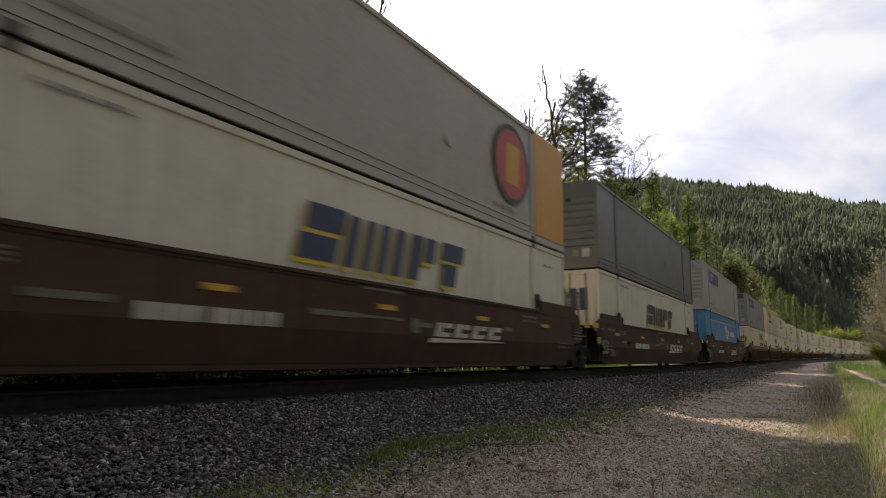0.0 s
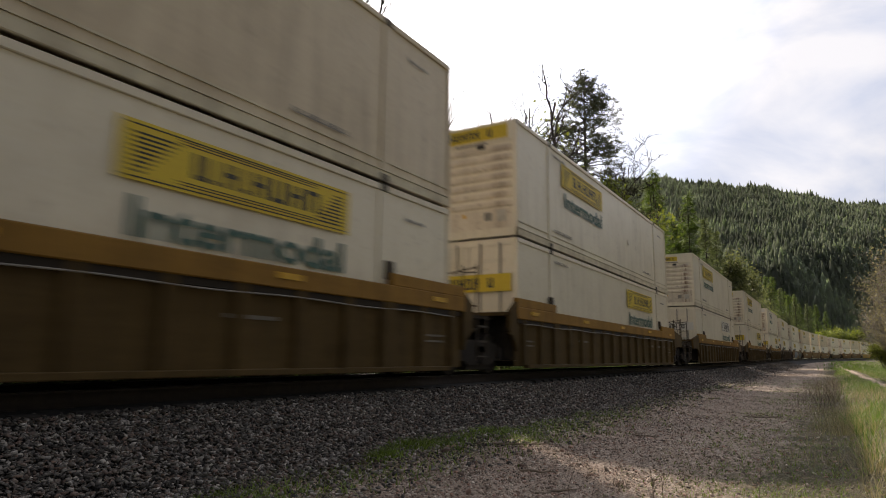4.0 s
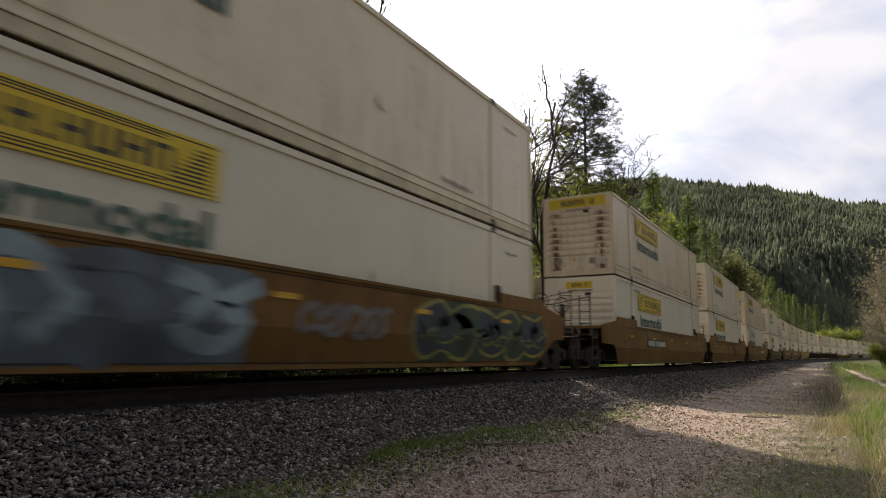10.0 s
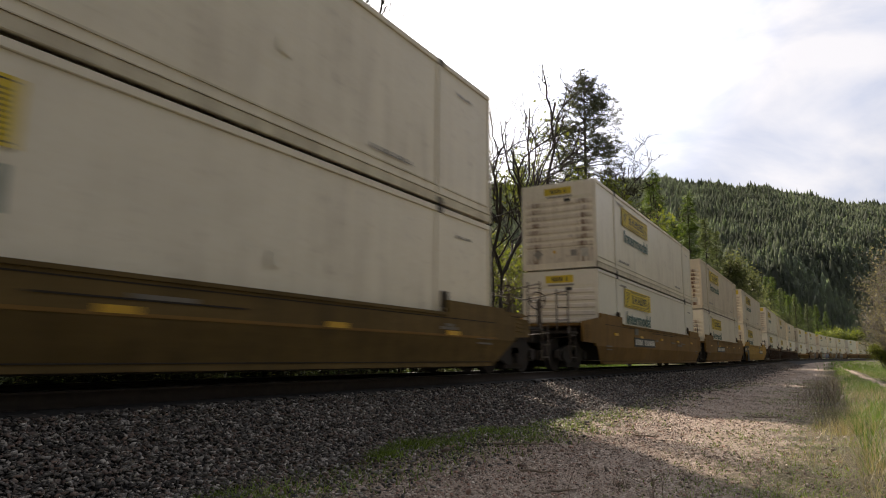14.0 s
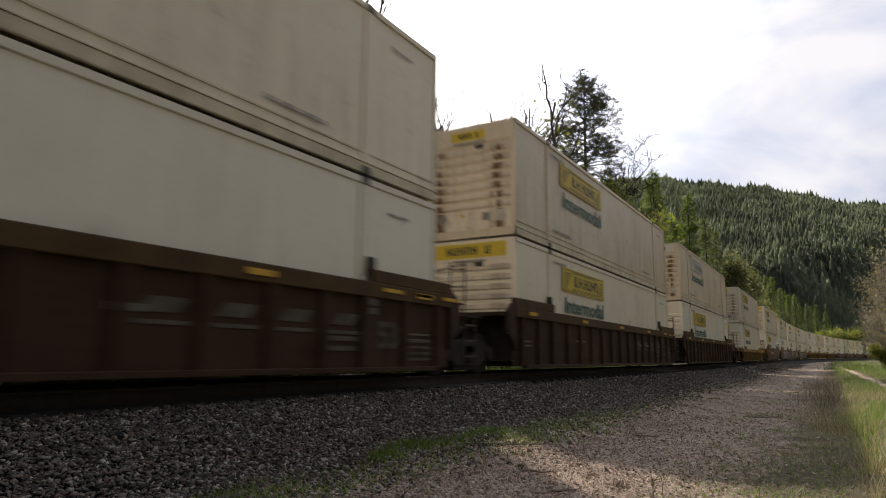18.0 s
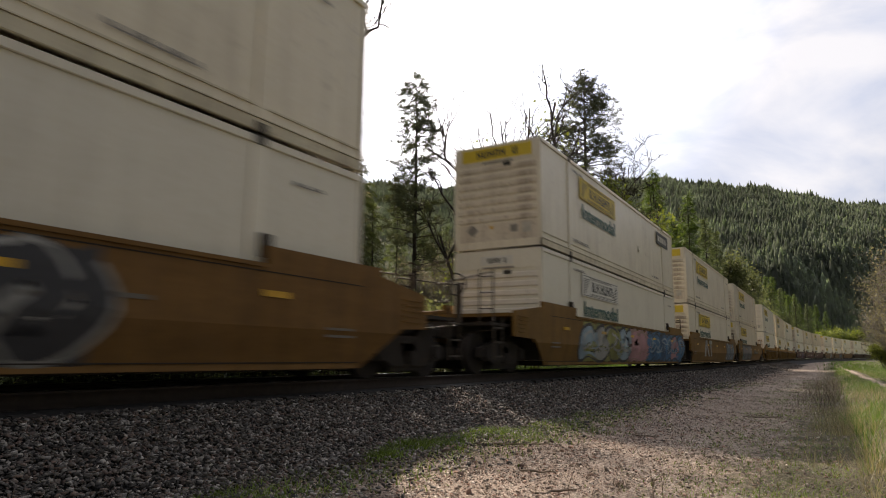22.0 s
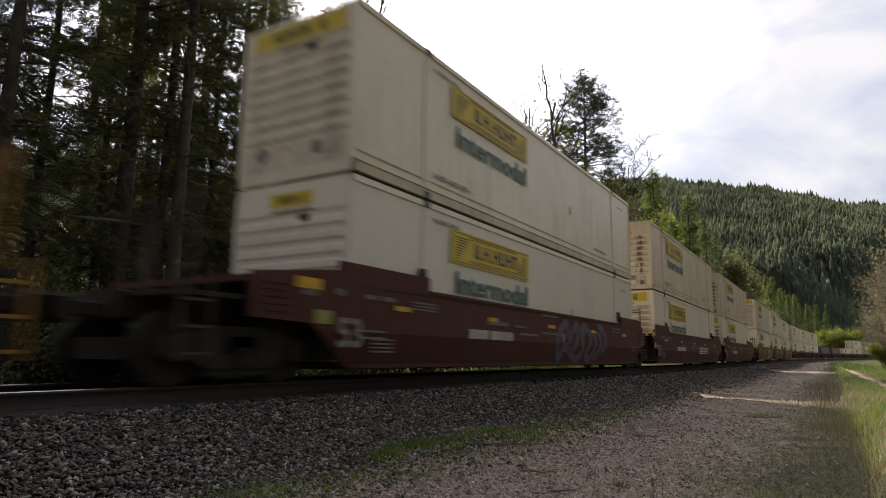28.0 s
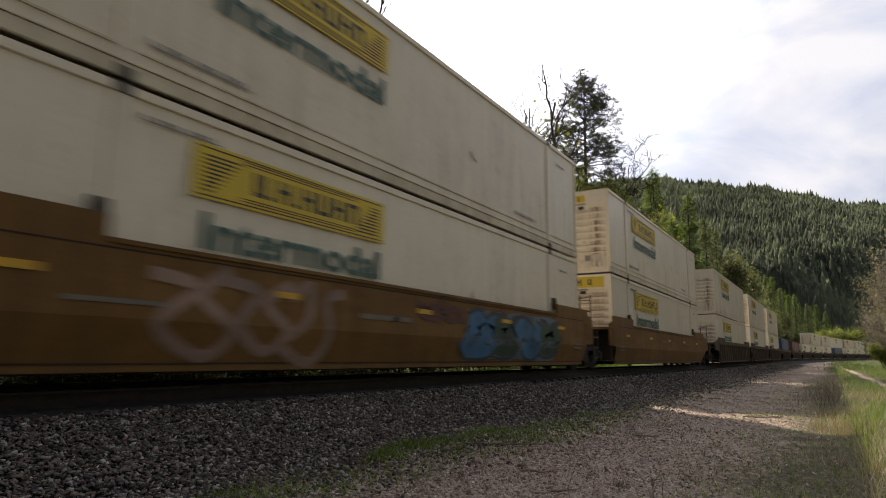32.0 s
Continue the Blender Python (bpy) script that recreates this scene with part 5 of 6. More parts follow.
    for i, f in enumerate((328.3, 347.7)):
        run(unit(("ochre", "plate", i, 40), "ochre", PAINT_LABEL["ochre"], "plate", "outer" if i == 0 else "inner", "inner", 40 + i, number_board), f)
    run(unit(("yellow_car", "nose"), "yellow_car", PAINT_LABEL["yellow_car"], "plate", "inner", "outer", 42, black_nose), 367.5)
    trio((390.6, 410.3, 429.85), "rust_car", "ribbed", (panel_marks, panel_marks, panel_marks), 50)
    run(well_car("ochre_ribbed", "ochre ribbed well car with low sides and a bright top chord", "ribbed", "outer", "outer", 55, low_board, False, .37), 453.4)

    def g22(c, rng):
        number_board(c, rng)
        graffiti(c, .2, 3.9, .2, 1.42, "g_black", ("g_black",), 8, 4, edge="g_silver", fat=.28)
    single(476.6, "brown_car", "plate", g22, 60)

    def g23(c, rng):
        graffiti(c, -5.5, -.6, .2, 1.44, "g_yellow", ("g_sky", "g_silver", "g_yellow"), 9, 4, shine="g_silver")
        graffiti(c, -.5, 1.9, .2, 1.44, "g_pink", ("g_pink",), 10, 2, edge="g_rose", fat=.36)
        graffiti(c, 1.9, 8.6, .18, 1.45, "g_blue", ("g_blue", "g_blue", "g_deep", "g_blue", "g_pink"), 12, 6, edge="g_navy", fat=.34, shine="g_sky")

    def g24(c, rng):
        sh = Shape().plate([(-4.9, .5), (-4.55, .5), (-4.1, 1.25), (-3.7, .5), (-3.4, .5), (-3.9, 1.4), (-4.35, 1.4)], -1.478, -1.464)
        sh.plate([(-3.2, 1.2), (-2.2, 1.2), (-2.2, 1.4), (-3.2, 1.4)], -1.478, -1.464).plate([(-2.85, .5), (-2.55, .5), (-2.55, 1.2), (-2.85, 1.2)], -1.478, -1.464)
        part("graffiti_letter", sh, "g_silver", c, "sprayed angular pale marks")
        graffiti(c, 3.8, 7.4, .25, 1.4, "g_slate", ("g_silver", "g_sky"), 14, 4, fat=.1)

    def g25(c, rng):
        part("end_board", bars([(-8.78, -8.15, 1.0, 1.43)], -1.474, -1.462), "black_paint", c, "black painted end of the side")
        part("notice_plate", bars([(-8.7, -8.38, 1.18, 1.33)], -1.482, -1.473), "decal_dull", c, "pale notice plate")
        part("notice_plate", bars([(-8.42, -8.2, .85, .98)], -1.474, -1.462), "g_yellow", c, "small yellow notice plate")
        graffiti(c, -6.1, -.1, .2, 1.46, "g_slate", ("g_ash",), 15, 5, fat=.36, edge="g_black")
        length_mark(-7.75, 0.0, "gear")(c, rng)
        part("graffiti_edge", bars([(-6.25, -6.05, .3, 1.46)], -1.47, -1.462), "g_teal", c, "teal sprayed edge")
        part("number_board", bars([(2.2, 5.35, .74, .98)], -1.474, -1.462), "decal_faint", c, "dull number board with pale blocks")
        for i in range(9):
            part("number_block", bars([(2.35 + .32 * i, 2.57 + .32 * i, .79, .93)], -1.48, -1.47), "decal_dull", c)
    trio((500.1, 519.6, 538.85), "ochre", "plate", (g23, g24, g25), 70)
    trio((562.3, 581.9, 601.2), "ochre_ribbed", "ribbed")

    def g29(c, rng):
        reporting(c, rng)
        graffiti(c, .2, 4.0, .2, 1.42, None, ("g_violet",), 16, 4, edge=None, fat=.2)
    trio((624.8, 644.35, 663.8), "maroon", "plate", (g29, rail_marks, reporting), 80)

    def g32(c, rng):
        part("reflector", bars([(-7.98, -7.45, 1.17, 1.35)], -1.48, -1.462), "reflector", c)
        part("number_board", bars([(-4.74, -1.8, .8, .98)], -1.478, -1.462), "decal_dull", c, "dull pale number board")
        graffiti(c, .9, 5.2, .2, 1.42, None, ("g_silver",), 17, 4, fat=.15)

    def g33(c, rng):
        graffiti(c, -5.5, -2.6, .2, 1.42, None, ("g_rose",), 18, 3, edge=None, fat=.12)
        graffiti(c, -.55, 1.05, .95, 1.33, None, ("mark_red",), 20, 3, edge=None, fat=.2)
        graffiti(c, 1.25, 5.9, .25, 1.36, "g_slate", ("g_blue", "g_green"), 19, 4, fat=.3)
    trio((687.2, 707.1, 726.6), "brown_car", "plate", (g32, g33, None), 90)
    trio((749.6, 769.2, 788.8), "dark_car", "ribbed")

    W, T, C = "white", "tan", "cool"
    nose, door, Y, P = "nose", "doors", "decal_yellow", "decal_white"
    loads = [  # front, upper (paint, face, panel, end plate), lower
        (82.4, (T, nose, Y, "small"), (W, door, Y, "door")), (101.7, (W, nose, Y, "wide"), (W, door, Y, "door")),
        (124.8, (W, nose, Y, "small"), (W, door, P, "door")), (148.3, (W, nose, Y, "small"), (W, door, Y, "door")),
        (171.9, (W, nose, P, "wide"), (W, door, Y, "door")), (195.1, (W, nose, Y, "small"), (C, nose, Y, "wide")),
        (218.7, (W, nose, Y, "small"), (C, nose, Y, "small")), (242.0, (T, nose, Y, "wide"), (C, nose, Y, "small")),
        (261.3, (W, nose, Y, "small"), (C, nose, Y, "small")), (281.2, (T, nose, Y, "wide"), (C, nose, P, "small")),
        (304.66, (W, nose, Y, "small"), (W, nose, Y, "small")), (328.3, (W, nose, Y, "small"), (C, nose, Y, "small")),
        (347.7, (T, nose, Y, "small"), (W, nose, Y, "small")), (367.5, (W, nose, Y, "wide"), (W, nose, Y, "wide")),
        (390.6, (W, nose, Y, "wide"), (C, nose, Y, "small")), (410.3, (T, nose, Y, "small"), (W, nose, Y, "wide")),
        (429.85, (T, nose, P, "wide"), (C, nose, Y, "small")), (453.4, (W, nose, Y, "small"), (C, nose, Y, "small")),
        (476.6, (W, nose, Y, "wide"), (C, nose, Y, "small")), (500.1, (W, nose, Y, "wide"), (C, nose, P, "small")),
        (519.6, (W, nose, Y, "wide"), (W, nose, Y, "wide")), (538.85, (W, nose, Y, "small"), (W, nose, Y, "wide")),
        (562.3, (C, nose, Y, "small"), (C, nose, Y, "small")), (581.9, (T, nose, Y, "small"), (W, nose, Y, "small")),
        (601.2, (W, nose, Y, "wide"), (C, nose, Y, "wide")), (624.8, (W, nose, Y, "wide"), (C, nose, Y, "small")),
        (644.35, (T, nose, Y, "small"), (W, nose, Y, "wide")), (663.8, (T, nose, Y, "small"), (W, nose, Y, "wide")),
        (687.2, (W, nose, Y, "wide"), (C, nose, Y, "small")), (707.1, (W, nose, Y, "wide"), (W, nose, Y, "wide")),
        (726.6, (W, nose, Y, "small"), (W, nose, Y, "wide")), (749.6, (W, nose, Y, "small"), (W, nose, Y, "wide")),
        (769.2, (W, nose, Y, "small"), (C, nose, Y, "small")), (788.8, (W, nose, Y, "wide"), (W, nose, Y, "small"))]
    for f, up, low in loads:
        ob = run(stack(*up, f > 745), f, 3.235)
        run(stack(*low, f > 745), f, .28)
        if f == 500.1:
            q = part("dark_panel", Shape().box(4.9, 7.0, -WIDE - .014, -WIDE - .004, 2.05, 2.6), "decal_black", ob, "small dark company panel")
            part("logo", bars([(5.1 + i * .42, 5.1 + i * .42 + .3, 2.2, 2.45) for i in range(4)], -WIDE - .018, -WIDE - .013), "decal_pale", q)
    # the tail of the train, far down the line: shorter boxes in mixed colours, some single
    rng = random.Random(4)
    f = 812.0
    tail = [("navy", None), ("redbrown", None), ("white", None), ("white", "white"), ("white", "white"), ("navy", "cool"), ("white", "tan"), ("white", "white"), ("cool", "white"), ("white", "white")]
    for low, up in tail:
        single(f, "dark_car", "ribbed")
        for col, z in ((low, .28), (up, 3.235)):
            if col in ("navy", "redbrown"):
                key = ("plain", col)
                if key not in PROTO:
                    PROTO[key] = container("shipping_container", col, "dark navy blue 40-foot style container" if col == "navy" else "red-brown steel container with doors", "doors", "none", end_plate=None, far=True)
                    run(PROTO[key], f, z)
                else:
                    run(copy_thing(PROTO[key], Matrix.Identity(4)), f, z)
            elif col:
                run(stack(col, far=True), f, z)
        f += 23.4


def black_nose(c, rng):
    part("end_panel", Shape().box(-HALF - 1.9, -HALF + 1.2, -1.478, -1.462, .86, 1.38).box(-HALF - .05, -HALF + 1.2, -1.478, -1.462, .16, .86), "black_paint", c, "black painted end panel")
    part("reflector", bars([(-HALF + .2, -HALF + .7, 1.05, 1.25)], -1.486, -1.476), "reflector", c)
    part("number_blocks", bars([(-HALF - 1.5 + i * .2, -HALF - 1.5 + i * .2 + .14, 1.0, 1.2) for i in range(5)], -1.486, -1.476), "decal_pale", c)
    number_board(c, rng, 2.2)


MAT["g_slate"] = plain("spray_slate", (0.09, 0.12, 0.15), 0.6, 0.0, 1.3, 0.5)
MAT["g_rose"] = plain("spray_rose", (0.25, 0.165, 0.125), 0.6, 0.0, 1.3, 0.4)
MAT["g_deep"] = plain("spray_deep_blue", (0.02, 0.075, 0.16), 0.6, 0.0, 1.3, 0.5)
MAT["g_navy"] = plain("spray_navy", (0.018, 0.03, 0.05), 0.6, 0.0, 1.3, 0.5)
MAT["dead"] = foliage("dead_stalks", (0.10, 0.072, 0.055), (0.23, 0.175, 0.135), 0.2)
MAT["decal_dull"] = plain("decal_dull", (0.15, 0.132, 0.105), 0.75)
MAT["decal_sky"] = plain("decal_lilac", (0.36, 0.35, 0.45), 0.5)
make_train()

# ---------------------------------------------------------------- trees


def needle_tuft(n, length, width, rng, up=0.2):
    """A bunch of needle sprays: thin triangles from one point."""
    d = rng.normal(0, 1, (n, 3))
    d[:, 2] = d[:, 2] * 0.7 + up
    d /= np.linalg.norm(d, axis=1, keepdims=True)
    side = np.cross(d, rng.normal(0, 1, (n, 3)))
    side /= np.linalg.norm(side, axis=1, keepdims=True)
    L = length * rng.uniform(.6, 1.1, (n, 1))
    V = np.stack([d * L * .15 - side * width, d * L * .15 + side * width, d * L], 1).reshape(-1, 3)
    return V, np.arange(3 * n).reshape(-1, 3)


def frond(n, length, rng):
    """A flat drooping conifer spray: a spine with leaflets to both sides, along +x."""
    V, F = [], []
    for i in range(n):
        u = (i + .5) / n
        for sgn in (-1, 1):
            a = np.array([u * length, 0, -.25 * length * u * u])
            w = length * (.42 * (1 - u) + .12) * rng.uniform(.7, 1.1)
            tip = a + np.array([w * .6, sgn * w, -.12 * w + rng.normal(0, .03) * length])
            b = a + np.array([length * .09, 0, 0])
            V += [a - (length * .03, 0, 0), b, tip]
            F.append([len(V) - 3, len(V) - 2, len(V) - 1])
    return np.array(V), np.array(F)


def heading_turns(az, pitch, roll):
    """Turns that point +x to a bearing and a slope."""
    ca, sa, cp, sp, cr, sr = np.cos(az), np.sin(az), np.cos(pitch), np.sin(pitch), np.cos(roll), np.sin(roll)
    z, o = np.zeros_like(ca), np.ones_like(ca)
    Rz = np.array([[ca, -sa, z], [sa, ca, z], [z, z, o]]).transpose(2, 0, 1)
    Ry = np.array([[cp, z, -sp], [z, o, z], [sp, z, cp]]).transpose(2, 0, 1)
    Rx = np.array([[o, z, z], [z, cr, -sr], [z, sr, cr]]).transpose(2, 0, 1)
    return Rz @ Ry @ Rx


def conifer(kind, h, base_r, crown_from, crown_r, limbs, per, mat, label, seed, tip=0.12, tuft=0.5, lean=0.0, sparse=0.0, droop=0.0, taper=.8):
    """A conifer: tapered trunk, whorled limbs, crown of needle sprays along the limbs. Origin at its foot."""
    rng = np.random.default_rng(seed)
    t = tagged(new(kind), label, "tree")
    zs = np.linspace(-.3, h, 14)
    bend = lean * np.clip(zs / h, 0, 1) ** 1.5 * h
    wob = np.cumsum(rng.normal(0, .02, (14, 2)), 0)
    P = np.stack([bend + wob[:, 0], wob[:, 1], zs], -1)
    bits = [tube_np(P, base_r * (1 - np.clip(zs / h, 0, 1)) ** .85 + .015, 8)]
    ends, dirs, sizes = [], [], []
    for i in range(limbs):
        u = rng.uniform(0, 1) ** .9
        z = h * (crown_from + (1 - crown_from) * u * .985)
        if rng.uniform() < sparse * (1 - u):
            continue
        prof = (1 - u) ** .75 * (.55 + .45 * min(1, u * 5)) if kind != "pine_tree" else (1 - u) ** taper * rng.uniform(.62, 1.12)
        L = crown_r * (prof * rng.uniform(.7, 1.12) + tip * .4)
        az = rng.uniform(0, 2 * np.pi)
        rise = rng.uniform(-.1, .35) - droop if kind != "pine_tree" else rng.uniform(0, .5)
        o = np.array([np.interp(z, zs, P[:, 0]), np.interp(z, zs, P[:, 1]), z])
        k = np.linspace(0, 1, 4)[:, None]
        dirv = np.array([np.cos(az), np.sin(az), rise])
        pts = o + dirv * L * k + np.array([0, 0, -(.18 + droop) * L]) * k ** 2
        bits.append(tube_np(pts, np.linspace(max(.01, .02 * L ** .8), .006, 4), 4))
        m = max(2, int(per * (L / crown_r + .25)))
        for q in rng.uniform(.22 if kind != "pine_tree" else .45, 1.03, m):
            ends.append(o + dirv * L * q + np.array([0, 0, -(.18 + droop) * L * q * q]) + rng.normal(0, .05 * crown_r, 3))
            dirs.append(az + rng.normal(0, .8))
            sizes.append(tuft * rng.uniform(.6, 1.25))
    V, F = gather(bits)
    part("trunk", mesh_np("trunk", V, F, MAT["bark"]), None, t)
    E_, D_, S_ = np.array(ends), np.array(dirs), np.array(sizes)
    if kind == "pine_tree":
        V0, F0 = needle_tuft(20, 1.0, .055, rng)
        R = rotations(len(E_), rng, .7)
    else:
        V0, F0 = frond(6, 1.0, rng)
        R = heading_turns(D_, rng.uniform(-.6, .25, len(D_)), rng.normal(0, .5, len(D_)))
    V, F = scatter(V0, F0, E_, R, S_)
    part("crown", mesh_np("crown", V, F, MAT[mat]), None, t)
    return t


def limb_tree(name, h, r, label, seed, leaf=None, leaf_n=0, leaf_size=.12, spread=.55, levels=4, lean=(0, 0), stems=1, bark="bark", kids=(3, 5), twig=.006, crook=.13, rise=0.0):
    """A broadleaved tree: forking limbs down to twigs, with or without young leaves."""
    rng = np.random.default_rng(seed)
    t = tagged(new(name), label, "tree" if h > 4 else "shrub")
    bits, limbs, tips = [], [], []

    def grow(p, d, length, rad, level):
        n = 5
        pts = [p]
        for i in range(n):
            d = d + rng.normal(0, crook + .04 * level, 3) + np.array([0, 0, .05])
            d = d / np.linalg.norm(d)
            pts.append(pts[-1] + d * length / n)
        (bits if level == 0 else limbs).append(tube_np(pts, np.linspace(rad, rad * .5, n + 1), 6 if level == 0 else 4 if level < 3 else 3))
        if level >= 2:
            tips.extend(pts[1:])
        if level < levels:
            for i in range(int(rng.integers(*kids)) + (1 if level == 0 else 0)):
                q = rng.uniform(.35, 1.0)
                j = int(q * n)
                side = rng.normal(0, 1, 3)
                side[2] = abs(side[2]) * .5
                nd = d * (1 - spread) + side / np.linalg.norm(side) * spread + np.array([0, 0, rise])
                grow(pts[j], nd / np.linalg.norm(nd), length * rng.uniform(.45, .72), max(twig, rad * (.68 - .16 * q)), level + 1)

    for i in range(stems):
        o = np.array([rng.normal(0, .35), rng.normal(0, .35), -.3]) * (1 if stems > 1 else 0) + np.array([0, 0, -.2])
        d0 = np.array([lean[0] + rng.normal(0, .2) * (stems > 1), lean[1] + rng.normal(0, .2) * (stems > 1), 1.0])
        grow(o, d0 / np.linalg.norm(d0), h * .5 * rng.uniform(.85, 1.1), r, 0)
    V, F = gather(bits)
    part("trunk", mesh_np("trunk", V, F, MAT[bark]), None, t)
    if limbs:
        V, F = gather(limbs)
        part("branchwork", mesh_np("branchwork", V, F, MAT[bark]), None, t)
    if leaf:
        T = np.array(tips)
        P = T[rng.integers(0, len(T), leaf_n)] + rng.normal(0, leaf_size * 1.6, (leaf_n, 3))
        V0 = np.array([(0, 0, 0), (.5, .32, .1), (1, 0, 0), (.5, -.32, .1)])
        V, F = scatter(V0, np.array([[0, 1, 2, 3]]), P, rotations(leaf_n, rng), rng.uniform(.6, 1.3, leaf_n) * leaf_size)
        part("crown", mesh_np("crown", V, F, MAT[leaf]), None, t)
    return t


def leaning_tree(az, dist):
    """A bare tree that leans out of the wood, kinks upright near its top and carries fine crooked twigs."""
    rng = np.random.default_rng(43)
    t = tagged(new("leaning_cottonwood"), "bare leaning cottonwood with a kinked dark trunk", "tree")
    stem = [(-2.7, -1.0), (-2.0, 4.0), (-1.2, 7.6), (-.3, 10.9), (.4, 13.5), (.8, 15.3), (1.25, 16.7), (1.6, 18.3), (2.2, 19.5), (2.9, 21.0), (3.65, 21.9)]
    forks = [([(3.65, 21.9), (4.4, 22.4), (4.5, 23.2), (4.6, 24.4), (4.7, 26.5)], .1), ([(1.4, 18.0), (1.2, 19.4), (.75, 20.2), (.15, 21.0), (0, 21.5)], .085),
             ([(3.65, 21.9), (3.45, 22.5), (3.3, 23.3), (3.1, 24.2), (2.85, 25.8)], .1), ([(3.4, 21.6), (2.7, 22.2), (1.9, 22.5), (1.4, 22.9)], .07)]
    P = np.array([(x, .15 * math.sin(z), z) for x, z in stem])
    V, F = tube_np(P, np.linspace(.36, .13, len(P)), 8)
    part("trunk", mesh_np("trunk", V, F, MAT["bark"]), None, t)
    bits = []

    def twig(p, d, length, rad, level):
        pts = [p]
        for k in range(4):
            d = d + rng.normal(0, .22, 3)
            d = d / np.linalg.norm(d)
            pts.append(pts[-1] + d * length / 4)
        bits.append(tube_np(pts, np.linspace(rad, rad * .5, 5), 3))
        if level:
            for k in range(4):
                twig(pts[int(rng.integers(1, 5))], d + rng.normal(0, .75, 3), length * rng.uniform(.4, .7), rad * .6, level - 1)

    for line_pts, rad in forks:
        Q = np.array([(x, .15 * math.sin(z) + .3 * math.sin(k), z) for k, (x, z) in enumerate(line_pts)])
        bits.append(tube_np(Q, np.linspace(rad, .035, len(Q)), 5))
        for k in range(16):
            f = rng.uniform(.25, 1) * (len(Q) - 1.01)
            o = Q[int(f)] + (Q[int(f) + 1] - Q[int(f)]) * (f % 1)
            twig(o, np.array([rng.normal(0, .7), rng.normal(0, .6), .35]), rng.uniform(.9, 1.9), .035, 2)
    V, F = gather(bits)
    part("branchwork", mesh_np("branchwork", V, F, MAT["bark"]), None, t)
    p = place(az, dist)
    t.matrix_basis = pose(p[0], p[1], 0, 0, 0, az - 90)


def plant(t, az, dist, turn=0.0, size=1.0):
    p = place(az, dist)
    t.matrix_basis = pose(p[0], p[1], float(land(p[0], p[1])), 0, 0, turn) @ Matrix.Diagonal((size, size, size, 1))
    return t


def plant_copy(t, az, dist, turn=0.0, size=1.0):
    p = place(az, dist)
    c = copy_thing(t, pose(p[0], p[1], float(land(p[0], p[1])), 0, 0, turn))
    c.scale = (size, size, size)
    return c


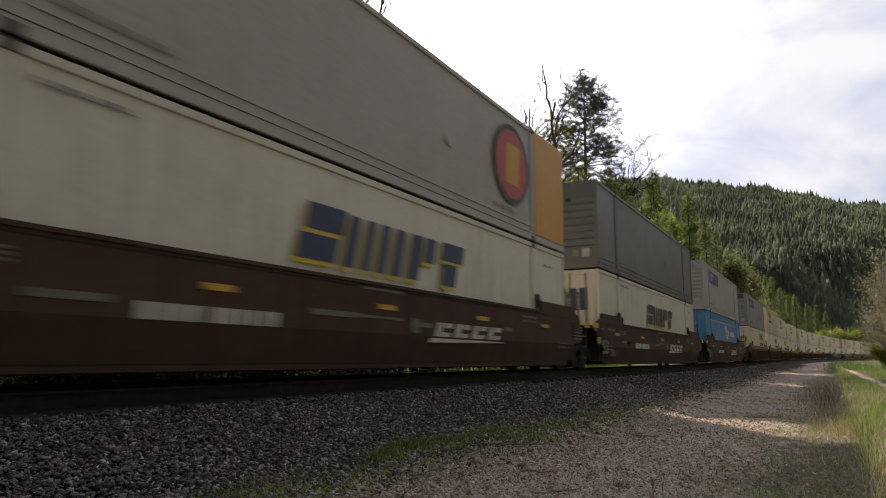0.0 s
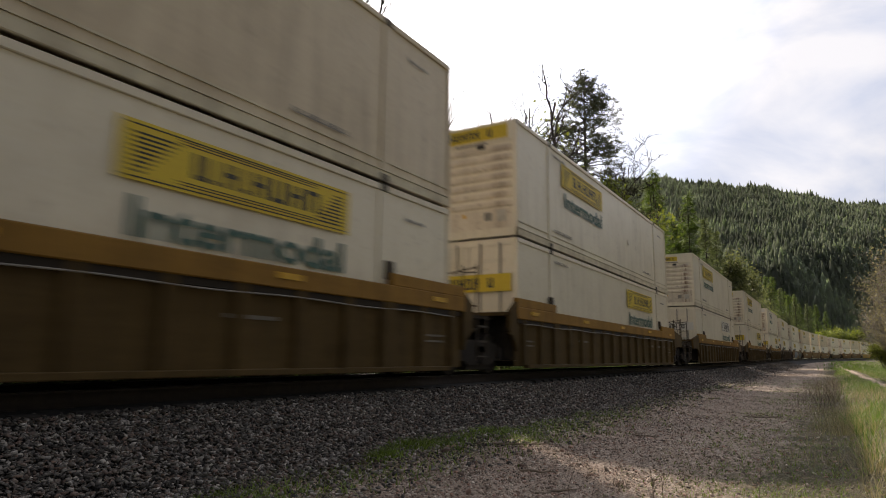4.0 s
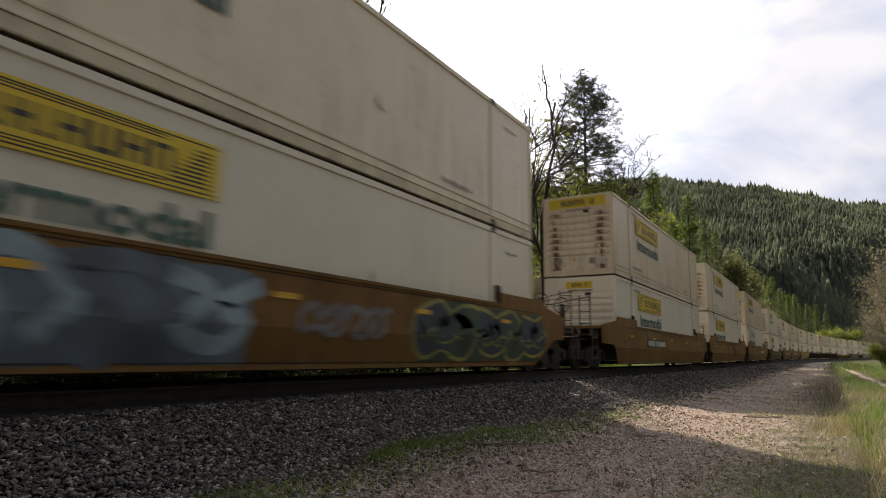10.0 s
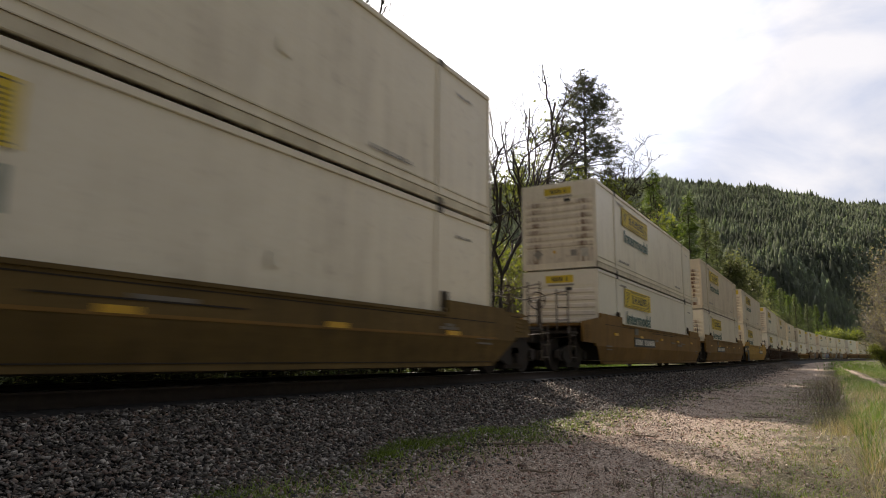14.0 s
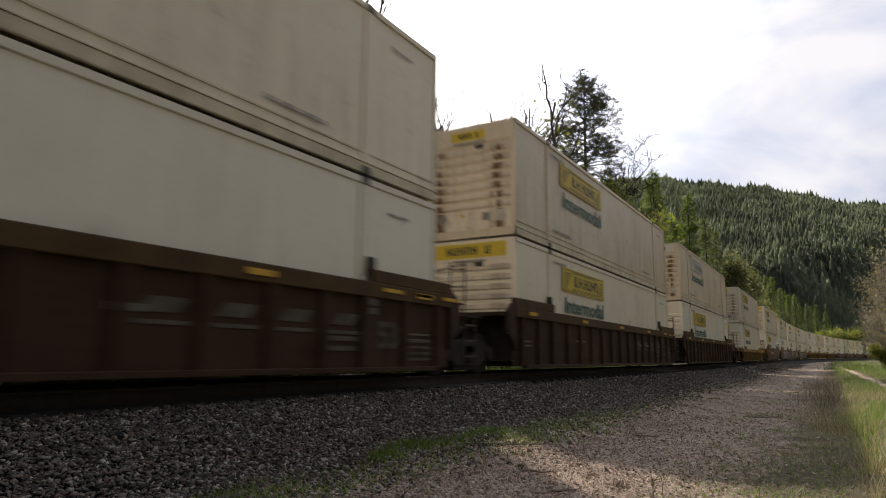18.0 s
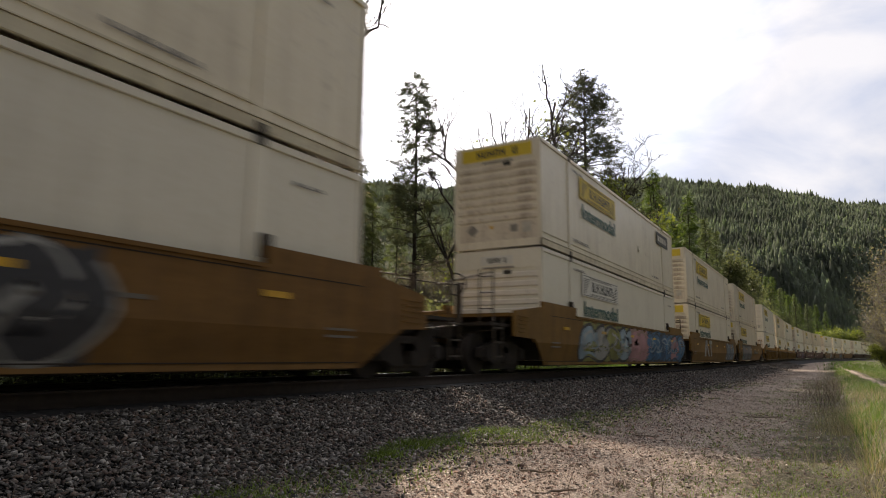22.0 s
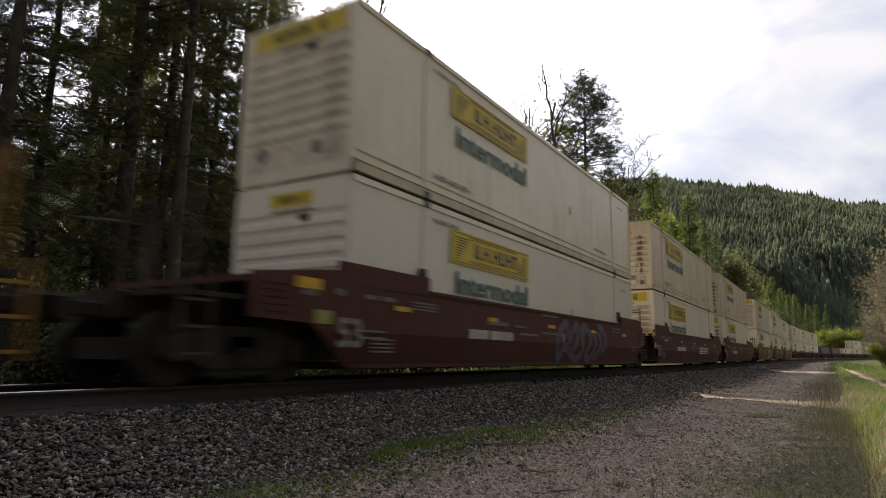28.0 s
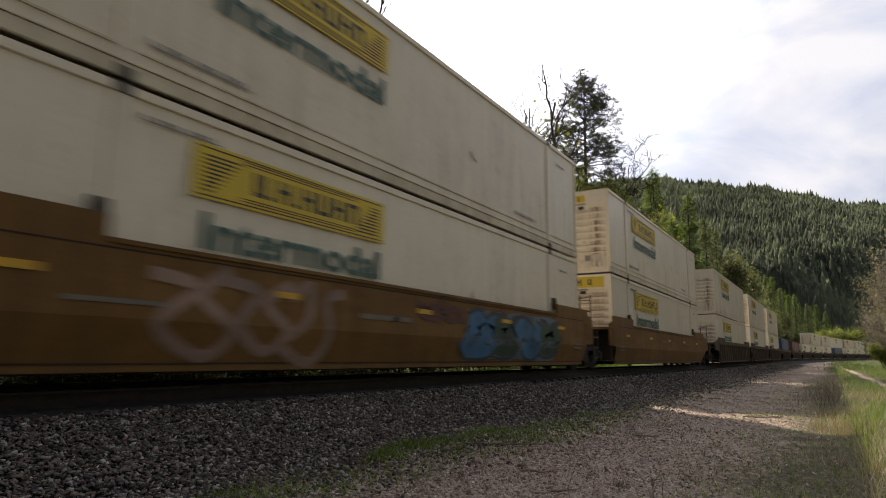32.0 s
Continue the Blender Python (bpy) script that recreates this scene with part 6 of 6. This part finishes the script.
def make_woods():
    # dark wood close beyond the track
    firs = [conifer("fir_tree", 27, .2, .06, 3.2, 210, 21, "fir", "tall dark fir with dense drooping boughs", 21, tuft=.48, droop=.15),
            conifer("fir_tree", 24, .17, .12, 2.7, 180, 20, "fir", "tall slim dark fir, bare low trunk", 22, tuft=.46, sparse=.35),
            conifer("cedar_tree", 22, .18, .03, 2.9, 200, 21, "cedar", "dark cedar with hanging sprays", 23, tuft=.48, droop=.3),
            conifer("fir_tree", 29, .23, .16, 3.0, 190, 20, "fir", "tall dark fir with high crown", 24, tuft=.48, sparse=.3)]
    spots = [(67, 17), (64.5, 22), (60.3, 25), (58.6, 20), (57, 29), (55.8, 22), (54.4, 18.5), (53.2, 27), (51.9, 22.5), (49.8, 24), (48.4, 29),
             (59.5, 36), (56.3, 38), (52.6, 42), (47.6, 35), (70, 22), (73, 26), (70, 34), (76, 20), (80, 26), (69, 27), (61.4, 34), (60.2, 45), (58, 46), (54.5, 45)]
    rng = random.Random(8)
    for i, (az, d) in enumerate(spots):
        k = (i * 7 + i // 4) % 4
        sz = rng.uniform(.82, 1.12) * (.62 if az < 48 else .85 if az < 51 else 1)
        if i < 4:
            plant(firs[i], az, d, rng.uniform(0, 360), sz)
        else:
            plant_copy(firs[k], az, d, rng.uniform(0, 360), sz)
    # low brush under the wood
    brush = limb_tree("thicket", 4.0, .05, "dark evergreen underbrush below the firs", 31, "cedar", 11000, .085, .7, 3, stems=5, kids=(3, 5))
    plant(brush, 65, 15)
    for i in range(26):
        plant_copy(brush, 44.5 + i * 1.15 + rng.uniform(-.4, .4), 15.5 + rng.uniform(0, 10), rng.uniform(0, 360), rng.uniform(.7, 1.35))
    # edge of the wood: young spring-green tree, bare larch, leaning snag
    e = conifer("larch_tree", 17.5, .13, .06, 2.5, 600, 24, "bud", "slim larch with sparse opening needles", 41, tuft=.2, tip=.25)
    plant(e, 41.5, 54, 0, 1.72)
    for az, d, sz in ((46.7, 54, 2.1), (42.9, 58, 1.55), (45.4, 60, 1.6), (47.9, 42, 1.65), (44.0, 56, 1.5), (42.1, 63, 1.75)):
        plant_copy(e, az, d, az * 50, sz)
    e2 = conifer("larch_tree", 15, .13, .2, 1.7, 190, 10, "spring", "young larch with bright spring needles", 42, tuft=.36, sparse=.2)
    plant(e2, 44.6, 47, 0, 1.62)
    plant_copy(e2, 45.7, 45, 80, 1.3)
    leaning_tree(44.0, 40)
    plant(conifer("cedar_tree", 12, .16, .02, 2.3, 130, 11, "cedar", "bushy dark cedar at the edge of the wood", 44, tuft=.5, droop=.25), 42.3, 29, 0, 1.0)
    bc = conifer("cedar_tree", 13, .16, .02, 2.4, 150, 12, "cedar", "bushy dark cedar below the larches", 47, tuft=.5, droop=.25)
    plant(bc, 44.2, 30)
    for az, d, sz in ((45.8, 28, 1.15), (47.2, 30, 1.2), (43.2, 34, 1.05), (46.6, 36, 1.3), (41.4, 36, 1.15), (42.4, 40, 1.35), (40.2, 34, 1.05), (38.8, 37, .95), (37.7, 39, .8)):
        plant_copy(bc, az, d, az * 70, sz)
    plant(conifer("cedar_tree", 8.5, .14, .02, 2.0, 110, 11, "cedar", "low bushy cedar at the edge of the wood", 45, tuft=.5, droop=.25), 40.6, 33)
    plant(limb_tree("broken_snag", 9, .16, "grey broken dead snag", 46, None, 0, .1, .35, 1, bark="bark_pale"), 38.6, 33)
    # slim pine, bare cottonwoods and the big pine
    plant(conifer("pine_tree", 24.0, .22, .3, 3.3, 190, 9, "pine", "slim ponderosa pine with tufted sparse crown", 51, tuft=.46, sparse=.05, tip=.1, taper=.42), 33.8, 50)
    big = conifer("pine_tree", 29.0, .36, .45, 6.3, 220, 12, "pine", "large ponderosa pine with broad tufted crown", 52, tuft=.52, tip=.08, taper=.55)
    plant(big, 18.2, 62)
    for i, (az, d, h, sd) in enumerate(((29.0, 47, 23, 214), (27.0, 46, 27, 114), (25.2, 45, 26, 392), (22.9, 48, 29, 351), (17.4, 64, 25, 394))):
        plant(limb_tree("bare_cottonwood", h, .25 if i == 3 else .2, "bare cottonwood with crooked grey-brown limbs", sd, None, 0, .1, .62 if i == 4 else .46, 5 if i == 4 else 4, bark="bark", kids=(3, 5), twig=.026 if i == 4 else .01, crook=.13 if i == 4 else .2, rise=.1 if i == 4 else .2, lean=((0, .1), (0, .1), (0, .1), (0, 0), (0, -.12))[i]), az, d)
    plant(limb_tree("budding_poplar", 25, .2, "poplar with pale green opening leaves", 67, "spring", 5200, .3, .4, 4), 20.3, 57)
    plant(limb_tree("budding_poplar", 13, .16, "poplar with yellow-green young leaves", 68, "spring", 5200, .26, .45, 4), 26.4, 52)
    plant(limb_tree("budding_poplar", 20, .16, "poplar in dense yellow-green young leaf", 69, "spring", 7500, .3, .45, 4), 14.9, 58)
    plant(limb_tree("budding_poplar", 21, .16, "poplar in dense yellow-green young leaf", 70, "spring", 6000, .3, .45, 4), 17.7, 58)
    # scrub seen past and under the train
    sc = limb_tree("roadside_shrub", 5.0, .05, "open shrub with small grey-green leaves", 71, "broad", 3000, .16, .6, 3, stems=5)
    plant(sc, 34.5, 26)
    for az, d, sz in ((32.8, 29, 1.2), (31.2, 34, 1.3), (36.5, 27, 1.1), (29.6, 38, 1.3), (28, 36, 1.2), (25.8, 40, 1.1), (38.6, 25, 1.1), (23.6, 44, 1.2), (40.5, 24, .9), (21.4, 52, 1.4)):
        plant_copy(sc, az, d, az * 31, sz)
    # mixed trees along the bend
    mid = [conifer("fir_tree", 25, .25, .06, 3.7, 290, 17, "slope_fir", "mid-distance fir on the lower slope", 81, tuft=.6, droop=.1),
           conifer("larch_tree", 26, .22, .05, 3.6, 330, 20, "larch", "bright green larch on the lower slope", 82, tuft=.55)]
    leafy = limb_tree("leafy_cottonwood", 20, .25, "broad cottonwood in grey-green young leaf", 83, "broad", 7000, .42, .5, 4)
    bright = limb_tree("willow", 11, .2, "rounded bright yellow-green willow", 84, "spring", 6000, .42, .55, 4, stems=3)
    rows = [(1, 12.55, 104, 1.2), (1, 11.0, 116, 1.0), (1, 9.75, 118, 1.16), (1, 10.4, 122, 1.0), (0, 8.4, 124, 1.06), (0, 15.4, 100, 1.0), (0, 13.8, 112, .95), (0, 12.0, 122, 1.0), (0, 7.7, 136, 1.05), (2, 5.6, 140, 1.15),
            (2, 7.2, 135, 1.15), (2, 6.2, 150, 1.1), (2, 5.2, 168, 1.05), (2, 4.6, 190, 1.15), (0, 6.6, 165, .95), (0, 5.6, 180, .9), (1, 4.2, 230, 1.05), (1, 3.7, 245, 1.1), (0, 3.9, 220, .95), (0, 3.2, 250, 1.0),
            (1, 2.6, 280, .95), (1, 1.9, 290, .85), (1, 5.4, 250, .9), (1, 4.9, 262, .85), (1, 3.2, 262, .95), (1, 2.2, 300, 1.0), (1, 1.2, 310, .85), (1, .8, 330, .9), (1, 6.2, 235, .8), (1, 0.2, 335, .8), (1, 2.9, 320, 1.05), (2, 3.4, 225, .8), (2, 2.8, 240, .8), (0, 2.2, 260, .9), (0, 1.4, 300, .9), (3, .1, 285, 1.55), (3, -.7, 290, 1.5), (3, .9, 300, 1.25), (2, 17.2, 82, .7), (0, 20, 95, .9), (0, 23, 110, .9), (0, 26, 115, .8), (2, 28, 80, .6), (2, 25, 85, .62), (0, 31, 100, .85), (0, 33, 95, .8), (0, 35.5, 80, .8)]
    protos, used = [mid[0], mid[1], leafy, bright], set()
    for k, az, d, sz in rows:
        if k in used:
            plant_copy(protos[k], az, d, az * 77 % 360, sz)
        else:
            plant(protos[k], az, d, 0, sz)
            used.add(k)
    for az, d, sz in ((-3.3, 112, 1.0),):
        plant_copy(bright, az, d, az * 60, sz * .42)
    # bare thicket beside the meadow
    th = limb_tree("bare_thicket", 15, .14, "tall bare budding thicket beside the meadow", 91, "bud", 5500, .2, .4, 4, stems=5, bark="bark_pale", twig=.012, kids=(3, 6))
    plant(th, -4.9, 75, 0, 1.0)
    for az, d, sz in ((32.6, 66, .85), (31.0, 72, 1.0), (29.4, 64, .9), (27.9, 70, .95), (26.2, 62, .8), (24.4, 68, .95), (34.6, 64, .8)):
        plant_copy(th, az, d, az * 57, sz)
    for az, d, sz in ((-7.4, 70, 1.1), (-4.0, 92, .9), (-8.4, 66, 1.15), (-3.5, 112, .7), (-4.8, 104, 1.1), (-8.8, 64, 1.1), (-5.2, 115, 1.3), (-9.5, 62, 1.1), (-12, 60, 1.1)):
        plant_copy(th, az, d, az * 91, sz)


def make_hill_forest():
    """The far slope's conifers: tens of thousands of soft layered spires in one mesh."""
    rng = np.random.default_rng(77)
    n = 78000
    az = rng.uniform(-9, 74, n)
    r = rng.uniform(400 ** 1.5, 1190 ** 1.5, n) ** (1 / 1.5)
    x, y = EYE[0] + r * np.cos(np.radians(az)), EYE[1] + r * np.sin(np.radians(az))
    keep = along(x, y)[1] > 14
    x, y, r = x[keep], y[keep], r[keep]
    P = np.stack([x, y, land(x, y) - .5], -1)
    sides = 7
    bits = []
    kind = rng.integers(0, 8, len(P))
    for k in range(8):
        V, F = [], []
        slim = k < 5
        for z0, z1, rad in ((.04, .62, .17), (.3, .84, .125), (.58, 1.0, .07)) if slim else ((.05, .7, .22), (.38, .88, .17), (.64, 1.0, .1)):
            o = len(V)
            V.append((rng.normal(0, .008), rng.normal(0, .008), z1))
            for j in range(sides):
                a = 2 * np.pi * j / sides + z0 * 3
                q = rad * rng.uniform(.6, 1.3)
                V.append((q * np.cos(a), q * np.sin(a), z0 + rng.uniform(-.06, .06)))
            for j in range(sides):
                F.append((o, o + 1 + j, o + 1 + (j + 1) % sides))
        V, F = np.array(V), np.array(F)
        sel = kind == k
        m = int(sel.sum())
        h = rng.uniform(5, 12.5, m) * np.where(rng.uniform(size=m) < .07, 1.55, 1) * (1.0 if slim else .8)
        S = np.stack([h * rng.uniform(.75, 1.7, m), h * rng.uniform(.75, 1.7, m), h], -1)
        bits.append(scatter(V, F, P[sel], rotations(m, rng, .08), S))
    V, F = gather(bits)
    tagged(new("hill_forest", mesh_np("hill_forest", V, F, MAT["hazed_hillwood"], True)), "dense conifer forest on the far slope, distance haze put into its colour", "forest", kind="stuff")


def blades(name, P, h, width, mat, label, rng, lean=.5):
    """Grass: bent three-sided blades, one mesh."""
    n = len(P)
    a = rng.uniform(0, 2 * np.pi, n)
    d = np.stack([np.cos(a), np.sin(a), 0 * a], -1)
    s = np.stack([-np.sin(a), np.cos(a), 0 * a], -1)
    b = rng.uniform(.15, lean, n)[:, None] * h[:, None]
    up = np.array([0, 0, 1.0])
    w = (width * rng.uniform(.6, 1.3, n))[:, None]
    p0, p1 = P - s * w, P + s * w
    mid = P + up * h[:, None] * .55 + d * b * .35
    p2, p3 = mid + s * w * .7, mid - s * w * .7
    tip = P + up * (h[:, None] * .97) + d * b
    V = np.stack([p0, p1, p2, p3, tip, tip], 1).reshape(-1, 3)
    o = (np.arange(n) * 6)[:, None]
    F = np.concatenate([o + np.array([[0, 1, 2, 3]]), o + np.array([[3, 2, 4, 5]])])
    return tagged(new(name, mesh_np(name, V, F, MAT[mat])), label, "grass", kind="stuff")


def clumped(rng, n, x0, x1, y0, y1, clump=.35, per=14):
    m = n // per
    u = rng.uniform(0, 1, m) ** 1.7
    c = np.stack([x0 + (x1 - x0) * u, rng.uniform(y0, y1, m)], -1)
    p = np.repeat(c, per, 0) + rng.normal(0, clump, (m * per, 2)) * (1 + np.repeat(u, per)[:, None] * 2)
    return np.stack([p[:, 0], p[:, 1], land(p[:, 0], p[:, 1]) - .01], -1)


def make_grass():
    rng = np.random.default_rng(5)

    def verge(n, x0, x1, y0, y1, clump, per, wander):
        P = clumped(rng, n, x0, x1, y0, y1, clump, per)
        edge = -7.6 + wander * np.clip((P[:, 0] - 4) / 14, .15, 1) * (np.sin(P[:, 0] * 1.1) + .6 * np.sin(P[:, 0] * 2.9 + 1))
        return P[P[:, 1] < edge]

    def patch(P):
        """Where the lush green grows: one near patch, then scattered ones."""
        x, y = P[:, 0], P[:, 1]
        near = np.exp(-((x - 13.5) / 3.2) ** 2)
        m = np.sin(x * .9 + y * 1.3) * np.sin(y * 1.7 - x * .35 + 1)
        return near * 1.2 + .45 * (m > .0) + .4 * (x > 22)

    P = verge(95000, 4.5, 75, -15, -7.5, .16, 22, .12)
    P = P[rng.uniform(size=len(P)) < patch(P)]
    P = P[np.abs(P[:, 1] + trail_at(P[:, 0])) > .45]
    blades("verge_grass", P, rng.uniform(.1, .30, len(P)) * (1 + .4 * np.sin(P[:, 0] * 1.7) * np.sin(P[:, 1] * 2.1)), .005, "grass", "lush green grass on the sunny verge", rng, 1.1)
    P = verge(60000, 4.2, 70, -13, -7.4, .2, 16, .15)
    P = P[(rng.uniform(size=len(P)) < .95 - .8 * np.exp(-((P[:, 0] - 14) / 4.5) ** 2)) & (np.abs(P[:, 1] + trail_at(P[:, 0])) > .5)]
    blades("dry_verge_grass", P, rng.uniform(.1, .36, len(P)) * np.where(P[:, 0] > 24, .55, 1), .0028, "straw", "pale dry grass stalks among the green verge", rng, 1.5)
    P = clumped(rng, 900, 8, 60, -7.9, -7.0, .15, 8)
    blades("dry_weeds", P, rng.uniform(.08, .35, len(P)), .0025, "straw", "thin dry weeds at the edge of the service strip", rng, 1.3)
    P = clumped(rng, 1300, 11, 17, -7.75, -7.35, .14, 50)
    blades("dry_grass_tussocks", P, rng.uniform(.08, .24, len(P)), .0035, "straw", "pale dry grass tussocks beside the service strip", rng, 1.0)
    # a stand of dead stalks where the strip meets the verge
    x = rng.uniform(16.0, 32, 1250)
    y = -7.5 + rng.uniform(0, 1, 1250) ** 1.5 * 1.05 + .12 * np.sin(x * 1.3)
    P = np.stack([x, y, land(x, y) - .01], -1)
    blades("dead_weed_stalks", P, rng.uniform(.15, .85, len(P)) ** 1.2 * (1 - .35 * (y + 7.5)), .0026, "dead", "brown dead weed stalks beside the service strip", rng, 1.9)
    P = clumped(rng, 30000, 18, 80, -24, -8.3, .3)
    P = P[np.abs(P[:, 1] + trail_at(P[:, 0])) > .4]
    blades("meadow_turf", P, rng.uniform(.04, .14, len(P)), .012, "grass", "short bright green turf past the verge", rng, 1.2)
    P = clumped(rng, 16000, 70, 210, -40, -8, .8)
    blades("meadow_grass", P, rng.uniform(.12, .4, len(P)), .03, "grass", "bright green meadow grass far along the line", rng, .7)
    # weeds at the toe of the ballast: loose low patches
    P = np.concatenate([clumped(rng, 7000, 3.0, 13, -3.9, -2.45, .2, 22), clumped(rng, 6500, 8, 36, -4.0, -2.7, .3, 40)])
    blades("ballast_weeds", P, rng.uniform(.02, .09, len(P)), .006, "weed", "low green weeds along the toe of the ballast", rng, 2.2)
    P = clumped(rng, 4400, 5.7, 8.9, -3.15, -2.8, .1, 80)
    blades("leafy_weeds", P, rng.uniform(.03, .1, len(P)), .009, "weed", "bright green leafy weeds at the foot of the ballast", rng, 1.8)
    P = clumped(rng, 15000, 4, 40, -7.8, -5.9, .2, 36)
    blades("strip_weeds", P, rng.uniform(.012, .06, len(P)), .0045, "weed", "thin low green weeds in the gravel", rng, 2.5)
    P = clumped(rng, 2500, 4.5, 25, -7.6, -5.6, .2, 6)
    blades("fallen_straw", P, rng.uniform(.015, .05, len(P)), .0018, "straw", "dry straw lying on the gravel", rng, 4.0)
    # sunlit growth on the far side of the track
    P = clumped(rng, 26000, 4, 70, 3.6, 13, .35)
    blades("far_side_grass", P, rng.uniform(.25, .8, len(P)), .012, "grass", "sunlit grass and weeds beyond the track", rng, .7)
    # fallen sticks
    for i, (x, y, l, a) in enumerate(((7.55, -4.05, .75, -58), (13.5, -6.3, .8, -70), (5.2, -5.4, .45, -30), (6.6, -6.2, .5, 20), (9.4, -5.1, .4, 80), (6.0, -4.9, .35, -65))):
        k = random.Random(i)
        pts = [(l * (q / 5 - .5), k.uniform(-.03, .03), .012 + k.uniform(0, .012)) for q in range(6)]
        st = new("fallen_stick", Shape().tube(pts, [.009, .012, .012, .01, .008, .004], 6).tube([pts[3], (pts[3][0] + .12, .08, .03)], [.006, .003], 5).mesh("fallen_stick", MAT["twig"]))
        tagged(st, "dry brown twig lying on the gravel", "stick", "fallen sticks")
        st.matrix_basis = pose(x, y, float(land(x, y)), 0, 0, a)
    # single stones and a dry tuft on the strip
    for i, (x, y, s, flat, mat, label) in enumerate(((6.55, -3.55, .07, .8, "ballast", "dark angular stone lying on the gravel"), (9.1, -5.25, .1, .25, "pebble", "flat pale stone flush with the gravel"), (9.4, -5.1, .07, .3, "pebble", "flat pale stone flush with the gravel"),
                                                    (5.75, -5.3, .045, .4, "pebble", "small pale stone on the gravel"), (7.7, -4.6, .06, .4, "pebble", "small pale stone on the gravel"), (5.3, -3.75, .06, .6, "pebble", "rounded pale stone at the toe of the ballast"))):
        V, F = hewn(np.random.default_rng(70 + i))
        st = tagged(new("stone", mesh_np("stone", V * np.array([1.5, 1.0, flat]) * s, F, MAT[mat])), label, "stone", "loose stones")
        st.matrix_basis = pose(x, y, float(land(x, y)) + s * flat * .3, 0, 0, 40 * i)
    tuft = [(5.85 + .05 * rng.normal(), -5.75 + .05 * rng.normal()) for i in range(90)]
    P = np.array([(x, y, float(land(x, y)) - .005) for x, y in tuft])
    blades("dead_tuft", P, rng.uniform(.03, .09, len(P)), .0025, "dead", "small red-brown dead weed tuft on the gravel", rng, 2.0)
    # tall bare weed stems by the tripod
    for i, (x, y) in enumerate(((4.95, -6.25), (5.0, -6.32), (4.6, -5.75), (5.15, -6.2), (5.3, -6.9))):
        k = random.Random(40 + i)
        h = k.uniform(.22, .42)
        sh = Shape().tube([(0, 0, -.02), (.02, .01, h * .5), (k.uniform(-.05, .05), .03, h)], [.003, .0025, .0012], 5)
        for q in range(6):
            z = h * (.5 + .08 * q)
            sh.tube([(.015, .01, z), (.015 + k.uniform(-.06, .06), k.uniform(-.06, .06), z + .05)], [.0015, .0008], 4)
        st = new("dry_weed_stem", sh.mesh("dry_weed_stem", MAT["twig"]))
        tagged(st, "thin dry weed stem standing in the gravel", "weed", "dry weed stems")
        st.matrix_basis = pose(x, y, float(land(x, y)), 0, 0, 50 * i)


make_woods()
make_hill_forest()
make_grass()

# ---------------------------------------------------------------- movement


def on_track(s, z):
    x, y, h, th = line(s)
    tilt = -math.degrees(math.atan(GRADE)) if s > GRADE_AT else 0.0
    return pose(float(x), float(y), float(h) + z, 0, tilt, math.degrees(float(th)))


def motions():
    """The whole train rolls towards the camera at one speed."""
    for ob, start, z in MOVING:
        # rows while it is on the bend, then two for the straight
        s_bend = BEND_AT + 10
        if start > s_bend:
            t_end = min(SECONDS, (start - s_bend) / SPEED)
            n = max(1, math.ceil(t_end / 1.2))
            times = [t_end * i / n for i in range(n + 1)]
            t = t_end
        else:
            times, t = [0.0], 0.0
        while t < SECONDS - .01:
            t = min(SECONDS, t + (1.0 if start - SPEED * t > 20 else 8.0))
            times.append(t)
        rows, last = [], -1
        for t in times:
            if frame(t) > last:
                t = (frame(t) - 1) / FPS
                rows.append((t, on_track(start - SPEED * t, z)))
                last = frame(t)
        walk(ob, rows)


motions()
